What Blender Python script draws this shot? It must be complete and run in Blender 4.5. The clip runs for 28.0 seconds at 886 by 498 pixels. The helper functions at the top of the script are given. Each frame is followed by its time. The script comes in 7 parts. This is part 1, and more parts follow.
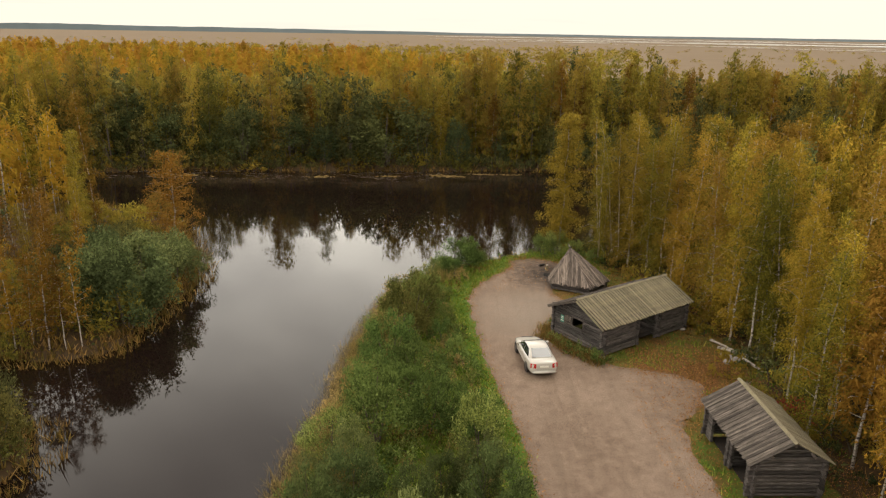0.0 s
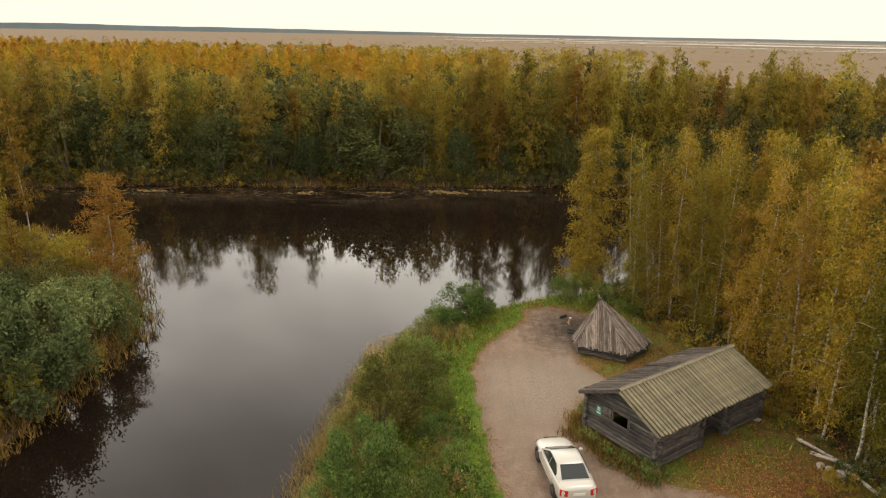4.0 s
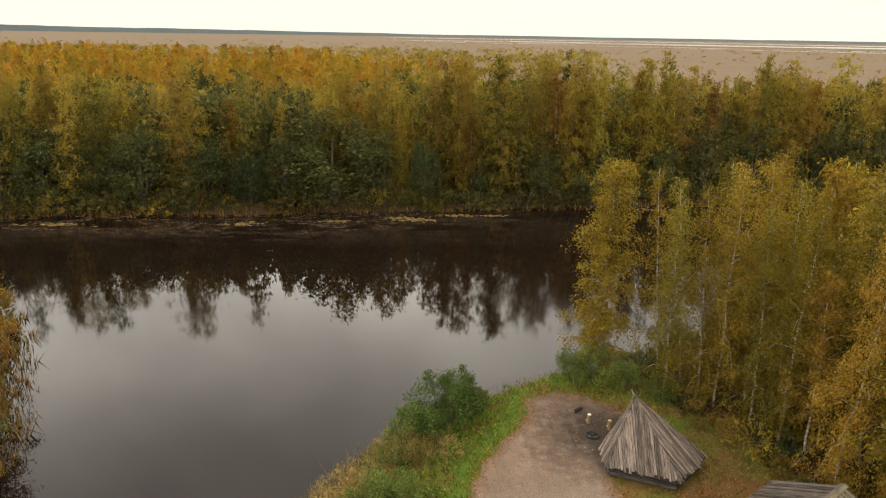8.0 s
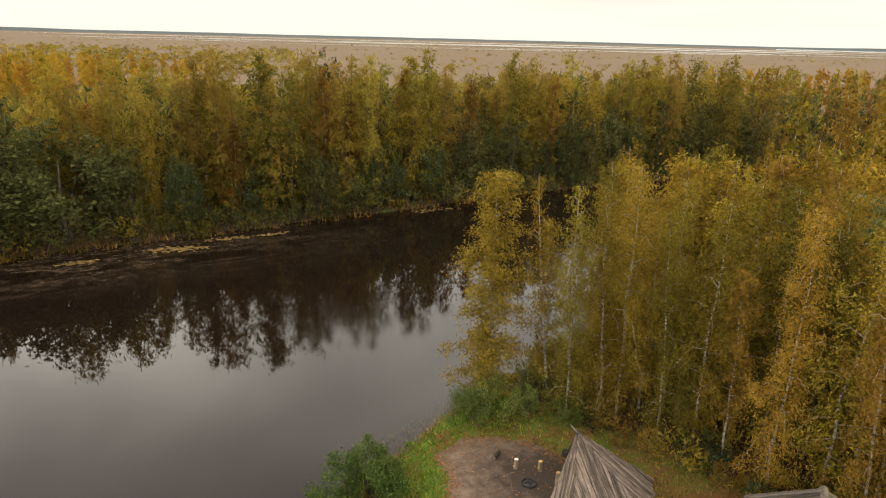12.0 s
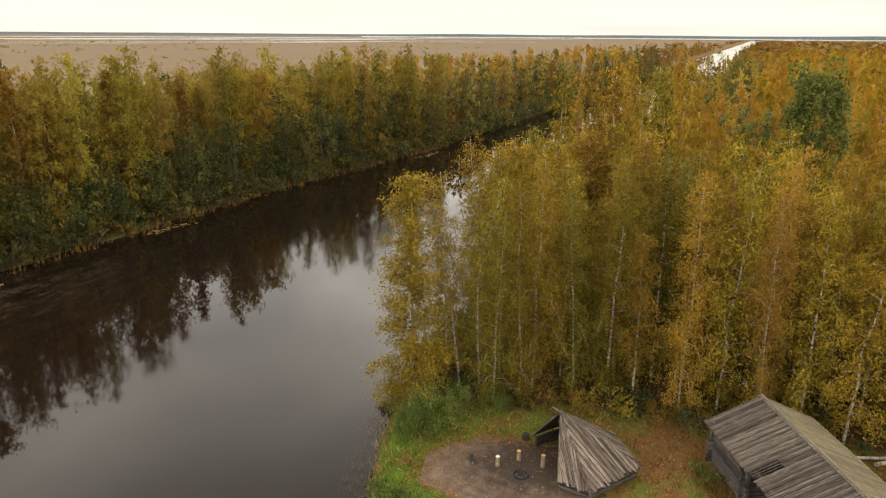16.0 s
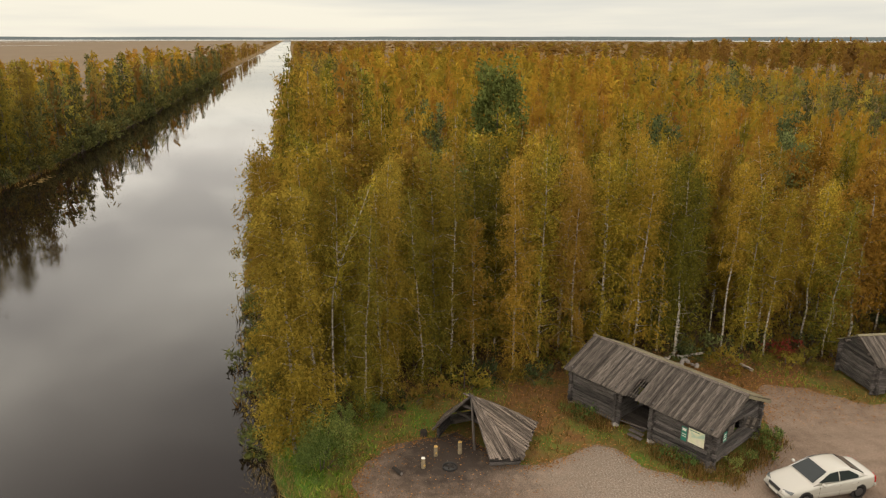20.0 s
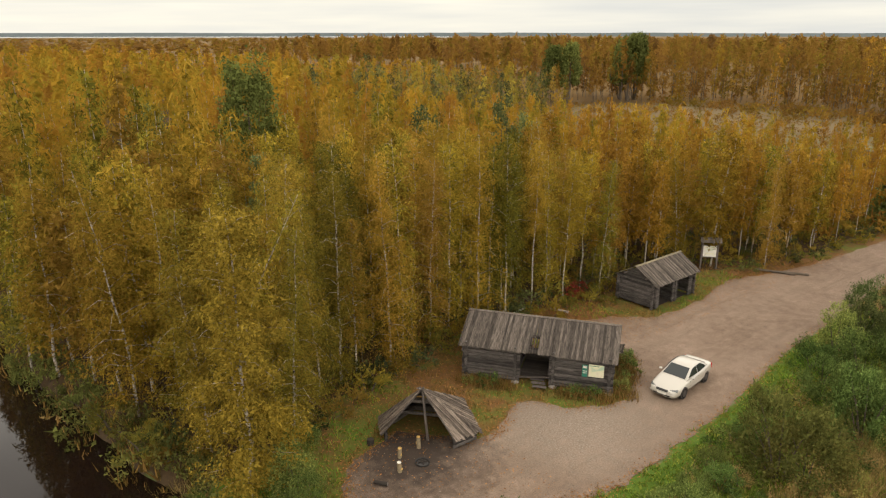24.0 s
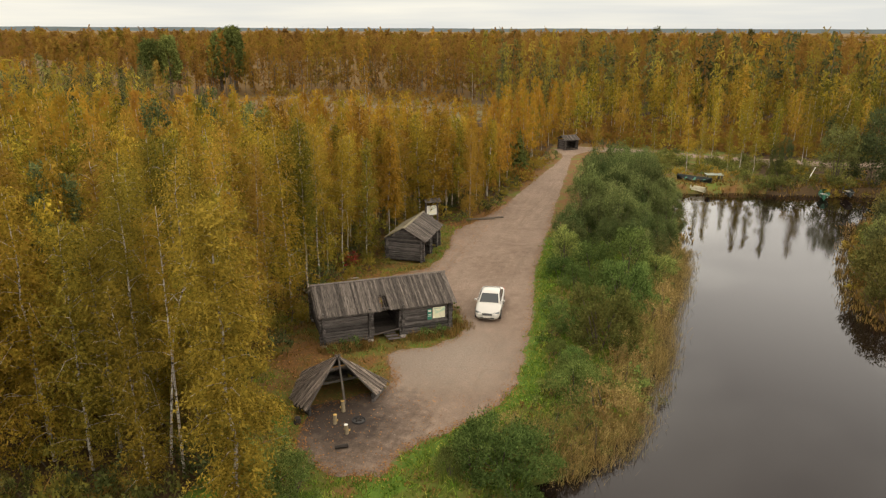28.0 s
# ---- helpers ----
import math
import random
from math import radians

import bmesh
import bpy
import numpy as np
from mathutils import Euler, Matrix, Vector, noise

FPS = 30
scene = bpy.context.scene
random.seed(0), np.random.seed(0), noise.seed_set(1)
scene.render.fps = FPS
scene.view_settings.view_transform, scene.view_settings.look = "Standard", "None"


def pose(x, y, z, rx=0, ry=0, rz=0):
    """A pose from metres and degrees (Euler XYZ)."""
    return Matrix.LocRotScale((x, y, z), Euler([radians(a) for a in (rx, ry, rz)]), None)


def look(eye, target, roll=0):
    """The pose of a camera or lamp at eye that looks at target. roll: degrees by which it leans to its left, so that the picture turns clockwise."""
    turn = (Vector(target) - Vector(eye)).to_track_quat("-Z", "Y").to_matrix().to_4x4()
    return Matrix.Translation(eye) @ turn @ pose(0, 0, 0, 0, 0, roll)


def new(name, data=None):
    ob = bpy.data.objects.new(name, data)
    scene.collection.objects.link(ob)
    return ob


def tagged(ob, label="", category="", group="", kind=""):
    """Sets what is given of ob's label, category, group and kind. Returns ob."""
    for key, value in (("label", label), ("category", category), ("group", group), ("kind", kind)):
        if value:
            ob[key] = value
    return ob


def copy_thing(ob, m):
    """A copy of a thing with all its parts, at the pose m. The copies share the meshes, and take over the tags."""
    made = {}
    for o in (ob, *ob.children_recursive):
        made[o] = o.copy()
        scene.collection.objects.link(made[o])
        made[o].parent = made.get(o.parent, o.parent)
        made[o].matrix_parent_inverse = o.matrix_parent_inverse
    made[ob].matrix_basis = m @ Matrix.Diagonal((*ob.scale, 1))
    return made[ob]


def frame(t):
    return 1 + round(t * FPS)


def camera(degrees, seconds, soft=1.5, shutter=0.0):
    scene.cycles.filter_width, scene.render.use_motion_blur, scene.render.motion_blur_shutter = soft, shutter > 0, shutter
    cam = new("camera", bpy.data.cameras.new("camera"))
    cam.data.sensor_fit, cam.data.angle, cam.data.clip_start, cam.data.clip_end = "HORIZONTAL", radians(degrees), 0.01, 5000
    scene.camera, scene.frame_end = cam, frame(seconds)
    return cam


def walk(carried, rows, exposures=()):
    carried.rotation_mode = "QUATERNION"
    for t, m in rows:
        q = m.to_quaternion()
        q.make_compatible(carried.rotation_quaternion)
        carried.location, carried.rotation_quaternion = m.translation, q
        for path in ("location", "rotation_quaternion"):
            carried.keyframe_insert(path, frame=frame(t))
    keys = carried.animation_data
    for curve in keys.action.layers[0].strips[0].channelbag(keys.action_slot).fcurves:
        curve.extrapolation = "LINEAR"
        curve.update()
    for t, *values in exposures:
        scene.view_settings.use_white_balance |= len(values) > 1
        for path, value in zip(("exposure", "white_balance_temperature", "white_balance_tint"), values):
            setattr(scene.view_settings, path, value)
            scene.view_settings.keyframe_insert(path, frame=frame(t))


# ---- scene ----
cam = camera(65.1, 28.0, soft=1.2)
PATH = [
    (0, (-0.006, 3.487, 19.905), (-0.029, 5.395, 19.308), 0.9),
    (1.5, (0.07, 8.014, 19.738), (0.042, 9.923, 19.142), 0.6),
    (3, (0.129, 12.672, 19.543), (0.095, 14.581, 18.946), 0.9),
    (6, (0.092, 22.887, 19.517), (0.075, 24.798, 18.925), 1.2),
    (8, (-1.014, 29.206, 19.654), (-0.921, 31.114, 19.062), 0.9),
    (9, (-2.107, 31.797, 19.648), (-1.846, 33.691, 19.06), 1.1),
    (10, (-3.676, 33.962, 19.557), (-3.244, 35.825, 18.97), 0.9),
    (11, (-5.63, 35.891, 19.502), (-5.012, 37.701, 18.915), 1.0),
    (12, (-8.03, 37.908, 19.429), (-7.141, 39.602, 18.846), 1.4),
    (13, (-10.513, 40.386, 19.353), (-9.369, 41.92, 18.771), 1.0),
    (16, (-17.21, 48.914, 19.559), (-15.577, 49.904, 18.966), 0.4),
    (17, (-18.839, 51.951, 19.588), (-17.072, 52.686, 19.006), 0.3),
    (18, (-19.915, 55.227, 19.58), (-18.046, 55.646, 19.003), 0.0),
    (19, (-20.233, 58.77, 19.598), (-18.322, 58.874, 19.019), 0.2),
    (20, (-20.077, 62.635, 19.604), (-18.17, 62.488, 19.019), 0.1),
    (21, (-19.404, 66.397, 19.524), (-17.533, 66.009, 18.934), 0.2),
    (24, (-14.919, 76.764, 19.595), (-13.405, 75.599, 19.001), 0.0),
    (25, (-12.77, 80.038, 19.689), (-11.45, 78.659, 19.093), 0.2),
    (26, (-10.448, 83.24, 19.484), (-9.354, 81.674, 18.89), 0.5),
    (27, (-7.865, 86.017, 19.31), (-7.022, 84.305, 18.712), 0.3),
    (28, (-5.052, 88.663, 19.193), (-4.485, 86.844, 18.588), 0.2),
]
# the clip's camera brightens and darkens a little on the way
walk(cam, [(t, look(eye, target, roll)) for t, eye, target, roll in PATH],
     [(0, 0.03), (6, 0.09), (11, 0.13), (13, 0.11), (16, 0.13), (18, 0.0), (20, -0.14), (21, -0.14), (24, 0.09), (28, 0.08)])

# ---- world, sun, exposure ----
world = bpy.data.worlds.new("overcast_sky")
scene.world = world
world.use_nodes = True
SUN_AZ, SUN_EL = 40.0, 62.0


def build_world():
    nt = world.node_tree
    nt.nodes.clear()
    out = nt.nodes.new("ShaderNodeOutputWorld")
    bg = nt.nodes.new("ShaderNodeBackground")
    sky = nt.nodes.new("ShaderNodeTexSky")
    sky.sky_type, sky.sun_disc = "NISHITA", False
    sky.sun_elevation, sky.sun_rotation = radians(SUN_EL), radians(SUN_AZ)
    sky.dust_density = 3.0
    dim = nt.nodes.new("ShaderNodeVectorMath")
    dim.operation = "SCALE"
    dim.inputs["Scale"].default_value = 0.09
    nt.links.new(sky.outputs[0], dim.inputs[0])
    co = nt.nodes.new("ShaderNodeTexCoord")
    # cloud deck: flatten the direction so that clouds stretch towards the horizon
    sep = nt.nodes.new("ShaderNodeSeparateXYZ")
    nt.links.new(co.outputs["Generated"], sep.inputs[0])
    up = nt.nodes.new("ShaderNodeMath")
    up.operation = "ADD"
    up.inputs[1].default_value = 0.16
    ab = nt.nodes.new("ShaderNodeMath")
    ab.operation = "ABSOLUTE"
    nt.links.new(sep.outputs["Z"], ab.inputs[0])
    nt.links.new(ab.outputs[0], up.inputs[0])
    dv = []
    for axis in "XY":
        d = nt.nodes.new("ShaderNodeMath")
        d.operation = "DIVIDE"
        nt.links.new(sep.outputs[axis], d.inputs[0])
        nt.links.new(up.outputs[0], d.inputs[1])
        dv.append(d)
    cmb = nt.nodes.new("ShaderNodeCombineXYZ")
    nt.links.new(dv[0].outputs[0], cmb.inputs[0])
    nt.links.new(dv[1].outputs[0], cmb.inputs[1])
    noi = nt.nodes.new("ShaderNodeTexNoise")
    noi.inputs["Scale"].default_value = 0.85
    noi.inputs["Detail"].default_value = 5.0
    noi.inputs["Roughness"].default_value = 0.5
    noi.inputs["Distortion"].default_value = 0.3
    nt.links.new(cmb.outputs[0], noi.inputs["Vector"])
    ramp = nt.nodes.new("ShaderNodeValToRGB")
    el = ramp.color_ramp.elements
    el[0].position, el[0].color = 0.4, (2.36, 2.2, 1.96, 1)
    el[1].position, el[1].color = 0.62, (4.5, 4.2, 3.62, 1)
    nt.links.new(noi.outputs["Fac"], ramp.inputs[0])
    # bright cream belt low over the horizon
    hz = nt.nodes.new("ShaderNodeValToRGB")
    h = hz.color_ramp.elements
    h[0].position, h[0].color = 0.055, (1, 1, 1, 1)
    h[1].position, h[1].color = 0.15, (0, 0, 0, 1)
    nt.links.new(ab.outputs[0], hz.inputs[0])
    low = nt.nodes.new("ShaderNodeMix")
    low.data_type = "RGBA"
    streak = nt.nodes.new("ShaderNodeTexNoise")
    streak.inputs["Scale"].default_value = 2.2
    streak.inputs["Detail"].default_value = 4.0
    flat = nt.nodes.new("ShaderNodeMapping")
    flat.inputs["Scale"].default_value = (1, 1, 14)
    nt.links.new(co.outputs["Generated"], flat.inputs[0])
    nt.links.new(flat.outputs[0], streak.inputs["Vector"])
    # cream glow in the north and east, duller grey cloud in the south
    side = nt.nodes.new("ShaderNodeMath")
    side.operation = "MULTIPLY_ADD"
    side.inputs[1].default_value, side.inputs[2].default_value = 0.22, 0.0
    nt.links.new(sep.outputs["Y"], side.inputs[0])
    glow = nt.nodes.new("ShaderNodeMath")
    glow.operation = "ADD"
    nt.links.new(side.outputs[0], glow.inputs[0])
    nt.links.new(streak.outputs["Fac"], glow.inputs[1])
    belt = nt.nodes.new("ShaderNodeValToRGB")
    be = belt.color_ramp.elements
    be[0].position, be[0].color = 0.22, (0.79, 0.79, 0.75, 1)
    be[1].position, be[1].color = 0.62, (1.15, 1.08, 0.9, 1)
    nt.links.new(glow.outputs[0], belt.inputs[0])
    nt.links.new(belt.outputs[0], low.inputs["B"])
    # brighter towards the lower sky than overhead, as on a dull autumn day
    grad = nt.nodes.new("ShaderNodeValToRGB")
    g = grad.color_ramp.elements
    g[0].position, g[0].color = 0.1, (0.76, 0.76, 0.76, 1)
    g[1].position, g[1].color = 1.0, (0.42, 0.4, 0.4, 1)
    e = g.new(0.32)
    e.color = (1.0, 1.0, 1.0, 1)
    e = g.new(0.5)
    e.color = (0.72, 0.71, 0.71, 1)
    e = g.new(0.66)
    e.color = (0.47, 0.45, 0.46, 1)
    nt.links.new(ab.outputs[0], grad.inputs[0])
    lean = nt.nodes.new("ShaderNodeMath")
    lean.operation = "MULTIPLY_ADD"
    lean.inputs[1].default_value, lean.inputs[2].default_value = -0.2, 0.98
    nt.links.new(sep.outputs["X"], lean.inputs[0])
    dull = nt.nodes.new("ShaderNodeVectorMath")
    dull.operation = "SCALE"
    nt.links.new(ramp.outputs[0], dull.inputs[0])
    nt.links.new(lean.outputs[0], dull.inputs["Scale"])
    deck = nt.nodes.new("ShaderNodeMix")
    deck.data_type, deck.blend_type = "RGBA", "MULTIPLY"
    deck.inputs["Factor"].default_value = 1.0
    nt.links.new(dull.outputs[0], deck.inputs["A"])
    nt.links.new(grad.outputs[0], deck.inputs["B"])
    nt.links.new(hz.outputs[0], low.inputs["Factor"])
    nt.links.new(deck.outputs["Result"], low.inputs["A"])
    mix = nt.nodes.new("ShaderNodeMix")
    mix.data_type = "RGBA"
    mix.inputs["Factor"].default_value = 0.9
    nt.links.new(dim.outputs[0], mix.inputs["A"])
    nt.links.new(low.outputs["Result"], mix.inputs["B"])
    bg.inputs["Strength"].default_value = 1.0
    nt.links.new(mix.outputs["Result"], bg.inputs["Color"])
    nt.links.new(bg.outputs[0], out.inputs[0])


build_world()
sun = new("sun", bpy.data.lights.new("sun", "SUN"))
sun.data.energy, sun.data.angle, sun.data.color = 0.93, radians(20), (1.0, 0.93, 0.82)
_d = Vector((math.sin(radians(SUN_AZ)) * math.cos(radians(SUN_EL)), math.cos(radians(SUN_AZ)) * math.cos(radians(SUN_EL)), math.sin(radians(SUN_EL))))
sun.matrix_world = look(_d * 100, (0, 0, 0))


# ---- materials ----
class Nodes:
    """A small builder for one node material."""

    def __init__(self, name):
        self.mat = bpy.data.materials.new(name)
        self.mat.use_nodes = True
        self.nt = self.mat.node_tree
        self.nt.nodes.clear()
        self.out = self.nt.nodes.new("ShaderNodeOutputMaterial")
        self.co = self.nt.nodes.new("ShaderNodeTexCoord")

    def put(self, kind, **sockets):
        n = self.nt.nodes.new(kind)
        for key, value in sockets.items():
            self.set(n, key.replace("_", " "), value)
        return n

    def set(self, n, key, value):
        if hasattr(value, "is_output"):
            self.nt.links.new(value, n.inputs[key])
        else:
            n.inputs[key].default_value = value

    def noise(self, scale, detail=4.0, rough=0.55, vec=None, stretch=None, dist=0.0):
        n = self.put("ShaderNodeTexNoise", Scale=scale, Detail=detail, Roughness=rough, Distortion=dist)
        v = vec or self.co.outputs["Object"]
        if stretch:
            mp = self.put("ShaderNodeMapping")
            mp.inputs["Scale"].default_value = stretch
            self.nt.links.new(v, mp.inputs[0])
            v = mp.outputs[0]
        self.nt.links.new(v, n.inputs["Vector"])
        return n.outputs["Fac"]

    def ramp(self, fac, stops):
        n = self.put("ShaderNodeValToRGB")
        e = n.color_ramp.elements
        while len(e) < len(stops):
            e.new(0.5)
        for k, (p, c) in enumerate(stops):
            e[k].position = p
            e[k].color = (*c, 1) if not isinstance(c, (int, float)) else (c, c, c, 1)
        self.nt.links.new(fac, n.inputs[0])
        return n.outputs[0]

    def mix(self, fac, a, b, blend="MIX"):
        n = self.put("ShaderNodeMix")
        n.data_type, n.blend_type = "RGBA", blend
        self.set(n, "Factor", fac)
        for key, v in (("A", a), ("B", b)):
            self.set(n, key, v if hasattr(v, "is_output") else (*v, 1))
        return n.outputs["Result"]

    def math(self, op, a, b=0.0):
        n = self.put("ShaderNodeMath")
        n.operation = op
        for k, v in enumerate((a, b)):
            self.set(n, k, v)
        return n.outputs[0]

    def attr(self, name):
        n = self.put("ShaderNodeAttribute")
        n.attribute_name = name
        return n.outputs["Fac"]

    def bump(self, height, strength, distance=0.02):
        n = self.put("ShaderNodeBump", Strength=strength, Distance=distance, Height=height)
        return n.outputs[0]

    def done(self, color, rough=0.85, normal=None, metal=0.0, spec=0.3, **more):
        b = self.put("ShaderNodeBsdfPrincipled")
        self.set(b, "Base Color", color if hasattr(color, "is_output") else (*color, 1))
        self.set(b, "Roughness", rough)
        self.set(b, "Metallic", metal)
        self.set(b, "Specular IOR Level", spec)
        for key, value in more.items():
            self.set(b, key.replace("_", " "), value)
        if normal is not None:
            self.nt.links.new(normal, b.inputs["Normal"])
        self.nt.links.new(b.outputs[0], self.out.inputs[0])
        return self.mat


def leaf_material(name, stops, through_light=0.38, grain=0.7, tones=0.68):
    n = Nodes(name)
    info = n.put("ShaderNodeObjectInfo")
    geo = n.put("ShaderNodeNewGeometry")
    which = n.math("FRACT", n.math("ADD", n.attr("tint"), info.outputs["Random"]))
    leaf = geo.outputs["Random Per Island"]
    patch = n.noise(0.35, 3.0)
    pos = n.math("ADD", n.math("MULTIPLY", which, 0.62), n.math("MULTIPLY", leaf, 0.22))
    pos = n.math("ADD", pos, n.math("MULTIPLY", patch, 0.16))
    col = n.ramp(pos, stops)
    tone = n.math("ADD", n.math("MULTIPLY", n.math("FRACT", n.math("MULTIPLY", which, 7.77)), tones), 0.98 - 0.5 * tones)
    bright = n.math("MULTIPLY", tone, n.math("ADD", n.math("MULTIPLY", leaf, grain * 1.4), 1.0 - grain * 0.7))
    hsv = n.put("ShaderNodeHueSaturation", Color=col, Value=bright)
    d = n.put("ShaderNodeBsdfDiffuse", Color=hsv.outputs[0])
    t = n.put("ShaderNodeBsdfTranslucent", Color=hsv.outputs[0])
    m = n.put("ShaderNodeMixShader", Fac=through_light)
    n.nt.links.new(d.outputs[0], m.inputs[1])
    n.nt.links.new(t.outputs[0], m.inputs[2])
    n.nt.links.new(m.outputs[0], n.out.inputs[0])
    return n.mat


BIRCH = leaf_material("birch_leaves", [(0.05, (0.113, 0.125, 0.026)), (0.28, (0.215, 0.185, 0.026)), (0.5, (0.32, 0.228, 0.029)), (0.72, (0.285, 0.176, 0.029)), (0.95, (0.2, 0.12, 0.03))])
GOLD = leaf_material("golden_birch_leaves", [(0.05, (0.15, 0.142, 0.025)), (0.5, (0.225, 0.175, 0.026)), (0.95, (0.262, 0.18, 0.028))])
RUST = leaf_material("rusty_birch_leaves", [(0.05, (0.25, 0.155, 0.022)), (0.5, (0.225, 0.125, 0.022)), (0.95, (0.16, 0.092, 0.024))])
WOODS = leaf_material("far_wood_leaves", [(0.05, (0.12, 0.122, 0.026)), (0.2, (0.235, 0.182, 0.024)), (0.5, (0.36, 0.225, 0.026)), (0.75, (0.325, 0.168, 0.027)), (0.95, (0.23, 0.128, 0.03))], 0.48, 0.2, 0.42)
BROWNWOODS = leaf_material("thinning_brown_leaves", [(0.05, (0.13, 0.105, 0.024)), (0.25, (0.21, 0.145, 0.024)), (0.5, (0.235, 0.132, 0.028)), (0.75, (0.19, 0.105, 0.03)), (0.95, (0.14, 0.085, 0.032))], 0.48, 0.2, 0.42)
# raised blue in every stop stands in for haze over the far bank
NORTHWOODS = leaf_material("hazed_north_wood_leaves", [(0.05, (0.12, 0.13, 0.034)), (0.25, (0.2, 0.176, 0.034)), (0.45, (0.31, 0.24, 0.036)), (0.75, (0.25, 0.168, 0.036)), (0.95, (0.17, 0.12, 0.036))], 0.48, 0.2)
GREYGREEN = leaf_material("grey_green_leaves", [(0.05, (0.072, 0.082, 0.036)), (0.5, (0.115, 0.115, 0.038)), (0.95, (0.17, 0.14, 0.036))], 0.4)
ISLEGREEN = leaf_material("blue_green_willow_leaves", [(0.05, (0.075, 0.1, 0.04)), (0.5, (0.12, 0.145, 0.055)), (0.95, (0.17, 0.18, 0.065))], 0.4)
ALDER = leaf_material("alder_leaves", [(0.05, (0.055, 0.075, 0.034)), (0.5, (0.085, 0.1, 0.037)), (0.95, (0.12, 0.12, 0.037))], 0.35)
WILLOW = leaf_material("willow_leaves", [(0.05, (0.075, 0.132, 0.035)), (0.5, (0.145, 0.2, 0.052)), (0.95, (0.24, 0.25, 0.07))], 0.36, 0.75)
OLIVE = leaf_material("olive_willow_leaves", [(0.05, (0.095, 0.115, 0.034)), (0.5, (0.16, 0.17, 0.045)), (0.95, (0.23, 0.2, 0.055))], 0.4, 0.6)
# same willow as WILLOW, its shaded look from the north put into the colour
TALLWILLOW = leaf_material("shaded_willow_leaves", [(0.05, (0.068, 0.095, 0.033)), (0.5, (0.113, 0.142, 0.046)), (0.95, (0.175, 0.182, 0.066))], 0.42, 0.6)
AMBER = leaf_material("amber_birch_leaves", [(0.05, (0.28, 0.19, 0.024)), (0.5, (0.31, 0.175, 0.026)), (0.95, (0.25, 0.132, 0.03))])
REDLEAF = leaf_material("red_leaves", [(0.05, (0.24, 0.04, 0.03)), (0.95, (0.32, 0.08, 0.05))])
POPLAR = leaf_material("poplar_leaves", [(0.05, (0.1, 0.122, 0.033)), (0.95, (0.15, 0.168, 0.046))], 0.44)
REED = leaf_material("reed_blades", [(0.05, (0.16, 0.155, 0.045)), (0.35, (0.3, 0.225, 0.08)), (0.65, (0.4, 0.28, 0.11)), (0.95, (0.26, 0.21, 0.07))], 0.35, 0.4)
GRASS = leaf_material("grass_blades", [(0.05, (0.09, 0.18, 0.02)), (0.45, (0.15, 0.245, 0.03)), (0.75, (0.22, 0.25, 0.04)), (0.95, (0.3, 0.23, 0.06))], 0.3)
DRYGRASS = leaf_material("dry_grass_blades", [(0.05, (0.11, 0.11, 0.025)), (0.5, (0.22, 0.135, 0.038)), (0.95, (0.25, 0.16, 0.06))], 0.3)
LITTER = leaf_material("fallen_leaves", [(0.05, (0.22, 0.095, 0.032)), (0.5, (0.3, 0.15, 0.05)), (0.95, (0.15, 0.07, 0.03))], 0.1)


def bark_material(name, white):
    n = Nodes(name)
    v = n.noise(3.0, 5.0, 0.65, stretch=(1, 1, 2.2))
    if white:
        col = n.ramp(v, [(0.38, (0.045, 0.036, 0.03)), (0.47, (0.3, 0.26, 0.21)), (0.7, (0.58, 0.53, 0.45))])
    else:
        col = n.ramp(v, [(0.3, (0.05, 0.04, 0.03)), (0.7, (0.15, 0.12, 0.09))])
    return n.done(col, 0.85, n.bump(v, 0.4))


WHITEBARK, BARK = bark_material("birch_bark", True), bark_material("grey_bark", False)


def ground_material():
    n = Nodes("ground_soil_and_grass")
    p = n.co.outputs["Object"]
    big, fine, mid = n.noise(0.06, 4), n.noise(3.5, 5, 0.7), n.noise(0.5, 5, 0.6)
    grass = n.mix(fine, (0.045, 0.088, 0.013), (0.13, 0.205, 0.028))
    dry = n.mix(fine, (0.07, 0.042, 0.018), (0.235, 0.122, 0.042))
    floor = n.mix(fine, (0.025, 0.02, 0.012), (0.11, 0.066, 0.028))
    marsh = n.mix(n.noise(0.012, 6, 0.65, stretch=(0.5, 4, 1)), (0.105, 0.075, 0.043), (0.2, 0.142, 0.083))
    wood = n.mix(n.noise(0.02, 5, 0.7), (0.10, 0.065, 0.02), (0.19, 0.11, 0.03))
    gravel = n.mix(fine, (0.12, 0.09, 0.065), (0.27, 0.21, 0.16))
    mud = n.mix(mid, (0.03, 0.022, 0.014), (0.09, 0.065, 0.04))
    edge = n.math("ADD", mid, n.math("MULTIPLY", fine, 0.5))
    col = n.mix(n.ramp(n.math("ADD", n.attr("woodland"), n.math("MULTIPLY", n.math("SUBTRACT", edge, 0.75), 0.9)), [(0.4, 0.0), (0.6, 1.0)]), n.mix(n.ramp(n.math("ADD", mid, n.attr("dryness")), [(0.62, 0.0), (0.95, 1.0)]), grass, dry), floor)
    col = n.mix(n.attr("farwood"), col, wood)
    col = n.mix(n.attr("marsh"), col, marsh)
    col = n.mix(n.ramp(n.math("ADD", n.attr("gravel"), n.math("MULTIPLY", n.math("SUBTRACT", edge, 0.75), 0.5)), [(0.45, 0.0), (0.6, 1.0)]), col, gravel)
    col = n.mix(n.attr("shore"), col, mud)
    return n.done(col, 0.95, n.bump(fine, 0.5, 0.05), spec=0.15)


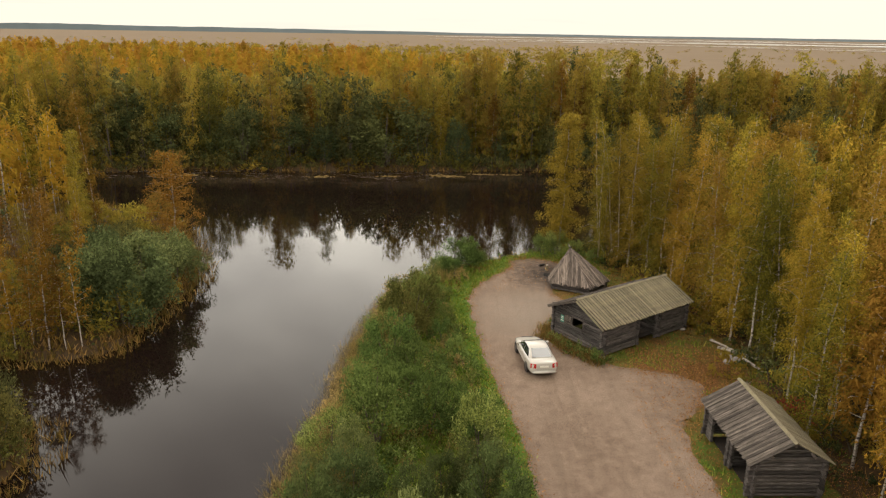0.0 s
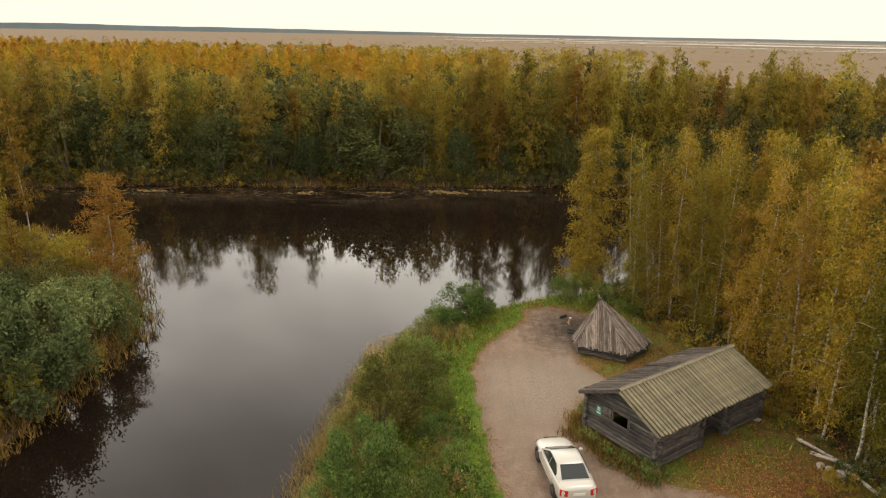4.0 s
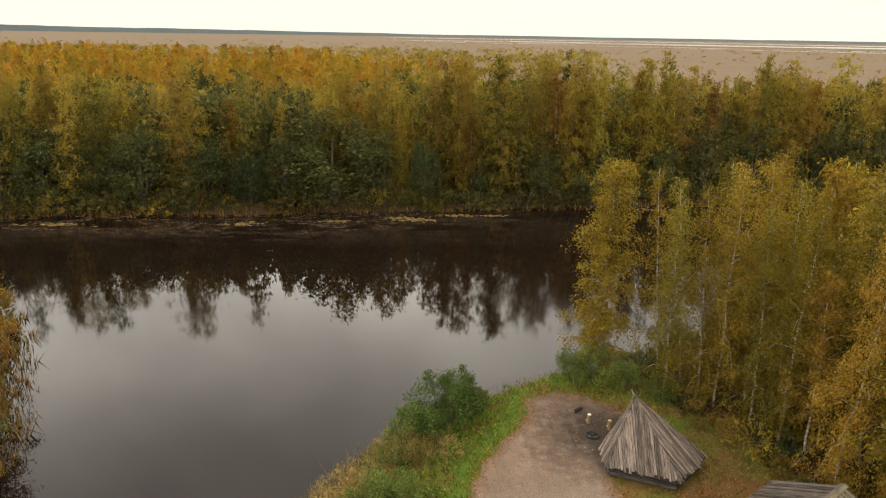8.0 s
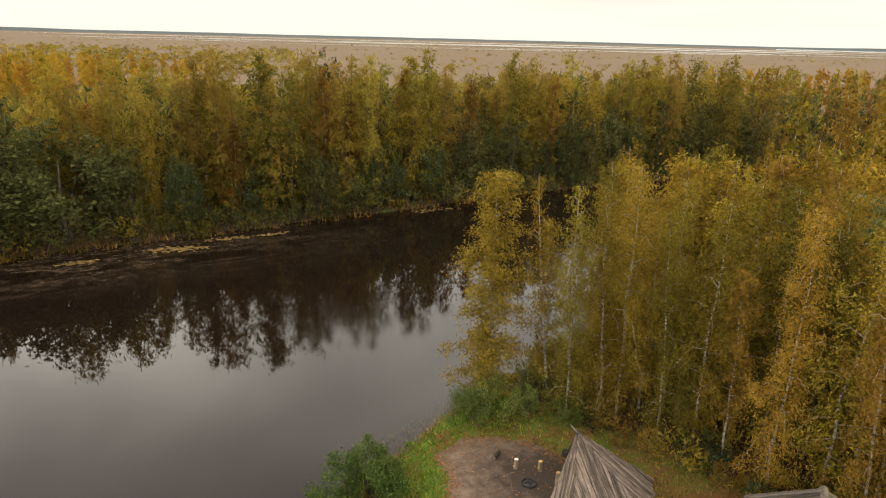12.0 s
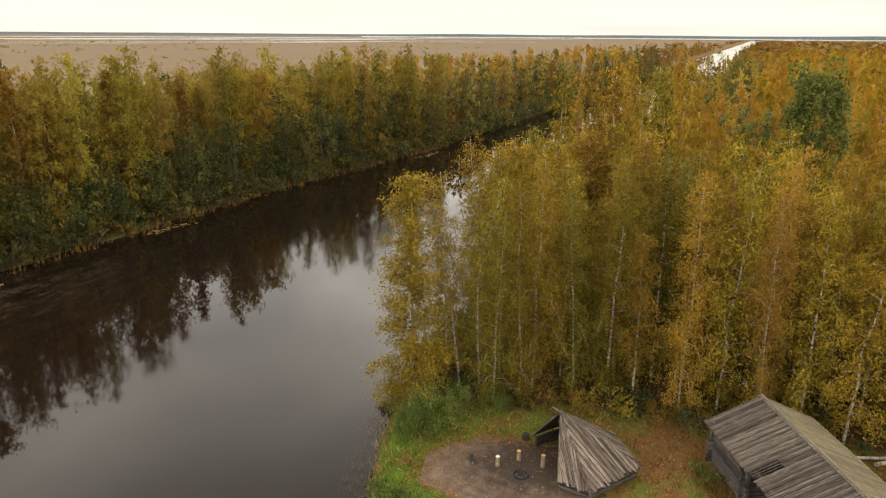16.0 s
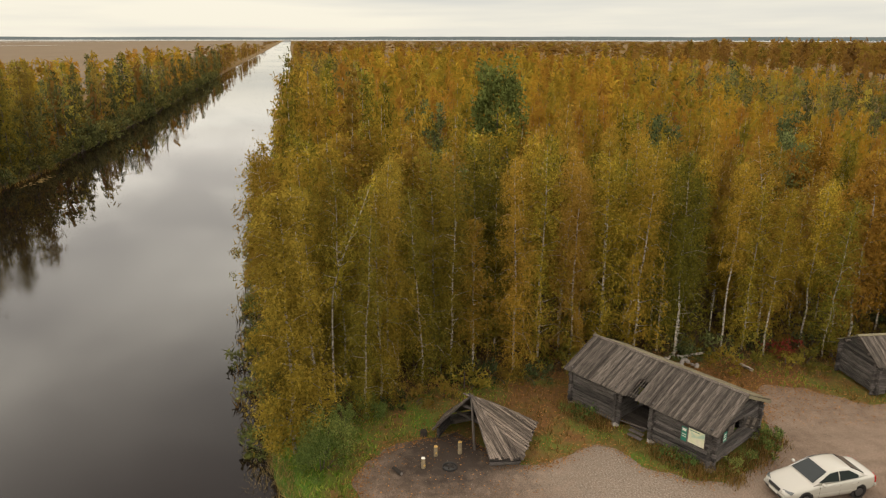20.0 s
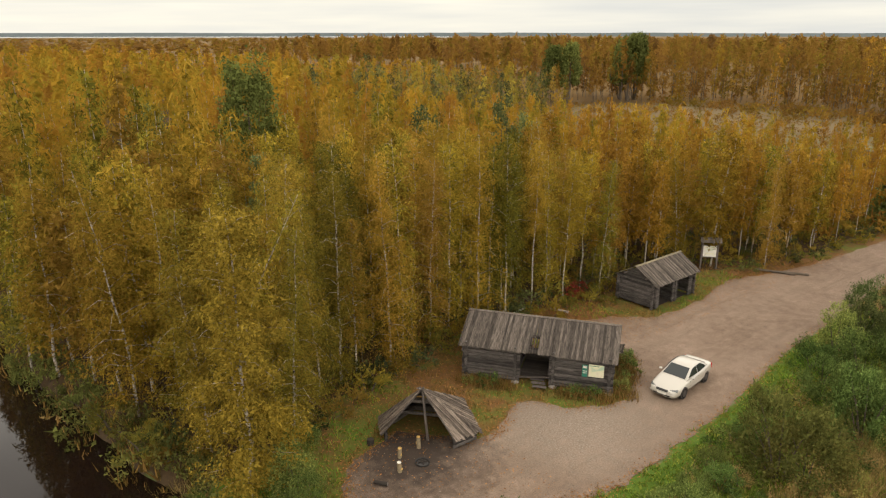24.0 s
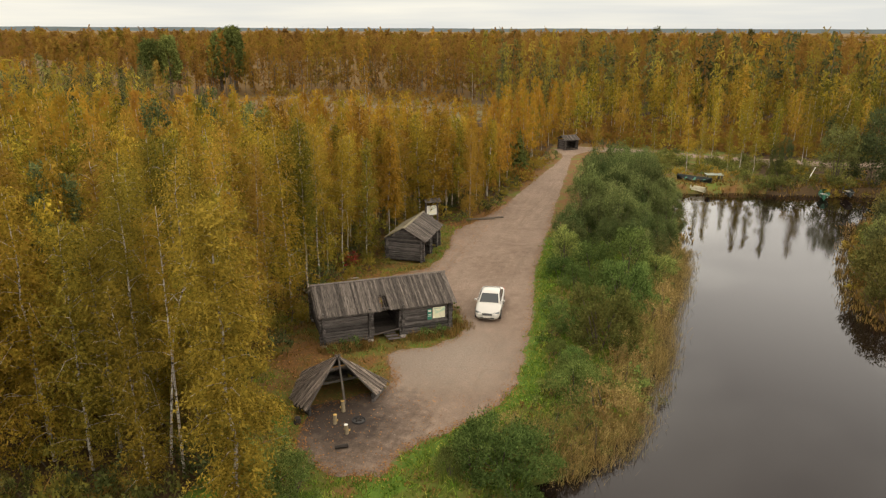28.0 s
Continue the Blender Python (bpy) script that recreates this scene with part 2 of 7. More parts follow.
def gravel_material():
    n = Nodes("pale_brown_gravel")
    a, b, c = n.noise(0.22, 5, 0.6), n.noise(16.0, 5, 0.8), n.noise(1.6, 6, 0.7)
    vor = n.put("ShaderNodeTexVoronoi", Scale=16.0, Vector=n.co.outputs["Object"])
    tracks = n.noise(0.8, 4, 0.6, stretch=(2.0, 0.12, 1), dist=0.8)
    col = n.mix(n.ramp(a, [(0.38, 0.0), (0.62, 1.0)]), (0.21, 0.149, 0.106), (0.283, 0.207, 0.152))
    col = n.mix(n.ramp(c, [(0.45, 0.0), (0.72, 0.85)]), col, (0.335, 0.25, 0.187))
    col = n.mix(n.ramp(c, [(0.3, 0.4), (0.44, 0.0)]), col, (0.13, 0.095, 0.064))
    col = n.mix(n.ramp(tracks, [(0.5, 0.0), (0.72, 0.5)]), col, (0.165, 0.12, 0.082))
    col = n.mix(n.ramp(b, [(0.4, 0.7), (0.55, 0.0)]), col, (0.085, 0.066, 0.05))
    # coarse pale stones, thicker in patches
    stony = n.math("MULTIPLY", n.ramp(vor.outputs["Distance"], [(0.12, 0.75), (0.3, 0.0)]), n.ramp(a, [(0.42, 0.15), (0.6, 1.0)]))
    col = n.mix(stony, col, (0.36, 0.305, 0.245))
    # a loose stony patch before the cabin
    heap = n.put("ShaderNodeVectorMath")
    heap.operation = "DISTANCE"
    n.nt.links.new(n.co.outputs["Object"], heap.inputs[0])
    heap.inputs[1].default_value = (6.8, 51.4, 0.0)
    loose = n.math("ADD", n.math("MULTIPLY", heap.outputs["Value"], 0.115), n.math("MULTIPLY", n.math("SUBTRACT", c, 0.5), 1.2))
    grit = n.noise(11.0, 6, 0.85)
    stones = n.ramp(grit, [(0.38, (0.085, 0.068, 0.052)), (0.5, (0.225, 0.185, 0.145)), (0.6, (0.44, 0.385, 0.315))])
    col = n.mix(n.ramp(loose, [(0.2, 0.6), (0.75, 0.0)]), col, stones)
    # burnt soil round the fire ring
    at = n.put("ShaderNodeVectorMath")
    at.operation = "DISTANCE"
    n.nt.links.new(n.co.outputs["Object"], at.inputs[0])
    at.inputs[1].default_value = (9.3, 60.2, 0.0)
    soot = n.math("ADD", n.math("MULTIPLY", at.outputs["Value"], 0.2), n.math("MULTIPLY", n.math("SUBTRACT", c, 0.5), 0.9))
    col = n.mix(n.ramp(soot, [(0.3, 0.9), (1.0, 0.0)]), col, (0.04, 0.031, 0.025))
    return n.done(col, 0.95, n.bump(n.math("ADD", b, n.math("MULTIPLY", c, 1.5)), 0.8, 0.04), spec=0.15)


def water_material():
    n = Nodes("dark_peaty_water")
    p = n.co.outputs["Object"]
    ripple = n.noise(0.9, 3, 0.5)
    gust = n.ramp(n.noise(0.035, 3, 0.5), [(0.4, 0.02), (0.7, 0.10)])
    sep = n.put("ShaderNodeSeparateXYZ", Vector=p)
    swirl = n.noise(0.16, 6, 0.62, stretch=(0.5, 2.4, 1), dist=1.6)
    near_bank = n.math("MULTIPLY", n.ramp(n.math("MULTIPLY", n.math("SUBTRACT", sep.outputs["Y"], 92.0), 0.06), [(0.25, 0.0), (0.8, 1.0)]), n.ramp(n.math("MULTIPLY", n.math("SUBTRACT", 36.0, sep.outputs["X"]), 0.02), [(0.2, 0.0), (0.9, 1.0)]))
    flecks = n.ramp(n.noise(1.4, 4, 0.75), [(0.42, 0.15), (0.6, 1.0)])
    film = n.math("MULTIPLY", n.math("MULTIPLY", n.ramp(swirl, [(0.46, 0.0), (0.53, 1.0), (0.6, 0.1)]), near_bank), flecks)
    col = n.mix(n.math("MULTIPLY", film, 0.42), (0.0085, 0.005, 0.0038), (0.24, 0.17, 0.11))
    rough = n.math("ADD", gust, n.math("MULTIPLY", film, 0.4))
    return n.done(col, rough, n.bump(ripple, 0.02, 0.05), spec=0.5, IOR=1.33)


def old_wood(name, dark, light, moss=None, along=(14, 14, 0.8), vary=0.95):
    n = Nodes(name)
    info = n.put("ShaderNodeObjectInfo")
    off = n.put("ShaderNodeVectorMath")
    off.operation = "ADD"
    n.nt.links.new(n.co.outputs["Object"], off.inputs[0])
    n.nt.links.new(n.math("MULTIPLY", info.outputs["Random"], 60.0), off.inputs[1])
    grain = n.noise(2.2, 6, 0.7, off.outputs[0], along)
    stain = n.noise(1.1, 4, 0.6, off.outputs[0])
    col = n.mix(n.ramp(grain, [(0.36, 0.0), (0.62, 1.0)]), dark, light)
    col = n.mix(n.math("MULTIPLY", n.ramp(stain, [(0.4, 0.0), (0.7, 1.0)]), 0.5), col, dark)
    if moss:
        col = n.mix(n.ramp(n.noise(1.7, 5, 0.7), [(0.38, 0.0), (0.62, 0.85)]), col, moss)
    hsv = n.put("ShaderNodeHueSaturation", Color=col, Value=n.math("ADD", n.math("MULTIPLY", info.outputs["Random"], vary), 0.98 - 0.5 * vary))
    return n.done(hsv.outputs[0], 0.9, n.bump(grain, 0.5, 0.01), spec=0.2)


LOGWOOD = old_wood("weathered_grey_logs", (0.03, 0.026, 0.024), (0.135, 0.12, 0.11), along=(0.8, 14, 14))
ROOFGREY = old_wood("weathered_grey_roof_boards", (0.03, 0.025, 0.021), (0.16, 0.135, 0.112), along=(14, 0.8, 14))
ROOFMOSS = old_wood("lichened_roof_boards", (0.085, 0.072, 0.05), (0.27, 0.235, 0.165), (0.25, 0.22, 0.13), along=(14, 0.8, 14), vary=0.4)
TIPIWOOD = old_wood("silvery_tipi_boards", (0.04, 0.031, 0.025), (0.33, 0.27, 0.22), along=(14, 14, 0.8))
POSTWOOD = old_wood("grey_round_timber", (0.06, 0.05, 0.045), (0.2, 0.17, 0.15))
INSIDE = old_wood("dark_inner_timber", (0.03, 0.026, 0.022), (0.08, 0.065, 0.055))


def plain(name, color, rough=0.6, metal=0.0, spec=0.4, vary=0.25, scale=6.0):
    n = Nodes(name)
    v = n.noise(scale, 4, 0.6)
    dark = tuple(c * (1 - vary) for c in color)
    return n.done(n.mix(v, dark, color), rough, n.bump(v, 0.08, 0.01), metal, spec)


GROUND, GRAVEL, WATER = ground_material(), gravel_material(), water_material()

# ---- plan: water, gravel, woods ----
WATER_Z = -1.0
SHEAR = 0.13          # the canal runs off at this slope
# one outline of river, inlet and canal, anticlockwise from the far end of the canal's south bank
WATER_RING = [(4900, 706), (1200, 226), (350, 110), (160, 87.5), (80, 78.5), (50, 76.5), (30, 74.0), (22, 72.3), (15, 70.8), (9, 69.5), (4, 66.8), (0.5, 65.2),
              (-1.6, 62.6), (-2.6, 60.8), (-5.4, 56.5), (-6.3, 52), (-6.9, 45), (-7.2, 39), (-8.0, 33), (-8.6, 27), (-8.9, 16), (-8.2, 4), (-8.2, -3.0), (-14.9, -5.4), (-25, -7.2), (-31, -8.4),
              (-31, -3), (-25.6, 6), (-22.6, 17), (-20.8, 27), (-19.8, 33), (-21.4, 36.4), (-26, 37.6), (-34, 38), (-48, 37), (-48, 42), (-34, 42.6), (-28.5, 42.9), (-24.5, 43.6), (-22.2, 44.8), (-21.3, 48.3), (-21.2, 55), (-20.8, 59.4), (-22.8, 65),
              (-25.5, 70), (-29.5, 78), (-40, 84), (-60, 86), (-110, 84), (-400, 70), (-4900, 60), (-4900, 110), (-400, 106), (-110, 102), (-60, 103.5), (-45, 107), (-36, 108), (-22, 108.4), (-9.6, 110), (7.5, 111.4), (27.5, 113.2), (40, 114.8), (57, 116.0),
              (92, 116.5), (125, 120), (200, 130), (378, 154), (1200, 259), (4900, 740)]
# the gravel yard with its track to the south
LOT_RING = [(8.0, -22), (6.8, -5), (5.9, 8), (4.9, 20), (4.3, 28), (3.8, 35), (2.9, 39.8), (2.2, 45), (1.6, 51), (1.5, 54.8), (2.4, 57.8), (4.6, 60.8), (5.4, 62.3), (5.6, 64.2), (7.6, 64.6), (10.0, 63.4), (11.0, 61.2), (11.4, 59.6), (9.2, 57.4), (8.2, 56.6), (8.3, 55.2),
            (9.9, 52.6), (9.2, 51.6), (7.7, 50.9), (6.5, 49.3), (6.2, 47.6), (7.2, 45.6), (8.6, 44.2), (10.8, 43.0), (14.0, 42.2), (15.2, 40.8), (14.6, 38.8), (12.6, 36.8), (12.3, 33), (12.6, 30), (13.4, 27), (13.6, 24.6), (12.4, 20.5), (11.4, 15.5), (10.9, 8.9), (10.2, -4), (9.3, -16), (9.3, -22),
            (12.0, -27.5), (8.5, -31.5), (2, -32), (-4, -31.5), (-12, -29.2), (-22, -28.6), (-34, -29.5), (-60, -33), (-60, -29), (-34, -25.7), (-22, -25), (-12, -25.8), (-4, -27.8), (3, -28.4), (6.4, -26.5)]


def ring_distance(x, y, ring):
    """Distance from points to a closed ring, negative inside it."""
    x, y = np.asarray(x, float), np.asarray(y, float)
    r = np.array(ring, float)
    best = np.full(x.shape, 1e9)
    inside = np.zeros(x.shape, bool)
    for (ax, ay), (bx, by) in zip(r, np.roll(r, -1, 0)):
        dx, dy = bx - ax, by - ay
        t = np.clip(((x - ax) * dx + (y - ay) * dy) / (dx * dx + dy * dy), 0, 1)
        best = np.minimum(best, (x - ax - t * dx) ** 2 + (y - ay - t * dy) ** 2)
        if ay != by:
            inside ^= ((ay > y) != (by > y)) & (x < ax + (y - ay) * dx / dy)
    return np.where(inside, -1, 1) * np.sqrt(best)


def from_water(x, y):
    return ring_distance(x, y, WATER_RING)


def from_lot(x, y):
    return ring_distance(x, y, LOT_RING)


def step(v, a, b):
    t = np.clip((v - a) / (b - a), 0, 1)
    return t * t * (3 - 2 * t)


def wavy(x, y):
    """A smooth uneven field, about -1 to 1."""
    return (np.sin(x * 0.9 + 1.3 * np.sin(y * 0.7)) + np.sin(y * 1.1 + 1.7 * np.sin(x * 0.53)) + np.sin((x + y) * 0.37)) / 3


def ground_height(x, y):
    x, y = np.asarray(x, float), np.asarray(y, float)
    w = from_water(x, y) + 0.5 * wavy(x, y)
    bank = step(w, -1.2, 2.6)
    return -2.2 + 2.2 * bank + 0.0 * x - 0.03 - 0.05 * (wavy(x * 1.7, y * 1.7) + 1) * step(from_lot(x, y), 0.3, 1.5)


EAST_EDGE_Y = [-60, -30, -15, 0, 10, 18, 22, 26, 30, 36, 42, 46, 50, 54, 58, 62, 64.5, 67, 70, 76]
EAST_EDGE_X = [12, 12.6, 12.2, 12.6, 13.2, 13.9, 15.6, 17.0, 18.0, 18.2, 19.2, 19.4, 18.9, 18.0, 17.0, 15.2, 13.5, 13.0, 14, 17]


def woods(x, y):
    """0: open, 1: near birch wood, 2: north bank wood, 3: wood beyond."""
    x, y = np.asarray(x, float), np.asarray(y, float)
    w = from_water(x, y)
    east = (x > np.interp(y, EAST_EDGE_Y, EAST_EDGE_X)) & (y < 70 + SHEAR * np.maximum(x, 0) + 10)
    south = (y < -34) & (x <= 12)
    kind = np.where(east | south, 1, 0)
    ys = y - SHEAR * np.maximum(x - 40, 0)
    far_edge = np.interp(x, [-400, -200, -60, -20, 0, 15, 30, 60, 100], [520, 430, 360, 290, 235, 165, 152, 148, 146])
    kind = np.where((ys > 100) & (ys < far_edge), 2, kind)
    kind = np.where((x < -40) & (y < 100) & (y > -34), 3, kind)
    # a long clearing south of the wood
    kind = np.where((kind == 1) & ((x - 76) ** 2 / 44 ** 2 + (y + 73) ** 2 / 38 ** 2 < 1), 0, kind)
    return np.where(w < 0.6, 0, kind)


# ---- mesh helpers ----
def link_mesh(name, verts, faces, mats, parent=None, index=None, smooth=False):
    """A mesh object from arrays; faces is one array of equal-sided polygons or a list."""
    me = bpy.data.meshes.new(name)
    if isinstance(faces, list):
        me.from_pydata([tuple(v) for v in verts], [], [tuple(f) for f in faces])
    else:
        fill_mesh(me, verts, faces if isinstance(faces, tuple) else (faces,))
    for m in mats if isinstance(mats, (list, tuple)) else [mats]:
        me.materials.append(m)
    if index is not None:
        me.polygons.foreach_set("material_index", np.asarray(index, np.int32))
    if smooth:
        me.polygons.foreach_set("use_smooth", np.ones(len(me.polygons), bool))
    me.update()
    ob = new(name, me)
    if parent:
        ob.parent = parent
    return ob


def fill_mesh(me, verts, groups):
    """groups: arrays of faces, each with one number of corners."""
    flat = np.concatenate([g.astype(np.int32).ravel() for g in groups])
    total = np.concatenate([np.full(len(g), g.shape[1], np.int32) for g in groups])
    me.vertices.add(len(verts))
    me.vertices.foreach_set("co", np.asarray(verts, np.float32).ravel())
    me.loops.add(len(flat))
    me.loops.foreach_set("vertex_index", flat)
    me.polygons.add(len(total))
    me.polygons.foreach_set("loop_start", np.concatenate([[0], np.cumsum(total)[:-1]]).astype(np.int32))
    me.polygons.foreach_set("loop_total", total)
    me.update(calc_edges=True)


def add_field(me, name, values):
    a = me.attributes.new(name, "FLOAT", "POINT")
    a.data.foreach_set("value", np.asarray(values, np.float32))


def thing(name, label, category, group="", at=(0, 0, 0), rz=0.0):
    ob = new(name)
    ob.matrix_basis = pose(*at, 0, 0, rz)
    return tagged(ob, label, category, group)


def part(name, bm, material, parent, label="", smooth=False):
    me = bpy.data.meshes.new(name)
    bm.to_mesh(me)
    bm.free()
    me.materials.append(material)
    if smooth:
        for p in me.polygons:
            p.use_smooth = True
    ob = new(name, me)
    ob.parent = parent
    if label:
        ob["label"] = label
    return ob


# ---- ground, water, gravel ----
def spread(lo, hi, fine, far, ratio=1.22):
    mid = list(np.arange(lo, hi + 1e-6, fine))
    out, d = [], fine
    v = hi
    while v < far:
        d *= ratio
        v = min(v + d, far)
        out.append(v)
    back, d, v = [], fine, lo
    while v > -far:
        d *= ratio
        v = max(v - d, -far)
        back.append(v)
    return np.array(back[::-1] + mid + out)


def build_ground():
    xs, ys = spread(-52, 48, 0.8, 4900), spread(-14, 122, 0.7, 4900)
    X, Y = np.meshgrid(xs, ys)
    Y = Y + SHEAR * np.maximum(X - 40, 0)
    x, y = X.ravel(), Y.ravel()
    v = np.stack([x, y, ground_height(x, y)], 1)
    i = np.arange(len(ys) * len(xs)).reshape(len(ys), len(xs))
    f = np.stack([i[:-1, :-1], i[:-1, 1:], i[1:, 1:], i[1:, :-1]], -1).reshape(-1, 4)
    ob = link_mesh("ground", v, f, GROUND, smooth=True)
    me = ob.data
    w, l, k = from_water(x, y), from_lot(x, y), woods(x, y)
    far = np.hypot(x, y - 50)
    ysh = y - SHEAR * np.maximum(x - 40, 0)
    add_field(me, "gravel", np.clip(0.5 - l / 2.4, 0, 1))
    add_field(me, "woodland", np.where((k > 0) | (x < -19), 1.0, 0.0))
    add_field(me, "farwood", step(far, 120, 240) * np.where(k > 0, 1, 0))
    add_field(me, "marsh", np.where((ysh > 120) & (k == 0) & (w > 1), 1.0, np.where((k == 0) & (x > 32) & (y < -30) & (y > -112), 0.8, 0.0)))
    add_field(me, "shore", 1 - step(w, 0.1, 1.5))
    add_field(me, "dryness", np.where(x < -10, 0.25, 0.0) + np.where((x >= -10) & (x < 6) & (l > 1.0), 0.26, 0.0) + np.where((x < 12) & (y < 6), 0.06, 0.0) + np.where((x > 3) & (x < 15) & (y < 24), 0.35, 0.0) + np.where((x > 6) & (y > 12) & (y < 66), 0.26, 0.0) + 0.2 * np.exp(-((x - 14) / 4) ** 2 - ((y - 54) / 4) ** 2) + 0.25 * np.exp(-((x - 15.5) / 3.5) ** 2 - ((y - 41) / 4.5) ** 2) + np.where(far > 130, 0.3, 0))
    return tagged(ob, "flat grassy land with leaf-littered woodland floor and reed marsh", "ground", kind="structure")


def build_water():
    s = 4880.0
    ob = link_mesh("water", [(-s, -s, WATER_Z), (s, -s, WATER_Z), (s, s, WATER_Z), (-s, s, WATER_Z)], [(0, 1, 2, 3)], WATER)
    return tagged(ob, "still dark peaty river water mirroring the woods", "water", kind="structure")


def build_lot():
    pts = []
    r = LOT_RING
    for (ax, ay), (bx, by) in zip(r, r[1:] + r[:1]):
        n = max(1, int(math.hypot(bx - ax, by - ay) / 0.35))
        for k in range(n):
            t = k / n
            x, y = ax + (bx - ax) * t, ay + (by - ay) * t
            q = noise.noise_vector(Vector((x * 0.9, y * 0.9, 0.3)))
            q2 = noise.noise_vector(Vector((x * 3.1, y * 3.1, 4.3)))
            pts.append((x + 0.35 * q.x + 0.12 * q2.x, y + 0.35 * q.y + 0.12 * q2.y, 0.0))
    bm = bmesh.new()
    bm.faces.new([bm.verts.new(p) for p in pts])
    bmesh.ops.triangulate(bm, faces=bm.faces[:])
    bmesh.ops.recalc_face_normals(bm, faces=bm.faces[:])
    if sum(f.normal.z for f in bm.faces) < 0:
        bmesh.ops.reverse_faces(bm, faces=bm.faces[:])
    me = bpy.data.meshes.new("gravel_yard")
    bm.to_mesh(me)
    bm.free()
    me.materials.append(GRAVEL)
    return tagged(new("gravel_yard", me), "pale brown gravel yard and track with wheel marks", "gravel road", kind="structure")


build_ground()
build_water()
build_lot()

# ---- vegetation ----
def tube(points, radii, sides=6):
    """Quads of a tapered tube through points."""
    pts, n = np.array(points, float), len(points)
    v = []
    for k in range(n):
        d = pts[min(k + 1, n - 1)] - pts[max(k - 1, 0)]
        d = d / (np.linalg.norm(d) + 1e-9)
        a = np.cross(d, (0.3, 0.9, 0.1))
        a /= np.linalg.norm(a) + 1e-9
        b = np.cross(d, a)
        for s in range(sides):
            q = 2 * math.pi * s / sides
            v.append(pts[k] + radii[k] * (math.cos(q) * a + math.sin(q) * b))
    f = [(k * sides + s, k * sides + (s + 1) % sides, (k + 1) * sides + (s + 1) % sides, (k + 1) * sides + s) for k in range(n - 1) for s in range(sides)]
    return np.array(v), np.array(f, int)


def cards(rng, centres, size, outward=None, flat=0.5):
    """One small leaf at each centre, turned by chance, leaning to the sky and outwards."""
    n = len(centres)
    nor = rng.normal(size=(n, 3))
    nor[:, 2] += flat
    if outward is not None:
        nor += 0.7 * outward
    nor /= np.linalg.norm(nor, axis=1, keepdims=True) + 1e-9
    a = np.cross(nor, rng.normal(size=(n, 3)))
    a /= np.linalg.norm(a, axis=1, keepdims=True) + 1e-9
    b = np.cross(nor, a)
    s = size * rng.uniform(0.55, 1.3, (n, 1))
    a, b = a * s * 0.7, b * s * 0.46
    return np.stack([centres + a, centres - 0.5 * a + b, centres - 0.5 * a - b], 1).reshape(-1, 3), np.arange(n * 3).reshape(n, 3)


def wisps(rng, centres, size, way, long=2.3, wide=0.4):
    """Slim pointed sprays, each lying along its own way."""
    n = len(centres)
    way = way / (np.linalg.norm(way, axis=1, keepdims=True) + 1e-9)
    side = np.cross(way, rng.normal(size=(n, 3)))
    side /= np.linalg.norm(side, axis=1, keepdims=True) + 1e-9
    s = size * rng.uniform(0.6, 1.35, (n, 1))
    a, b = way * s * long * 0.5, side * s * wide * 0.5
    return np.stack([centres - a + b, centres - a - b, centres + a], 1).reshape(-1, 3), np.arange(n * 3).reshape(n, 3)


class Plant:
    """Woody and leafy faces of one plant shape, before they become objects."""

    def __init__(self):
        self.wood_v, self.wood_f, self.leaf_v, self.leaf_f = np.zeros((0, 3)), np.zeros((0, 4), int), np.zeros((0, 3)), np.zeros((0, 3), int)

    def wood(self, v, f):
        self.wood_f = np.vstack([self.wood_f, f + len(self.wood_v)])
        self.wood_v = np.vstack([self.wood_v, v])

    def leaves(self, v, f):
        self.leaf_f = np.vstack([self.leaf_f, f + len(self.leaf_v)])
        self.leaf_v = np.vstack([self.leaf_v, v])


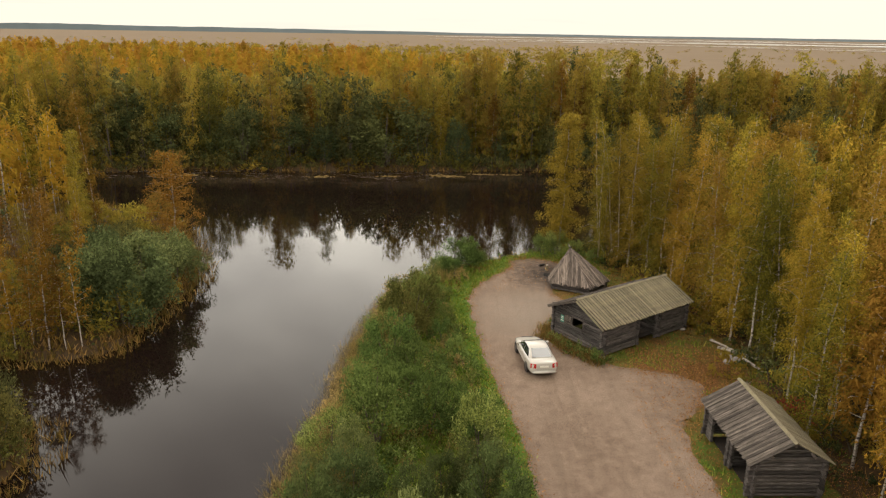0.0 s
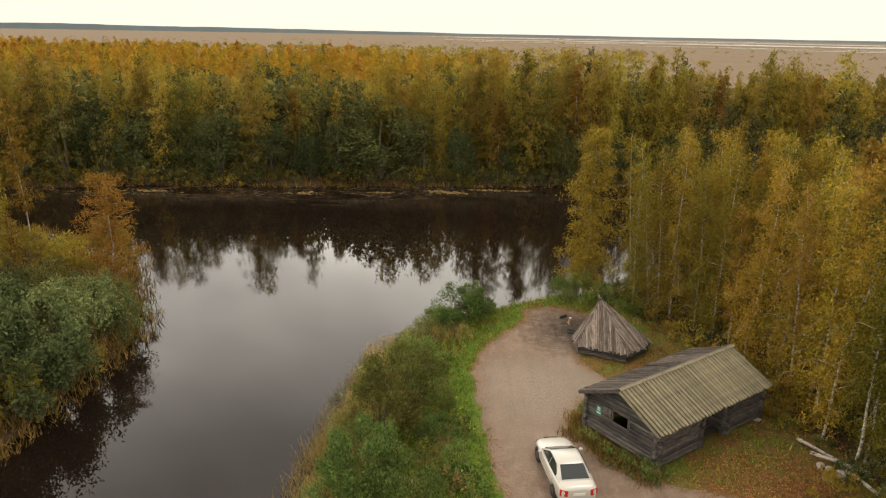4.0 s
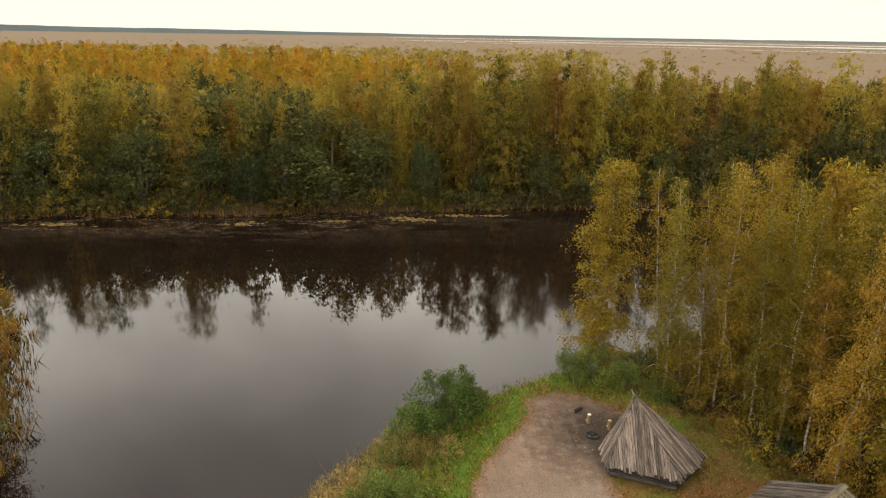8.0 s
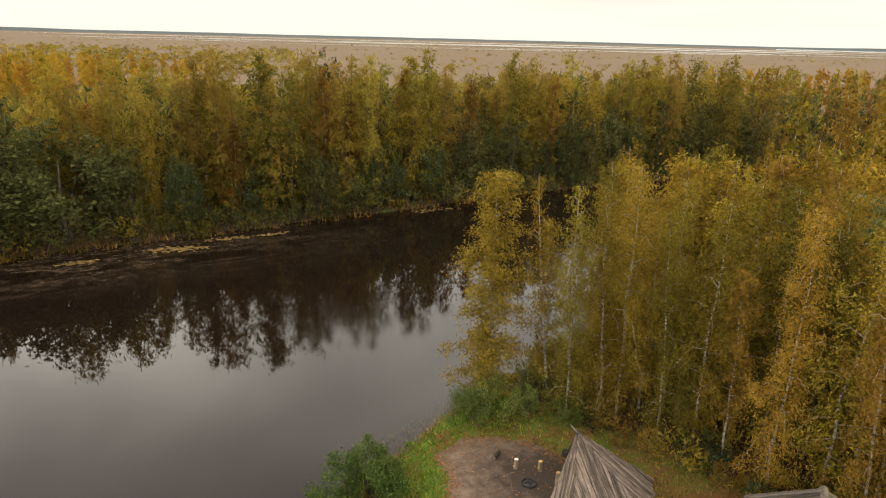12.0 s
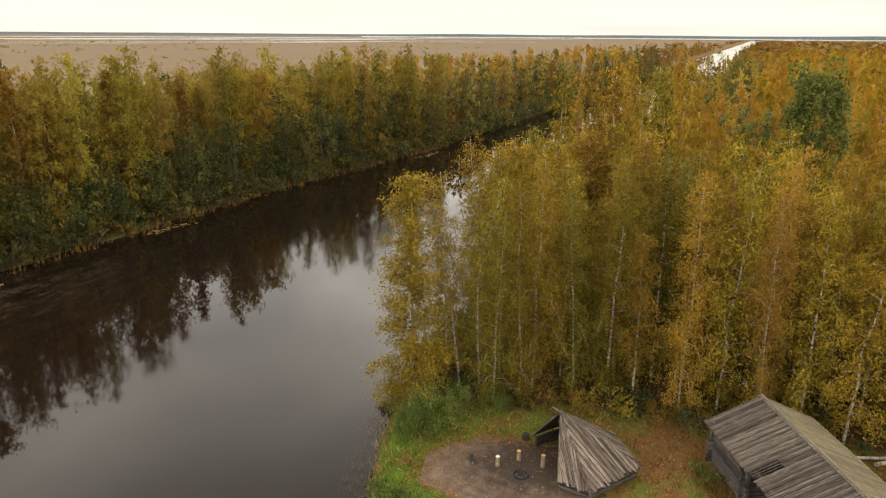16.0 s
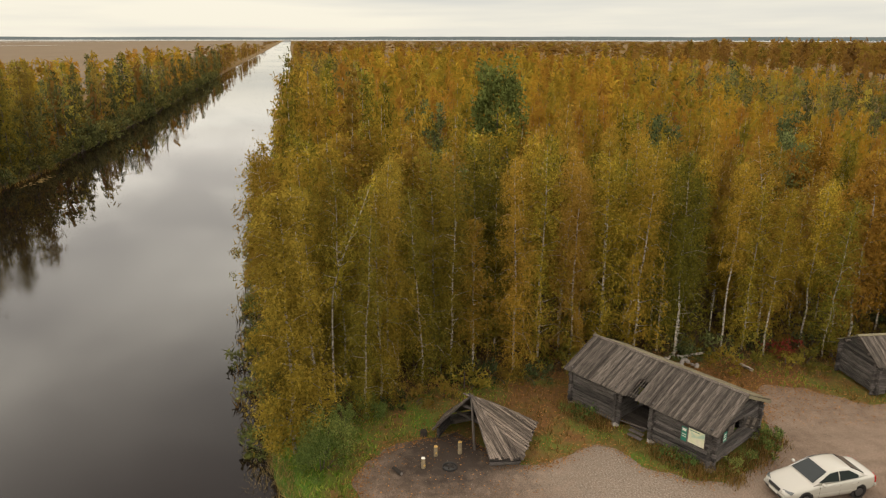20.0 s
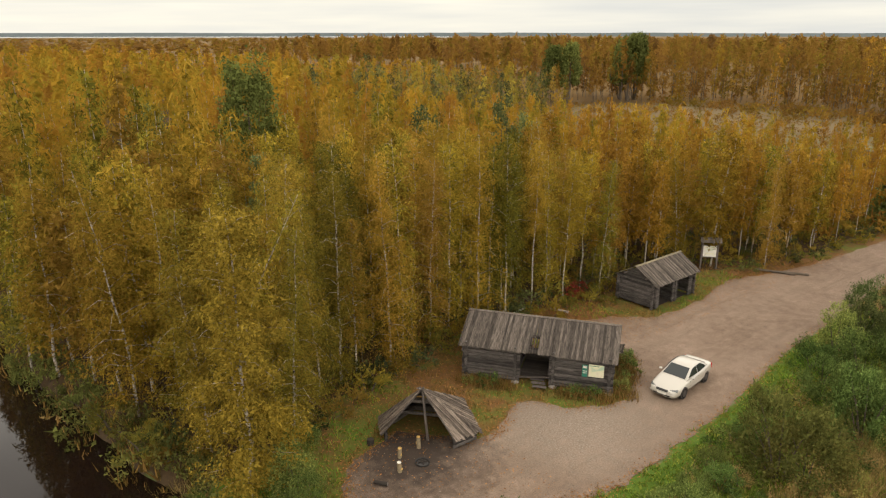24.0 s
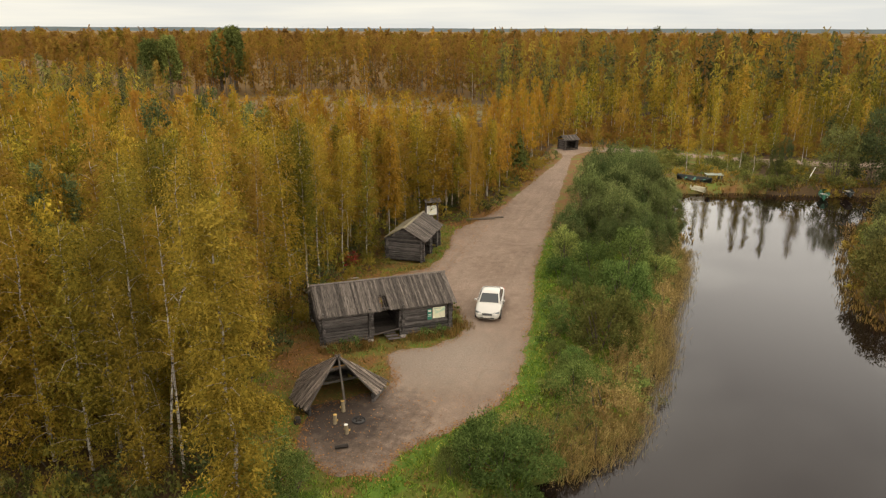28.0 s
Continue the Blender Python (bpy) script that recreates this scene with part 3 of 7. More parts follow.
def birch(seed, h=13.0, w=1.7, leaves=2400, size=0.2, base=0.2, limbs=46, sides=6, lean=0.03, droop=0.7, twigs=7, line=None, full=0.75, wisp=0.5, fuzz=0.055):
    """A birch: a thin trunk, rising limbs and leaves in hanging sprays along drooping twigs."""
    rng = np.random.default_rng(seed)
    p = Plant()
    k = np.linspace(0, 1, 9)
    if line is None:
        bend = rng.normal(size=2) * lean * h
        wob = rng.normal(size=(9, 2)) * 0.004 * h
        wob[0] = 0
        spine = np.stack([bend[0] * k ** 1.6 + wob[:, 0], bend[1] * k ** 1.6 + wob[:, 1], h * k], 1)
    else:
        way = np.array(line, float)
        spine = np.stack([np.interp(h * k, way[:, 2], way[:, 0]), np.interp(h * k, way[:, 2], way[:, 1]), h * k], 1)
    spine[0, 2] = -0.25
    if leaves < 200:
        p.wood(*tube(spine[[0, 5]], [0.006 * h, 0.003 * h], 3))
    else:
        p.wood(*tube(spine if sides > 3 else spine[::2], (0.0054 * h * (1 - 0.9 * k) + 0.006)[:: 1 if sides > 3 else 2], sides))
    f = base + (0.985 - base) * (np.arange(limbs) + rng.random(limbs)) / limbs
    q = (f - base) / (1 - base)
    length = w * (1.07 - q) ** full * (0.5 + 0.5 * np.minimum(1, q * 4)) * rng.uniform(0.55, 1.2, limbs) + 0.12
    az = np.arange(limbs) * 2.4 + rng.normal(size=limbs) * 0.5
    rise = rng.uniform(0.5, 1.0, limbs) + 0.7 * q ** 2
    sag = droop * rng.uniform(0.4, 1.2, limbs)
    foot = np.stack([np.interp(f, k, spine[:, i]) for i in range(3)], 1)
    heading = np.stack([np.cos(az), np.sin(az), 0 * az], 1)

    def along(i, s):
        lift = length[i] * (rise[i] * s - sag[i] * s ** 2)
        return foot[i] + (length[i] * s)[:, None] * heading[i] + np.stack([0 * s, 0 * s, lift], 1)

    if sides > 3:
        for i in range(0, limbs, 2):
            pts = along(np.full(3, i), np.array([0, 0.5, 1.0]))
            p.wood(*tube(pts, [0.0028 * h * (1 - 0.7 * q[i]), 0.012, 0.005], 3))
    # hanging sprays
    n_t = limbs * twigs
    ti = np.repeat(np.arange(limbs), twigs)
    ts = rng.beta(1.7, 1.1, n_t)
    spray = along(ti, ts) + rng.normal(size=(n_t, 3)) * np.array([0.1, 0.1, 0.09]) * w
    hang = droop * rng.uniform(0.15, 1.0, n_t) * (0.4 + 0.6 * (1 - q[ti])) * 1.1
    weight = (length[ti] + 0.5) * rng.uniform(0.3, 1.5, n_t)
    which = rng.choice(n_t, leaves, p=weight / weight.sum())
    u = rng.random(leaves)
    c = spray[which] + rng.normal(size=(leaves, 3)) * np.array([fuzz, fuzz, fuzz]) * (w + 0.5)
    c[:, 2] -= u * hang[which]
    c[:, 2] = np.maximum(c[:, 2], 0.3)
    core = np.stack([np.interp(c[:, 2] / h, k, spine[:, i]) for i in range(3)], 1)
    out = c - core
    out[:, 2] = 0
    out /= np.linalg.norm(out, axis=1, keepdims=True) + 1e-6
    # a dense shaded heart, hanging sprays, and single leaves turned to the sky
    kind, inner = rng.random(leaves), 0.08 if leaves > 3000 else 0.13
    heart, hung = kind < inner, (kind >= inner) & (kind < inner + wisp)
    c[heart] = core[heart] + 0.5 * (c[heart] - core[heart])
    single = ~heart & ~hung
    p.leaves(*cards(rng, c[heart], size * 1.5, out[heart], 0.2))
    way = rng.normal(size=(int(hung.sum()), 3)) * 0.6 + 0.45 * out[hung]
    way[:, 2] -= 1.0
    p.leaves(*wisps(rng, c[hung], size, way))
    p.leaves(*cards(rng, c[single], size * 0.85, out[single], 0.9))
    return p


def bush(seed, h=3.0, w=2.0, leaves=1500, size=0.17, clumps=40, stems=6, low=0.12, tight=0.15, leaders=0.25, shoots=0.55):
    rng = np.random.default_rng(seed)
    p = Plant()
    az, up = rng.uniform(0, 2 * math.pi, clumps), rng.uniform(low, 1, clumps) ** 0.8
    r = w * np.sqrt(np.clip(1.05 - (up - 0.35) ** 2 / 0.5, 0.05, 1)) * rng.uniform(0.35, 1.0, clumps) ** 0.5
    c = np.stack([r * np.cos(az), r * np.sin(az), h * up * rng.uniform(0.86, 1.1, clumps)], 1)
    lead = rng.random(clumps) < leaders
    c[lead, 2] *= rng.uniform(1.0, 1.22, int(lead.sum()))
    for s in range(stems):
        e = c[rng.integers(clumps)]
        p.wood(*tube([(0.1 * e[0], 0.1 * e[1], -0.2), (0.5 * e[0], 0.5 * e[1], 0.55 * e[2]), e], [0.03 + 0.008 * h, 0.025, 0.008], 4))
    which = rng.integers(0, clumps, leaves)
    spread_by = tight * w * rng.uniform(0.6, 1.3, clumps)[which][:, None]
    g = c[which] + np.clip(rng.normal(size=(leaves, 3)), -1.7, 1.7) * spread_by * np.array([1, 1, min(1.25, 0.67 * h / w)])
    g[:, 2] = np.maximum(g[:, 2], 0.05)
    out = g - np.array([0, 0, 0.35 * h])
    out /= np.linalg.norm(out, axis=1, keepdims=True) + 1e-6
    shoot = rng.random(leaves) < shoots
    way = rng.normal(size=(int(shoot.sum()), 3)) * 0.45 + 0.6 * out[shoot]
    way[:, 2] += 0.7
    p.leaves(*wisps(rng, g[shoot], size, way, 2.0, 0.46))
    p.leaves(*cards(rng, g[~shoot], size, out[~shoot], 0.3))
    return p


def conifer(seed, h=16.0, w=2.0, leaves=900, size=0.5):
    rng = np.random.default_rng(seed)
    p = Plant()
    p.wood(*tube([(0, 0, -0.2), (0, 0, h * 0.5), (0, 0, h)], [0.16, 0.09, 0.02], 5))
    q = rng.random(leaves) ** 1.5
    az = rng.uniform(0, 2 * math.pi, leaves)
    r = w * (1 - q) * np.sqrt(rng.random(leaves)) * (0.8 + 0.3 * np.sin(az * 5 + q * 40))
    c = np.stack([r * np.cos(az), r * np.sin(az), h * (0.08 + 0.92 * q) - 0.3 * r], 1)
    p.leaves(*cards(rng, c, size, None, 0.8))
    return p


def round_tree(seed, h=10.0, w=3.2, leaves=2600, size=0.26, clumps=60, trunk=0.16, low=0.15):
    p = bush(seed, h, w, leaves, size, clumps, 7, low, 0.15, 0.0, 0.2)
    p.wood(*tube([(0, 0, -0.3), (0.1, 0, h * 0.35), (0.0, 0.1, h * 0.8)], [trunk, trunk * 0.7, 0.03], 6))
    return p


def plant_thing(name, plant, bark, leaf, label, category, group, m, crown="crown"):
    root = new(name)
    tagged(root, label, category, group)
    root.matrix_basis = m
    link_mesh("trunk" if crown == "crown" else "woody_stem", plant.wood_v, plant.wood_f, bark, root, smooth=True)
    link_mesh(crown, plant.leaf_v, plant.leaf_f, leaf, root)
    return root


class Grove:
    """Sets copies of plant shapes as things of their own."""

    def __init__(self, name, plants, bark, leaf, label, category, group, crown="crown"):
        self.made, self.args, self.plants, self.crown = {}, (name, bark, leaf, label, category, group), plants, crown

    def set(self, k, x, y, scale=1.0, turn=0.0, z=None, wide=1.0, label=""):
        name, bark, leaf, lab, category, group = self.args
        z = float(ground_height(x, y)) if z is None else z
        m = pose(x, y, z, 0, 0, turn) @ Matrix.Diagonal((scale * wide, scale * wide, scale, 1))
        if k not in self.made:
            ob = plant_thing(name, self.plants[k], bark, leaf, lab, category, group, m, self.crown)
            self.made[k] = ob
        else:
            ob = copy_thing(self.made[k], Matrix.Identity(4))
            ob.matrix_basis = m
        if label:
            ob["label"] = label
        return ob


def stuff(name, plants, places, bark, leaf, label, category, seed=0):
    """Many plants joined into one mesh. places: x, y, z, turn, scale, wide, shape, tint."""
    lv, lf, wv, wf, tint, n_l, n_w = [], [], [], [], [], 0, 0
    for x, y, z, turn, sc, wide, k, hue in places:
        p = plants[int(k)]
        ca, sa = math.cos(turn), math.sin(turn)
        r = np.array([[ca * sc * wide, -sa * sc * wide, 0], [sa * sc * wide, ca * sc * wide, 0], [0, 0, sc]])
        v = p.leaf_v @ r.T + (x, y, z)
        lv.append(v)
        lf.append(p.leaf_f + n_l)
        n_l += len(v)
        tint.append(np.full(len(v), hue))
        if len(p.wood_v):
            v = p.wood_v @ r.T + (x, y, z)
            wv.append(v)
            wf.append(p.wood_f + n_w)
            n_w += len(v)
    leafs = np.vstack(lf)
    V = np.vstack(lv + wv)
    woody = np.vstack(wf) + n_l if wf else np.zeros((0, 4), int)
    idx = np.concatenate([np.zeros(len(leafs), np.int32), np.ones(len(woody), np.int32)])
    ob = link_mesh(name, V, (leafs, woody) if len(woody) else leafs, [leaf, bark], index=idx)
    t = np.zeros(len(V))
    t[:n_l] = np.concatenate(tint)
    add_field(ob.data, "tint", t)
    return tagged(ob, label, category, kind="stuff")


def scatter(rng, x0, x1, y0, y1, gap):
    xs, ys = np.arange(x0, x1, gap), np.arange(y0, y1, gap)
    X, Y = np.meshgrid(xs, ys)
    X = X + rng.uniform(-0.42, 0.42, X.shape) * gap + (np.arange(len(ys)) % 2)[:, None] * gap * 0.5
    Y = Y + rng.uniform(-0.42, 0.42, X.shape) * gap
    return X.ravel(), Y.ravel()


rng = np.random.default_rng(11)
BIRCH_SHAPES = ((1, 13, 2.15, 1.0, 0.1, 1.0), (2, 12.5, 1.85, 0.85, 0.16, 0.9), (3, 13.5, 2.3, 1.05, 0.1, 1.1), (4, 12, 1.65, 0.75, 0.22, 0.8), (5, 13, 2.2, 1.1, 0.05, 1.2), (6, 11, 1.85, 0.8, 0.08, 0.9))
EDGE_BIRCH = [birch(s, h, w, int(8800 * n), 0.11, b, 60, 5, 0.03, d, 9, None, 0.75, 0.25) for s, h, w, n, b, d in BIRCH_SHAPES]
FINE_BIRCH = [birch(s + 400, h, w, int(14500 * n), 0.085, b, 66, 6, 0.025, d + 0.1, 12, None, 0.75, 0.25) for s, h, w, n, b, d in BIRCH_SHAPES]
# taller bare stems behind the cabin
FINE_BIRCH[3] = birch(404, 13.5, 1.7, 9000, 0.09, 0.46, 52, 6, 0.03, 0.9, 10, None, 0.75, 0.25)
FINE_BIRCH[1] = birch(402, 13, 1.8, 11000, 0.09, 0.34, 58, 6, 0.03, 0.9, 10, None, 0.75, 0.25)
# a stem leaning to the south, a straight one beside it, and the broad open birch at the tip
EDGE_BIRCH += [birch(311, 12.9, 1.3, 2200, 0.09, 0.5, 34, 6, 0, 0.8, line=((0, 0, 0), (-0.4, -0.3, 3.6), (-0.7, -0.7, 7.3), (-0.7, -1.8, 9.7), (-0.9, -3.3, 12.7), (-0.9, -3.4, 13))),
               birch(312, 13.2, 1.4, 3200, 0.09, 0.42, 36, 6, 0, 0.8, line=((0, 0, 0), (0.1, -0.7, 6), (0.2, -1.3, 12.7), (0.2, -1.3, 13.5))),
               birch(313, 12.8, 1.6, 21000, 0.1, 0.06, 70, 6, 0.006, 0.75, 12, None, 0.45, 0.35, 0.075)]
# bare-stemmed shapes for the row behind the cabin
EDGE_BIRCH += [birch(340 + k, 13.2, w, 6500, 0.105, b, 46, 5, 0.03, 0.8, 9, None, 0.75, 0.25) for k, (w, b) in enumerate(((1.7, 0.42), (1.5, 0.5), (1.9, 0.36)))]
NEAR_BIRCH = [birch(s + 200, h, w, int(3600 * n), 0.175, b + 0.1, 50, 5, 0.03, d, 8, None, 0.85) for s, h, w, n, b, d in BIRCH_SHAPES]
MID_FINE = [birch(15 + k, 13, w, 1500, 0.21, b, 40, 3, 0.03, 0.9, 6, None, 0.9) for k, (w, b) in enumerate(((1.9, 0.22), (1.6, 0.3), (2.1, 0.2), (1.7, 0.26), (2.0, 0.22)))]
MID_BIRCH = [birch(20 + k, 13, w, 350, 0.39, b, 30, 3, 0.03, 0.9, 5, None, 0.95, 0.62) for k, (w, b) in enumerate(((1.9, 0.25), (1.5, 0.32), (2.1, 0.22), (1.7, 0.3), (2.0, 0.28)))]
BANK_TREE = [birch(30 + k, 13, w, 1500, 0.235, b, 44, 3, 0.02, 0.9, 7, None, 0.6) for k, (w, b) in enumerate(((2.4, 0.06), (2.0, 0.08), (2.6, 0.04), (2.1, 0.08), (2.5, 0.06)))]
BACK_TREE = [birch(36 + k, 13, w, 480, 0.37, b, 28, 3, 0.02, 0.9, 5, None, 0.75, 0.6) for k, (w, b) in enumerate(((2.2, 0.3), (1.8, 0.3), (2.4, 0.3), (1.9, 0.3), (2.3, 0.3)))]
CANAL_TREE = [birch(60 + k, 13, 2.2, 230, 0.5, 0.06, 24, 3, 0.02, 0.8, 4, None, 0.8, 0.6) for k in range(4)]
FAR_TREE = [birch(40 + k, 13, 2.0, 108, 0.63, 0.4, 20, 3, 0.02, 0.8, 3, None, 0.95, 0.65) for k in range(5)]
WALL_TREE = [birch(55 + k, 13, 2.0, 190, 0.46, b, 24, 3, 0.02, 0.8, 3, None, 0.7, 0.65) for k, b in enumerate((0.08, 0.34, 0.12, 0.05))]
FARTHER_TREE = [birch(45 + k, 13, 2.4, 78, 0.95, 0.45, 18, 3, 0.02, 0.7, 3, None, 0.9, 0.35) for k in range(4)]
TINY_TREE = [birch(50 + k, 13, 2.8, 26, 1.8, 0.3, 12, 3, 0.01, 0.5, 3, None, 0.8, 0.25) for k in range(4)]

edge_birch = Grove("birch_tree", EDGE_BIRCH, WHITEBARK, BIRCH, "slender white-stemmed birch in yellow leaf at the wood's edge", "tree", "birches of the wood behind the cabins")
front_birch = Grove("birch_tree", FINE_BIRCH, WHITEBARK, BIRCH, "drooping white-stemmed birch in yellow-green leaf beside the yard", "tree", "birches of the wood behind the cabins")
wood_birch = Grove("birch_tree", NEAR_BIRCH, WHITEBARK, BIRCH, "tall slender birch with thinning yellow autumn leaves", "tree", "birches of the wood behind the cabins")

front_gold = Grove("birch_tree", FINE_BIRCH, WHITEBARK, GOLD, "drooping birch in golden-green leaf near the fire place", "tree", "birches of the wood behind the cabins")
edge_gold = Grove("birch_tree", EDGE_BIRCH, WHITEBARK, GOLD, "slender birch in golden-green leaf at the wood's edge", "tree", "birches of the wood behind the cabins")
amber_birch = Grove("birch_tree", NEAR_BIRCH, WHITEBARK, AMBER, "slender birch with thin amber autumn leaves", "tree", "birches of the wood behind the cabins")


def near_wood():
    x, y = scatter(rng, 11, 36, 2, 77, 2.35)
    k = woods(x, y)
    ok = (k == 1) & (from_lot(x, y) > 1.2) & (from_water(x, y) > 1.0) & (np.hypot(x - 44.6, y - 52.5) > 1.8)
    near = (x - np.interp(y, EAST_EDGE_Y, EAST_EDGE_X)) + 0.25 * np.maximum(0, 30 - y)
    order = np.argsort(np.where(ok, near, 1e6))
    n_ok = int(ok.sum())
    first, rest = order[:min(215, n_ok)], order[min(215, n_ok):n_ok]
    fixed = [(18.3, 55.3, 1.0, 4), (19.3, 44.7, 1.02, 1), (21.8, 46.9, 1.0, 3), (15.2, 66.0, 1.0, 6), (14.0, 66.6, 0.97, 7), (13.4, 64.2, 0.86, 4), (15.0, 63.4, 0.95, 4), (20.2, 41.2, 0.9, 3), (19.2, 38.8, 0.85, 1), (18.6, 35.2, 0.95, 5), (20.3, 45.5, 0.95, 0), (22.3, 48.7, 1.0, 3), (13.6, 19.2, 0.85, 5), (19.2, 51.6, 0.95, 4), (18.8, 62.4, 1.0, 0), (15.9, 63.0, 1.02, 2), (16.6, 65.4, 1.0, 2), (17.6, 59.2, 0.98, 0), (17.0, 61.0, 0.9, 4)]
    for fx, fy, sc, shape in fixed:
        (edge_birch if shape > 5 else front_gold if fy > 58 else front_birch).set(shape, fx, fy, sc, rng.uniform(0, 360))
    for i in first:
        if min(math.hypot(x[i] - f[0], y[i] - f[1]) for f in fixed) < 1.3:
            continue
        small = 0.62 + 0.38 * step(y[i], -6, 40)
        (amber_birch if y[i] < 34 and rng.random() < 0.6 else edge_gold if y[i] > 56 and near[i] < 6 and rng.random() < 0.5 else edge_birch if near[i] < (8.0 if y[i] > 54 else 3.6) else wood_birch).set(int(rng.integers(6)) if y[i] < 60 and not (near[i] < 3.6 and 34 < y[i] < 57) else (2, 9, 11, 0, 10)[int(rng.integers(5))] if y[i] < 60 else (4, 2, 5, 0)[int(rng.integers(4))], float(x[i]), float(y[i]), float(rng.uniform(0.78, 1.05) * small), float(rng.uniform(0, 360)), wide=float(rng.uniform(0.95, 1.3) * (1.0 if y[i] < 60 else 1.15)))
    return [(x[i], y[i]) for i in rest]


left_over = near_wood()


def mid_wood():
    places = []
    x, y = scatter(rng, 11, 84, -62, 88, 3.4)
    k = woods(x, y)
    inner = (x < 36) & (y > 2) & (y < 77)
    ok = (k == 1) & ~inner & (from_lot(x, y) > 1.0) & (from_water(x, y) > 1.8) & (np.hypot(x - 44.6, y - 52.5) > 1.8)
    pts = list(zip(x[ok], y[ok])) + left_over
    x, y = scatter(rng, -72, -40, -34, 100, 3.8)
    ok = (woods(x, y) == 3) & (from_water(x, y) > 1.5)
    pts += list(zip(x[ok], y[ok]))
    x, y = scatter(rng, -62, 11, -70, -34, 4.8)
    ok = (woods(x, y) == 1) & (from_lot(x, y) > 1.5)
    front = list(zip(x[ok], y[ok]))
    fine = []
    for px, py in pts:
        sc = rng.uniform(0.6, 1.12) * (0.72 + 0.28 * float(step(py, -15, 40))) * (1.24 if px > 26 and from_water(px, py) < 14 else 0.66 if px > 24 and py < -10 else 1.0)
        (fine if (0 < px < 47 and py > 34) or (px < 84 and py > 60 and from_water(px, py) < 8) else places).append((px, py, -0.1, rng.uniform(0, 6.28), sc, rng.uniform(0.95, 1.25), rng.integers(5), rng.random() * 0.9 + 0.05))
    low = [(px, py, -0.1, rng.uniform(0, 6.28), rng.uniform(0.5, 0.8) * (1.0 if py > -52 else 1.25), rng.uniform(1.0, 1.35), rng.integers(5), rng.random()) for px, py in front]
    stuff("south_birch_row", BACK_TREE, low, WHITEBARK, BIRCH, "young yellow-green birches beyond the track", "forest")
    stuff("near_birch_wood", MID_FINE, fine, WHITEBARK, BIRCH, "close-grown birches in yellow and olive autumn leaf", "forest")
    return stuff("birch_wood", MID_BIRCH, places, WHITEBARK, WOODS, "dense birch wood in rusty and yellow autumn leaf", "forest")


NORTH_ALDER = [round_tree(140 + k, 9.5, 2.6, 900, 0.34, 46, 0.14, 0.05) for k in range(3)]
BACK_ALDER = [round_tree(145 + k, 9.5, 2.4, 250, 0.58, 30, 0.14, 0.2) for k in range(3)]


def north_wood():
    """Birches and rounder grey-green trees, finer along the water."""
    rows = {"north_bank_birches": (BANK_TREE, NORTHWOODS, []), "north_birch_wood": (BACK_TREE, NORTHWOODS, []), "north_bank_alders": (NORTH_ALDER, GREYGREEN, []), "north_alder_wood": (BACK_ALDER, GREYGREEN, [])}
    x, y = scatter(rng, -75, 100, 108, 152, 3.0)
    x2, y2 = scatter(rng, -70, 75, 108, 136, 3.1)
    inner = from_water(x2, y2) < 15
    x, y = np.concatenate([x, x2[inner]]), np.concatenate([y, y2[inner]])
    k = woods(x, y)
    w = from_water(x, y)
    ok = (k == 2) & (w > 1.4)
    for px, py, pw in zip(x[ok], y[ok], w[ok]):
        clump = noise.noise(Vector((px * 0.09, py * 0.09, 2.0))) + rng.uniform(-0.35, 0.35) + (0.0 if pw > 9 else 0.18)
        front = pw < 9
        if pw < 5 and any(abs(px - q) < 4.2 for q in (-10.4, -32.5, 0.8, -22.5)):
            continue
        tall = (1.26 if px > 3 and front else 1.16 if front else 1.02) * (0.88 if px < -5 and py > 120 else 1.0)
        if clump > 0.12:
            row = (px, py, -0.1, rng.uniform(0, 6.28), rng.uniform(0.75, 1.2) * (0.85 if front else 1.12), rng.uniform(0.8, 1.2), rng.integers(3), rng.random())
            rows["north_bank_alders" if front else "north_alder_wood"][2].append(row)
        else:
            row = (px, py, -0.1, rng.uniform(0, 6.28), rng.uniform(0.84, 1.08) * tall, rng.uniform(0.9, 1.3), rng.integers(5), rng.random())
            rows["north_bank_birches" if front else "north_birch_wood"][2].append(row)
    for name, (shapes, leaf, places) in rows.items():
        stuff(name, shapes, places, BARK, leaf, "grey-green broadleaf trees on the far river bank" if "alder" in name else "yellow and rusty birches on the far river bank", "forest")


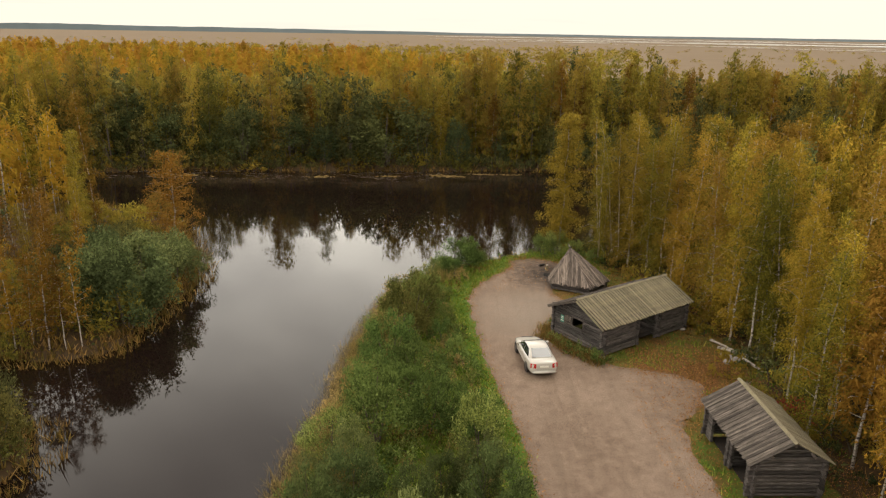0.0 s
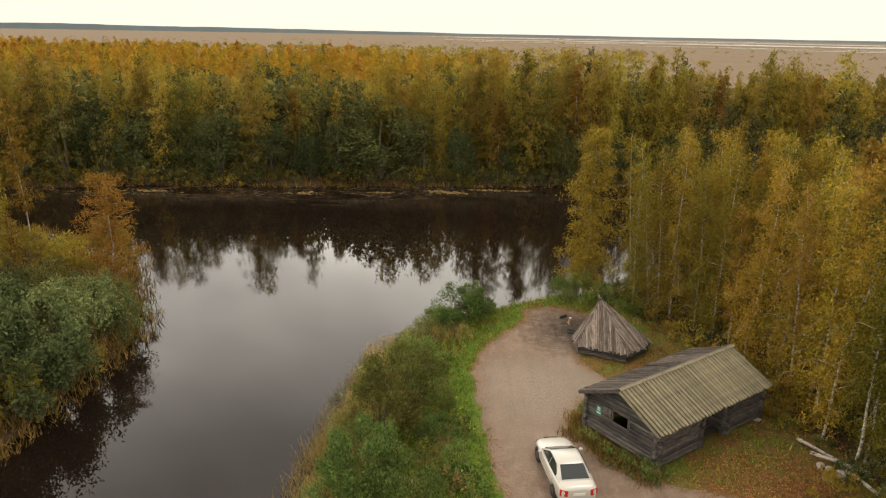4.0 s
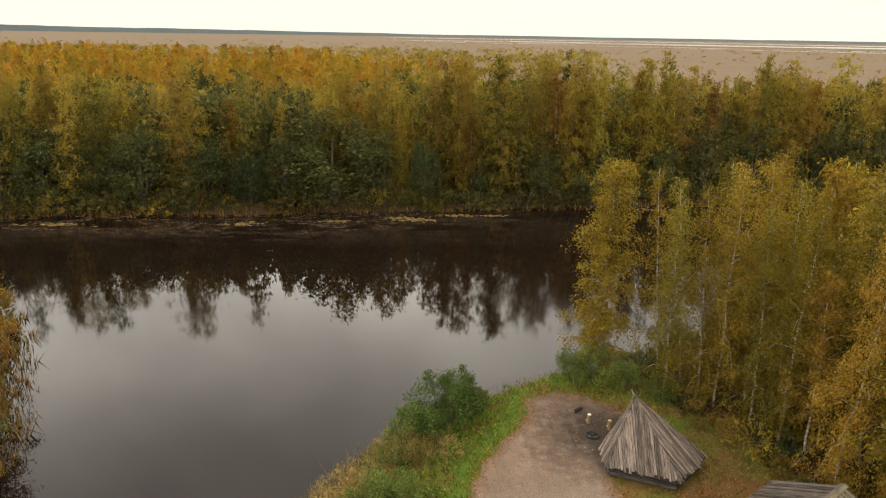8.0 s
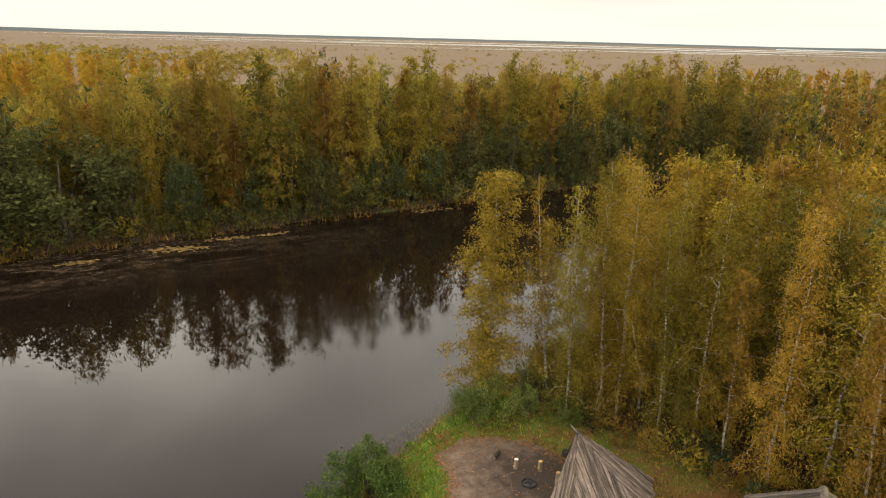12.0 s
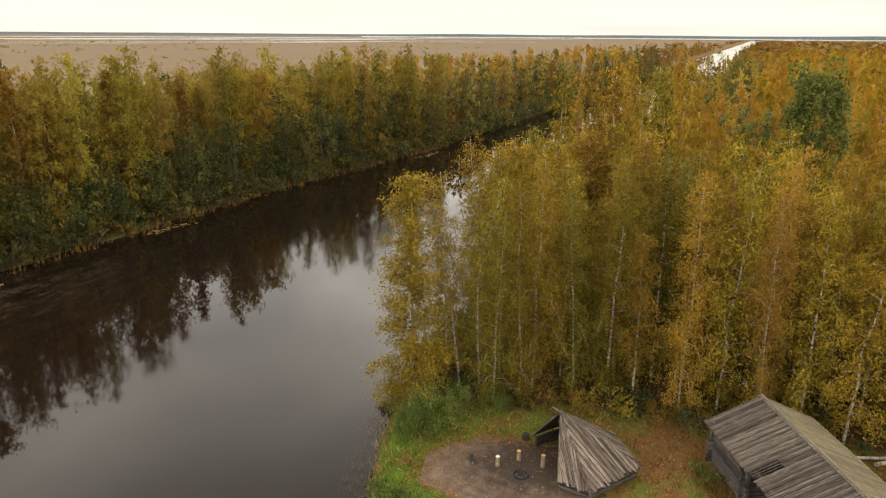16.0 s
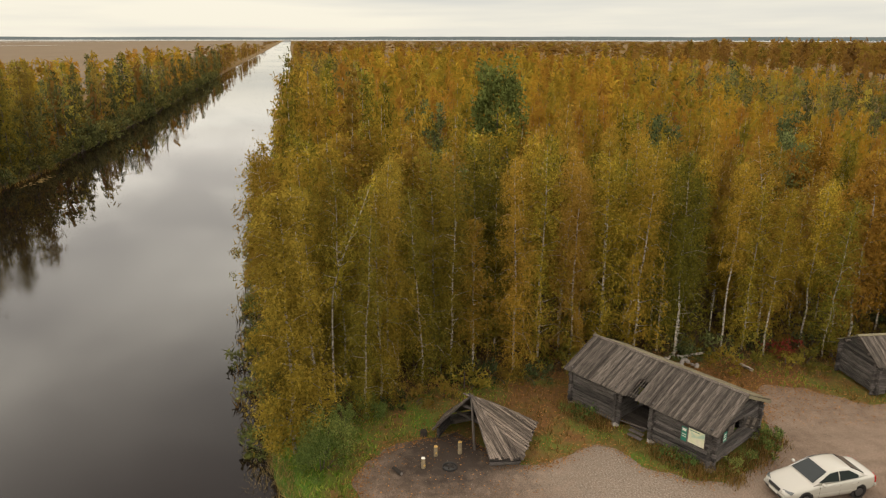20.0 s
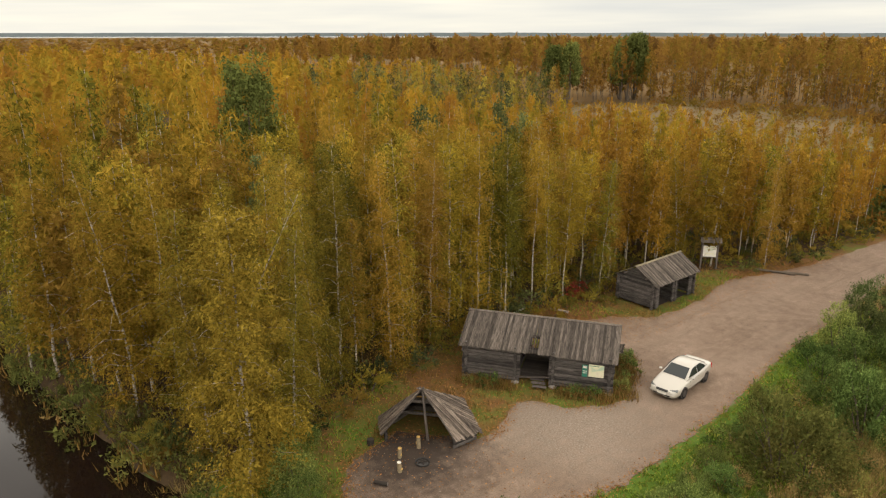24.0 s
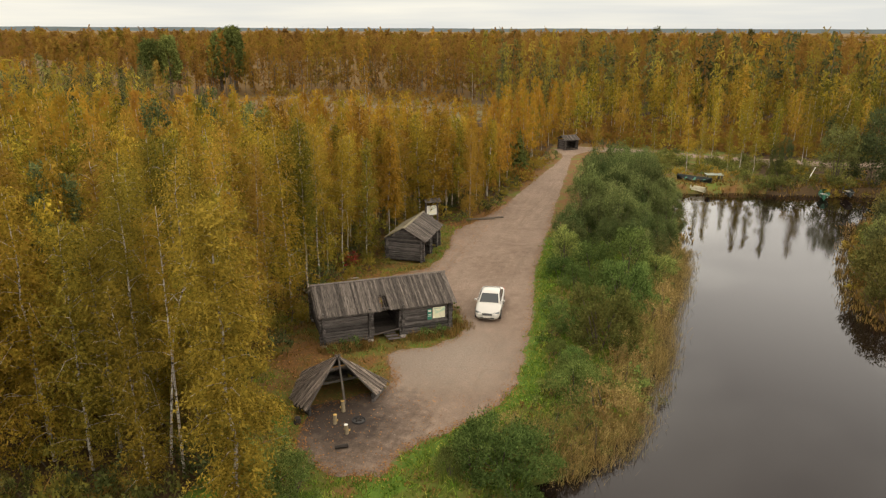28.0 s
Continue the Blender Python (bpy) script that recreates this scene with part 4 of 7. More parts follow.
def far_wood():
    for name, shapes, gap, r0, r1 in (("distant_wood", FAR_TREE, 5.0, 0, 215), ("farther_wood", FARTHER_TREE, 10.4, 215, 440)):
        places = []
        x, y = scatter(rng, -r1, r1, 50 - r1, 50 + r1, gap)
        d = np.hypot(x, y - 50)
        k = woods(x, y)
        done = ((x > 11) & (x < 84) & (y > -62) & (y < 88)) | ((x > -75) & (x < 100) & (y > 108) & (y < 152)) | ((x > -72) & (x < -40) & (y > -34) & (y < 100)) | ((x > -62) & (x < 11) & (y > -70) & (y < -34))
        ok = (k > 0) & ~done & (d >= r0) & (d < r1) & (from_water(x, y) > 1.5)
        w = from_water(x, y)
        shore, south, wall = [], [], []
        for px, py, pw, pd in zip(x[ok], y[ok], w[ok], d[ok]):
            tall = 1.35 if (py < -84 and px > -60) else (0.85 if (py < -10 and px > 0) else 1.05)
            row = (px, py, -0.1, rng.uniform(0, 6.28), rng.uniform(0.7, 1.1) * tall, rng.uniform(0.95, 1.35), rng.integers(4), rng.random())
            (wall if py < -100 and px > -60 and pd < 230 else shore if pw < 16 or (pd < 175 and py < 0) else south if py < -70 else places).append(row)
        if shore:
            stuff(name + "_green_edge", CANAL_TREE, shore[::2], BARK, GREYGREEN, "olive-green trees along the canal and wood edges", "forest")
            stuff(name + "_edge", CANAL_TREE, shore[1::2], BARK, WOODS if gap > 6 else NORTHWOODS, "autumn trees along the canal and wood edges", "forest")
        if wall:
            stuff(name + "_beyond_clearing", WALL_TREE, wall[::14], WHITEBARK, WOODS, "tall birches with pale stems beyond the clearing", "forest")
            stuff(name + "_behind_clearing", WALL_TREE, [r for k, r in enumerate(wall) if k % 14], BARK, BROWNWOODS, "tall dark-stemmed brown birches beyond the clearing", "forest")
        if south:
            stuff(name + "_south", shapes, south, BARK, BROWNWOODS, "thinning brown birch forest", "forest")
        stuff(name, shapes, places, BARK, WOODS, "wide autumn birch forest in orange and brown", "forest")


def horizon_wood():
    places = []
    for side in (1, -1):
        x = np.arange(96, 900, 3.4)
        x = x + rng.uniform(-1, 1, len(x))
        y = np.where(side > 0, 120 + (x - 125) * 0.1305, 82 + (x - 100) * 0.123) + side * rng.uniform(1.0, 7.0, len(x))
        ok = from_water(x, y) > 0.8
        for px, py in zip(x[ok], y[ok]):
            places.append((px, py, -0.5, rng.uniform(0, 6.28), rng.uniform(0.35, 0.95), rng.uniform(0.5, 0.8), rng.integers(4), rng.random()))
    row = []
    for px in np.arange(42, 420, 1.9):
        py = float(np.interp(px, [40, 57, 92, 125, 200, 378, 1200], [114.8, 116.0, 116.5, 120, 130, 154, 259])) + rng.uniform(1.0, 9.0)
        row.append((px, py, -0.4, rng.uniform(0, 6.28), rng.uniform(0.6, 0.95), rng.uniform(0.9, 1.2), rng.integers(4), rng.random()))
    stuff("canal_bank_trees", CANAL_TREE, row, BARK, GREYGREEN, "dull green trees crowding the canal's far bank", "forest")
    for px in np.arange(96, 480, 1.7):
        for side in (1, -1):
            py = (120 + (px - 125) * 0.1325 if side > 0 else 82 + (px - 100) * 0.118) + side * rng.uniform(-0.5, 4.5)
            if 0.2 < from_water(px, py) < 6:
                places.append((px, py, -0.8, rng.uniform(0, 6.28), rng.uniform(0.16, 0.34), rng.uniform(1.0, 1.5), rng.integers(4), rng.random()))
    for gap, r0, r1 in ((29.0, 420, 900), (55.0, 900, 2500)):
        x, y = scatter(rng, -r1, r1, 50 - r1, 50 + r1, gap)
        d = np.hypot(x, y - 50)
        ok = (woods(x, y) > 0) & (d >= r0) & (d < r1) & (from_water(x, y) > 4)
        for px, py in zip(x[ok], y[ok]):
            places.append((px, py, -0.5, rng.uniform(0, 6.28), rng.uniform(0.8, 1.05) * (1.0 if gap < 30 else 0.5), rng.uniform(1.4, 2.0) * gap / 18 * (1.0 if gap < 30 else 1.7), rng.integers(4), rng.random()))
    return stuff("horizon_wood", TINY_TREE, places, BARK, BROWNWOODS, "autumn forest running out to the horizon", "forest")


mid_wood()
north_wood()
BANK_FRONT = [birch(320 + k, 13, w, 2300, 0.23, b, 50, 5, 0.02, 0.9) for k, (w, b) in enumerate(((2.3, 0.08), (1.7, 0.12), (2.1, 0.05)))]
north_gold = Grove("birch_tree", BANK_FRONT, WHITEBARK, GOLD, "tall golden birch on the far river bank", "tree", "birches on the far bank")
north_rust = Grove("birch_tree", BANK_FRONT, WHITEBARK, RUST, "rust-coloured birch on the far river bank", "tree", "birches on the far bank")
for bx, by, bs, bk, bw in ((9.2, 115.0, 1.28, 0, 1.15), (-2.0, 115.2, 0.93, 1, 0.95), (3.6, 116.2, 1.1, 1, 1.1), (25.6, 116.3, 0.84, 2, 1.35), (31.4, 117.6, 1.06, 2, 1.1), (13.8, 116.2, 1.18, 2, 1.0), (-28.6, 114.0, 1.0, 0, 1.2), (-36.5, 116.5, 1.05, 2, 1.1), (-17.0, 115.8, 0.9, 1, 1.1), (46.0, 119.6, 1.1, 0, 1.1), (60.0, 119.8, 1.05, 2, 1.1)):
    north_gold.set(bk, bx, by, bs, bx * 31, wide=bw)
for bx, by, bs, bk, bw in ((6.2, 113.4, 0.84, 1, 1.2), (20.3, 116.4, 0.95, 1, 1.2), (17.2, 115.8, 1.22, 0, 0.95), (-22.5, 114.6, 0.88, 2, 1.1), (-7.0, 116.5, 0.95, 0, 1.0), (38.0, 118.6, 1.1, 1, 1.2), (52.5, 120.3, 1.12, 0, 1.0), (28.4, 118.0, 1.2, 0, 1.0)):
    north_rust.set(bk, bx, by, bs, bx * 31, wide=bw)
far_wood()
horizon_wood()

# ---- buildings and things in the yard ----
def box(bm, x0, x1, y0, y1, z0, z1, m=None):
    v = [bm.verts.new((x, y, z)) for x in (x0, x1) for y in (y0, y1) for z in (z0, z1)]
    for f in ((0, 1, 3, 2), (4, 6, 7, 5), (0, 4, 5, 1), (2, 3, 7, 6), (0, 2, 6, 4), (1, 5, 7, 3)):
        bm.faces.new([v[k] for k in f])
    if m is not None:
        bmesh.ops.transform(bm, matrix=m, verts=v)
    return v


def bevelled(bm, width=0.01):
    bmesh.ops.bevel(bm, geom=bm.edges[:], offset=width, segments=1, affect="EDGES")
    return bm


def rod(bm, a, b, r0, r1=None, sides=8):
    a, b = Vector(a), Vector(b)
    d = (b - a)
    m = Matrix.Translation(a) @ d.to_track_quat("Z", "Y").to_matrix().to_4x4()
    res = bmesh.ops.create_cone(bm, cap_ends=True, segments=sides, radius1=r0, radius2=r0 if r1 is None else r1, depth=d.length, matrix=m @ Matrix.Translation((0, 0, d.length / 2)))
    return res["verts"]


PIECES = {}


def piece_mesh(key, make, material):
    if key not in PIECES:
        bm = bmesh.new()
        make(bm)
        me = bpy.data.meshes.new(key[0])
        bm.to_mesh(me)
        bm.free()
        me.materials.append(material)
        PIECES[key] = me
    return PIECES[key]


def piece(name, me, parent, m):
    ob = new(name, me)
    ob.parent = parent
    ob.matrix_basis = m
    return ob


prng = random.Random(5)


def log_at(parent, a, b, r, material, name="log"):
    """One round log of the wall, between two points."""
    a, b = Vector(a), Vector(b)
    length = round((b - a).length, 2)

    def make(bm):
        n = max(2, int(length / 0.9))
        lr = random.Random(int(length * 100))
        rings = []
        for k in range(n + 1):
            rr = r * lr.uniform(0.94, 1.05)
            oy, oz = lr.uniform(-0.01, 0.01), lr.uniform(-0.008, 0.008)
            rings.append([bm.verts.new((length * k / n, oy + rr * 0.85 * math.cos(q), oz + rr * math.sin(q))) for q in [2 * math.pi * s / 7 for s in range(7)]])
        for p, q in zip(rings, rings[1:]):
            for s in range(7):
                bm.faces.new((p[s], p[(s + 1) % 7], q[(s + 1) % 7], q[s]))
        bm.faces.new(rings[0][::-1])
        bm.faces.new(rings[-1])
        bmesh.ops.recalc_face_normals(bm, faces=bm.faces[:])

    me = piece_mesh((name, length, r, material.name), make, material)
    m = Matrix.Translation(a) @ (b - a).to_track_quat("X", "Z").to_matrix().to_4x4()
    return piece(name, me, parent, m)


def log_wall(parent, a, b, z0, courses, r, over=0.22, holes=(), material=None, shift=0.0):
    """Courses of logs from a to b (plan points). holes: start, end, low, high along the wall."""
    a, b = Vector((*a, 0)), Vector((*b, 0))
    d = (b - a).normalized()
    length = (b - a).length
    for k in range(courses):
        z = z0 + shift + r + k * r * 1.82
        spans = [(-over - prng.uniform(0, 0.07), length + over + prng.uniform(0, 0.07))]
        for h0, h1, lo, hi in holes:
            if lo < z < hi:
                spans = [s for p, q in spans for s in ((p, min(q, h0)), (max(p, h1), q)) if s[1] - s[0] > 0.1]
        for p, q in spans:
            log_at(parent, a + d * p + Vector((0, 0, z)), a + d * q + Vector((0, 0, z)), r, material or LOGWOOD)


def slope_boards(parent, x0, x1, ridge, eave, half, pitch, material, side, skip=None, thick=0.026, cover=0.55, lap=0.9):
    """Roof boards that run from ridge to eave on one side (+1 or -1 in y)."""
    n = int((x1 - x0) / pitch)
    run = math.hypot(half, ridge - eave)
    tilt = math.atan2(ridge - eave, half)

    def make(bm, length, kind):
        br = random.Random(kind)
        box(bm, -pitch * cover, pitch * cover, 0, length, 0, thick)
        for v in bm.verts:
            v.co.x += br.uniform(-0.012, 0.012)
            v.co.z += br.uniform(-0.006, 0.006)
            if v.co.y > 0.1:
                v.co.y += br.uniform(-0.05, 0.05)

    for k in range(n):
        x = x0 + (k + 0.5) * pitch
        kind = prng.randrange(6)
        short = skip is not None and skip[0] < x < skip[1]
        length = run * (0.52 if short else 1.0)
        me = piece_mesh(("roof_board", kind, round(length, 2), pitch, material.name), lambda bm, q=kind, ln=length: make(bm, ln, q), material)
        lift = (k % 2) * thick * lap
        m = pose(x, 0, ridge + lift, 0, 0, 0 if side > 0 else 180) @ pose(0, 0, 0, -math.degrees(tilt), 0, prng.uniform(-0.35, 0.35))
        piece("roof_board", me, parent, m)


def log_cabin():
    c = thing("log_cabin", "old grey log cabin with open passage and plank roof", "cabin", at=(11.908, 48.533, 0), rz=35.99)
    R, Lx, Ly = 0.115, 4.15, 2.2
    # two log rooms with an open passage between them
    west = new("west_room")
    east = new("east_room")
    for r in (west, east):
        r.parent = c
    log_wall(west, (-Lx, -Ly), (-Lx, Ly), 0.08, 10, R, holes=[(1.75, 2.75, 1.28, 1.92)], shift=0.1)
    log_wall(west, (-1.0, -Ly), (-1.0, Ly), 0.08, 10, R, shift=0.1)
    log_wall(west, (-Lx, Ly), (-1.0, Ly), 0.08, 10, R)
    log_wall(west, (-Lx, -Ly), (-1.0, -Ly), 0.08, 10, R)
    log_wall(east, (Lx, -Ly), (Lx, Ly), 0.08, 10, R, shift=0.1)
    log_wall(east, (1.2, -Ly), (1.2, Ly), 0.08, 10, R, shift=0.1, holes=[(1.7, 2.6, 0.3, 1.8)])
    log_wall(east, (1.2, Ly), (Lx, Ly), 0.08, 10, R)
    log_wall(east, (1.2, -Ly), (Lx, -Ly), 0.08, 10, R)
    for x, room in ((-Lx, west), (Lx, east), (-1.0, west), (1.2, east)):
        for k in range(4):
            z = 2.4 + k * 0.205
            w = (3.35 - 0.12 - z) / 0.47
            log_at(room, (x, -w, z), (x, w, z), R, LOGWOOD)
    for y, z in ((0, 3.15), (1.2, 2.57), (-1.2, 2.57)):
        log_at(c, (-Lx - 0.3, y, z), (Lx + 0.3, y, z), 0.09, POSTWOOD, "purlin")
    # eave logs over the passage
    for y in (Ly, -Ly):
        log_at(c, (-1.3, y, 2.08), (1.5, y, 2.08), R, LOGWOOD, "lintel_log")
    slope_boards(c, -4.55, 4.55, 3.35, 2.1, 2.62, 0.135, ROOFGREY, 1, (-0.12, 0.42), cover=0.47)
    slope_boards(c, -4.55, 4.55, 3.35, 2.13, 2.64, 0.25, ROOFMOSS, -1, cover=0.33, thick=0.045, lap=0.0)
    for k in range(4):
        x = -0.08 + k * 0.15
        bm = bmesh.new()
        rod(bm, (x, 1.3, 2.7), (x, 2.55, 2.11), 0.028, 0.025, 6)
        part("roof_batten", bm, ROOFGREY, c)
    bm = bmesh.new()
    box(bm, -4.5, 4.5, 0.02, 2.85, -0.035, -0.012)
    bmesh.ops.transform(bm, matrix=pose(0, 0, 3.35, 0, 0, 180) @ pose(0, 0, 0, -24.8, 0, 0), verts=bm.verts[:])
    part("under_boards", bm, INSIDE, c)
    for x0, x1 in ((-4.5, -0.14), (0.44, 4.5)):
        bm = bmesh.new()
        box(bm, x0, x1, 0.02, 2.8, -0.035, -0.012)
        bmesh.ops.transform(bm, matrix=pose(0, 0, 3.35) @ pose(0, 0, 0, -25.5, 0, 0), verts=bm.verts[:])
        part("under_boards", bm, INSIDE, c)
    for s in (1, -1):
        bm = bmesh.new()
        box(bm, -4.6, 4.6, 0.0, 0.17, 0, 0.028)
        bevelled(bm, 0.006)
        bmesh.ops.transform(bm, matrix=pose(0, -0.02 * s, 3.41, 0, 0, 0 if s > 0 else 180) @ pose(0, 0, 0, -24, 0, 0), verts=bm.verts[:])
        part("ridge_board", bm, ROOFGREY if s > 0 else ROOFMOSS, c)
    for s in (1, -1):
        for e in (-4.58, 4.55):
            bm = bmesh.new()
            box(bm, e, e + 0.03, 0.05, 2.86, -0.14, 0.0)
            bmesh.ops.transform(bm, matrix=pose(0, 0, 3.33, 0, 0, 0 if s > 0 else 180) @ pose(0, 0, 0, -25.2, 0, 0), verts=bm.verts[:])
            part("barge_board", bm, ROOFGREY if s > 0 else ROOFMOSS, c)
    # passage floor and steps
    for k in range(9):
        bm = bmesh.new()
        box(bm, -0.85, 1.05, -2.0 + k * 0.44, -1.6 + k * 0.44, 0.3 + 0.004 * (k % 2), 0.35 + 0.004 * (k % 2))
        part("floor_plank", bm, INSIDE, c)
    for k in range(3):
        bm = bmesh.new()
        box(bm, -0.7 + 0.1 * k, 0.1 + 0.1 * k, 2.5 - 0.25 * k, 2.75 - 0.25 * k, 0.1 + 0.1 * k, 0.15 + 0.1 * k)
        part("step", bevelled(bm), POSTWOOD, c)
    bm = bmesh.new()
    rod(bm, (-0.9, 2.25, 0.62), (1.1, 2.22, 0.34), 0.045, 0.04)
    part("rail", bm, POSTWOOD, c)
    # gable window with its shutters
    bm = bmesh.new()
    for x0, x1, y0, y1 in ((-0.5, 0.5, 1.26, 1.32), (-0.5, 0.5, 1.9, 1.96), (-0.52, -0.46, 1.26, 1.96), (0.46, 0.52, 1.26, 1.96)):
        box(bm, -Lx - 0.13, -Lx - 0.08, x0, x1, y0, y1)
    part("window_frame", bm, POSTWOOD, c)
    for y0, turn, name in ((0.56, 0, "shutter"), (-0.58, 50, "shutter")):
        sh = new(name)
        sh.parent = c
        sh.matrix_basis = pose(-Lx - 0.15, y0, 1.3, 12 if turn else 0, 0, -turn)
        for k in range(4):
            bm = bmesh.new()
            s = 1 if y0 > 0 else -1
            a, b = sorted((s * k * 0.14, s * (k * 0.14 + 0.13)))
            box(bm, -0.02, 0.01, a, b, 0, 0.6)
            part("board", bm, ROOFGREY, sh)
        bm = bmesh.new()
        box(bm, -0.045, -0.021, *sorted((0, (1 if y0 > 0 else -1) * 0.55)), 0.12, 0.19)
        part("ledge", bm, ROOFGREY, sh)
    # corner stones
    for x, y in ((-Lx, Ly), (-Lx, -Ly), (Lx, Ly), (Lx, -Ly), (-1.0, Ly), (1.2, Ly)):
        bm = bmesh.new()
        bmesh.ops.create_icosphere(bm, subdivisions=2, radius=0.24, matrix=pose(x, y, 0.02) @ Matrix.Diagonal((1, 1.1, 0.6, 1)))
        part("foundation_stone", bm, STONE, c, smooth=True)
    return c


STONE = plain("pale_granite", (0.4, 0.36, 0.32), 0.9, vary=0.5, scale=9)
MAPBOARD, GREENBOARD, PALE = None, None, None


def map_material():
    n = Nodes("faded_map_panel")
    v, w = n.noise(2.6, 3, 0.5), n.noise(6.0, 4, 0.6)
    col = n.ramp(v, [(0.38, (0.42, 0.55, 0.42)), (0.48, (0.66, 0.66, 0.45)), (0.62, (0.72, 0.68, 0.52))])
    return n.done(n.mix(n.ramp(w, [(0.55, 0.0), (0.7, 0.5)]), col, (0.55, 0.5, 0.38)), 0.4)


MAPBOARD = map_material()
GREENBOARD = plain("faded_green_paint", (0.03, 0.2, 0.14), 0.5)
PALE = plain("off_white_paint", (0.72, 0.7, 0.62), 0.5, vary=0.12)


def cabin_signs():
    base = pose(11.908, 48.533, 0, 0, 0, 35.99)

    def sign(name, label, x, y, z, w, h, rz, mat, bars, barmat):
        t = new(name)
        t.matrix_basis = base @ pose(x, y, z, 0, 0, rz)
        tagged(t, label, "sign")
        bm = bmesh.new()
        box(bm, -w / 2, w / 2, 0, 0.03, -h / 2, h / 2)
        part("panel", bevelled(bm, 0.004), mat, t)
        for k in (-1, 1):
            bm = bmesh.new()
            box(bm, k * w / 2 - 0.02, k * w / 2 + 0.02, -0.004, 0.036, -h / 2 - 0.02, h / 2 + 0.02)
            part("edge_strip", bm, POSTWOOD, t)
        for bx, bz, bw, bh in bars:
            bm = bmesh.new()
            box(bm, bx - bw / 2, bx + bw / 2, 0.03, 0.036, bz - bh / 2, bz + bh / 2)
            part("print_bar", bm, barmat, t)

    sign("map_board", "pale weathered map board on the log wall", -3.42, 2.33, 1.42, 0.88, 0.76, 0, MAPBOARD, [(0.1, 0.3, 0.5, 0.03)], GREENBOARD)
    sign("notice_board", "small green notice board with white print on logs", -2.78, 2.33, 1.36, 0.34, 0.74, 0, GREENBOARD, [(0, 0.24, 0.2, 0.14), (0.0, 0.0, 0.22, 0.04), (0, -0.12, 0.22, 0.04)], PALE)
    sign("notice_board", "small green notice board on the log gable", -4.28, 1.35, 1.5, 0.36, 0.5, 90, GREENBOARD, [(0, -0.12, 0.26, 0.05), (0.02, 0.03, 0.2, 0.04), (0, 0.14, 0.16, 0.06)], PALE)


def log_shed():
    c = thing("log_shed", "small open-fronted grey log shed with plank roof", "shed", at=(15.065, 32.853, 0), rz=92.05)
    R, Lx, Yw, Ye = 0.105, 2.55, 1.5, -1.55
    walls = new("log_walls")
    walls.parent = c
    log_wall(walls, (Lx, Ye), (Lx, Yw), 0.05, 10, R, shift=0.09)
    log_wall(walls, (-Lx, Ye), (-Lx, Yw), 0.05, 10, R, shift=0.09)
    log_wall(walls, (-Lx, Ye), (Lx, Ye), 0.05, 10, R)
    log_wall(walls, (-Lx, Yw), (Lx, Yw), 0.05, 10, R, holes=[(0.55, 2.1, 0, 1.75), (2.75, 4.45, 0, 1.75)])
    for k in range(4):
        z = 2.1 + 0.19 * k
        w = (3.0 - z) / 0.58
        for x in (-Lx, Lx):
            log_at(walls, (x, -w, z), (x, w, z), R, LOGWOOD)
    log_wall(walls, (-0.12, 0.6), (-0.12, Yw), 0.05, 9, R, over=0.1)
    for y, z in ((0, 2.93), (0.95, 2.36), (-0.95, 2.36)):
        log_at(c, (-Lx - 0.35, y, z), (Lx + 0.35, y, z), 0.08, POSTWOOD, "purlin")
    slope_boards(c, -2.95, 2.95, 3.09, 1.93, 1.92, 0.15, ROOFGREY, 1, cover=0.48)
    slope_boards(c, -2.95, 2.95, 3.09, 2.02, 1.85, 0.24, ROOFMOSS, -1, cover=0.34, thick=0.045, lap=0.0)
    for s in (1, -1):
        bm = bmesh.new()
        box(bm, -3.0, 3.0, 0.0, 0.15, 0, 0.028)
        bmesh.ops.transform(bm, matrix=pose(0, -0.02 * s, 3.15, 0, 0, 0 if s > 0 else 180) @ pose(0, 0, 0, -30, 0, 0), verts=bm.verts[:])
        part("ridge_board", bm, ROOFMOSS, c)
    bm = bmesh.new()
    box(bm, -2.4, 2.4, -1.4, 1.3, 0.02, 0.06)
    part("earth_floor", bm, INSIDE, c)
    return c


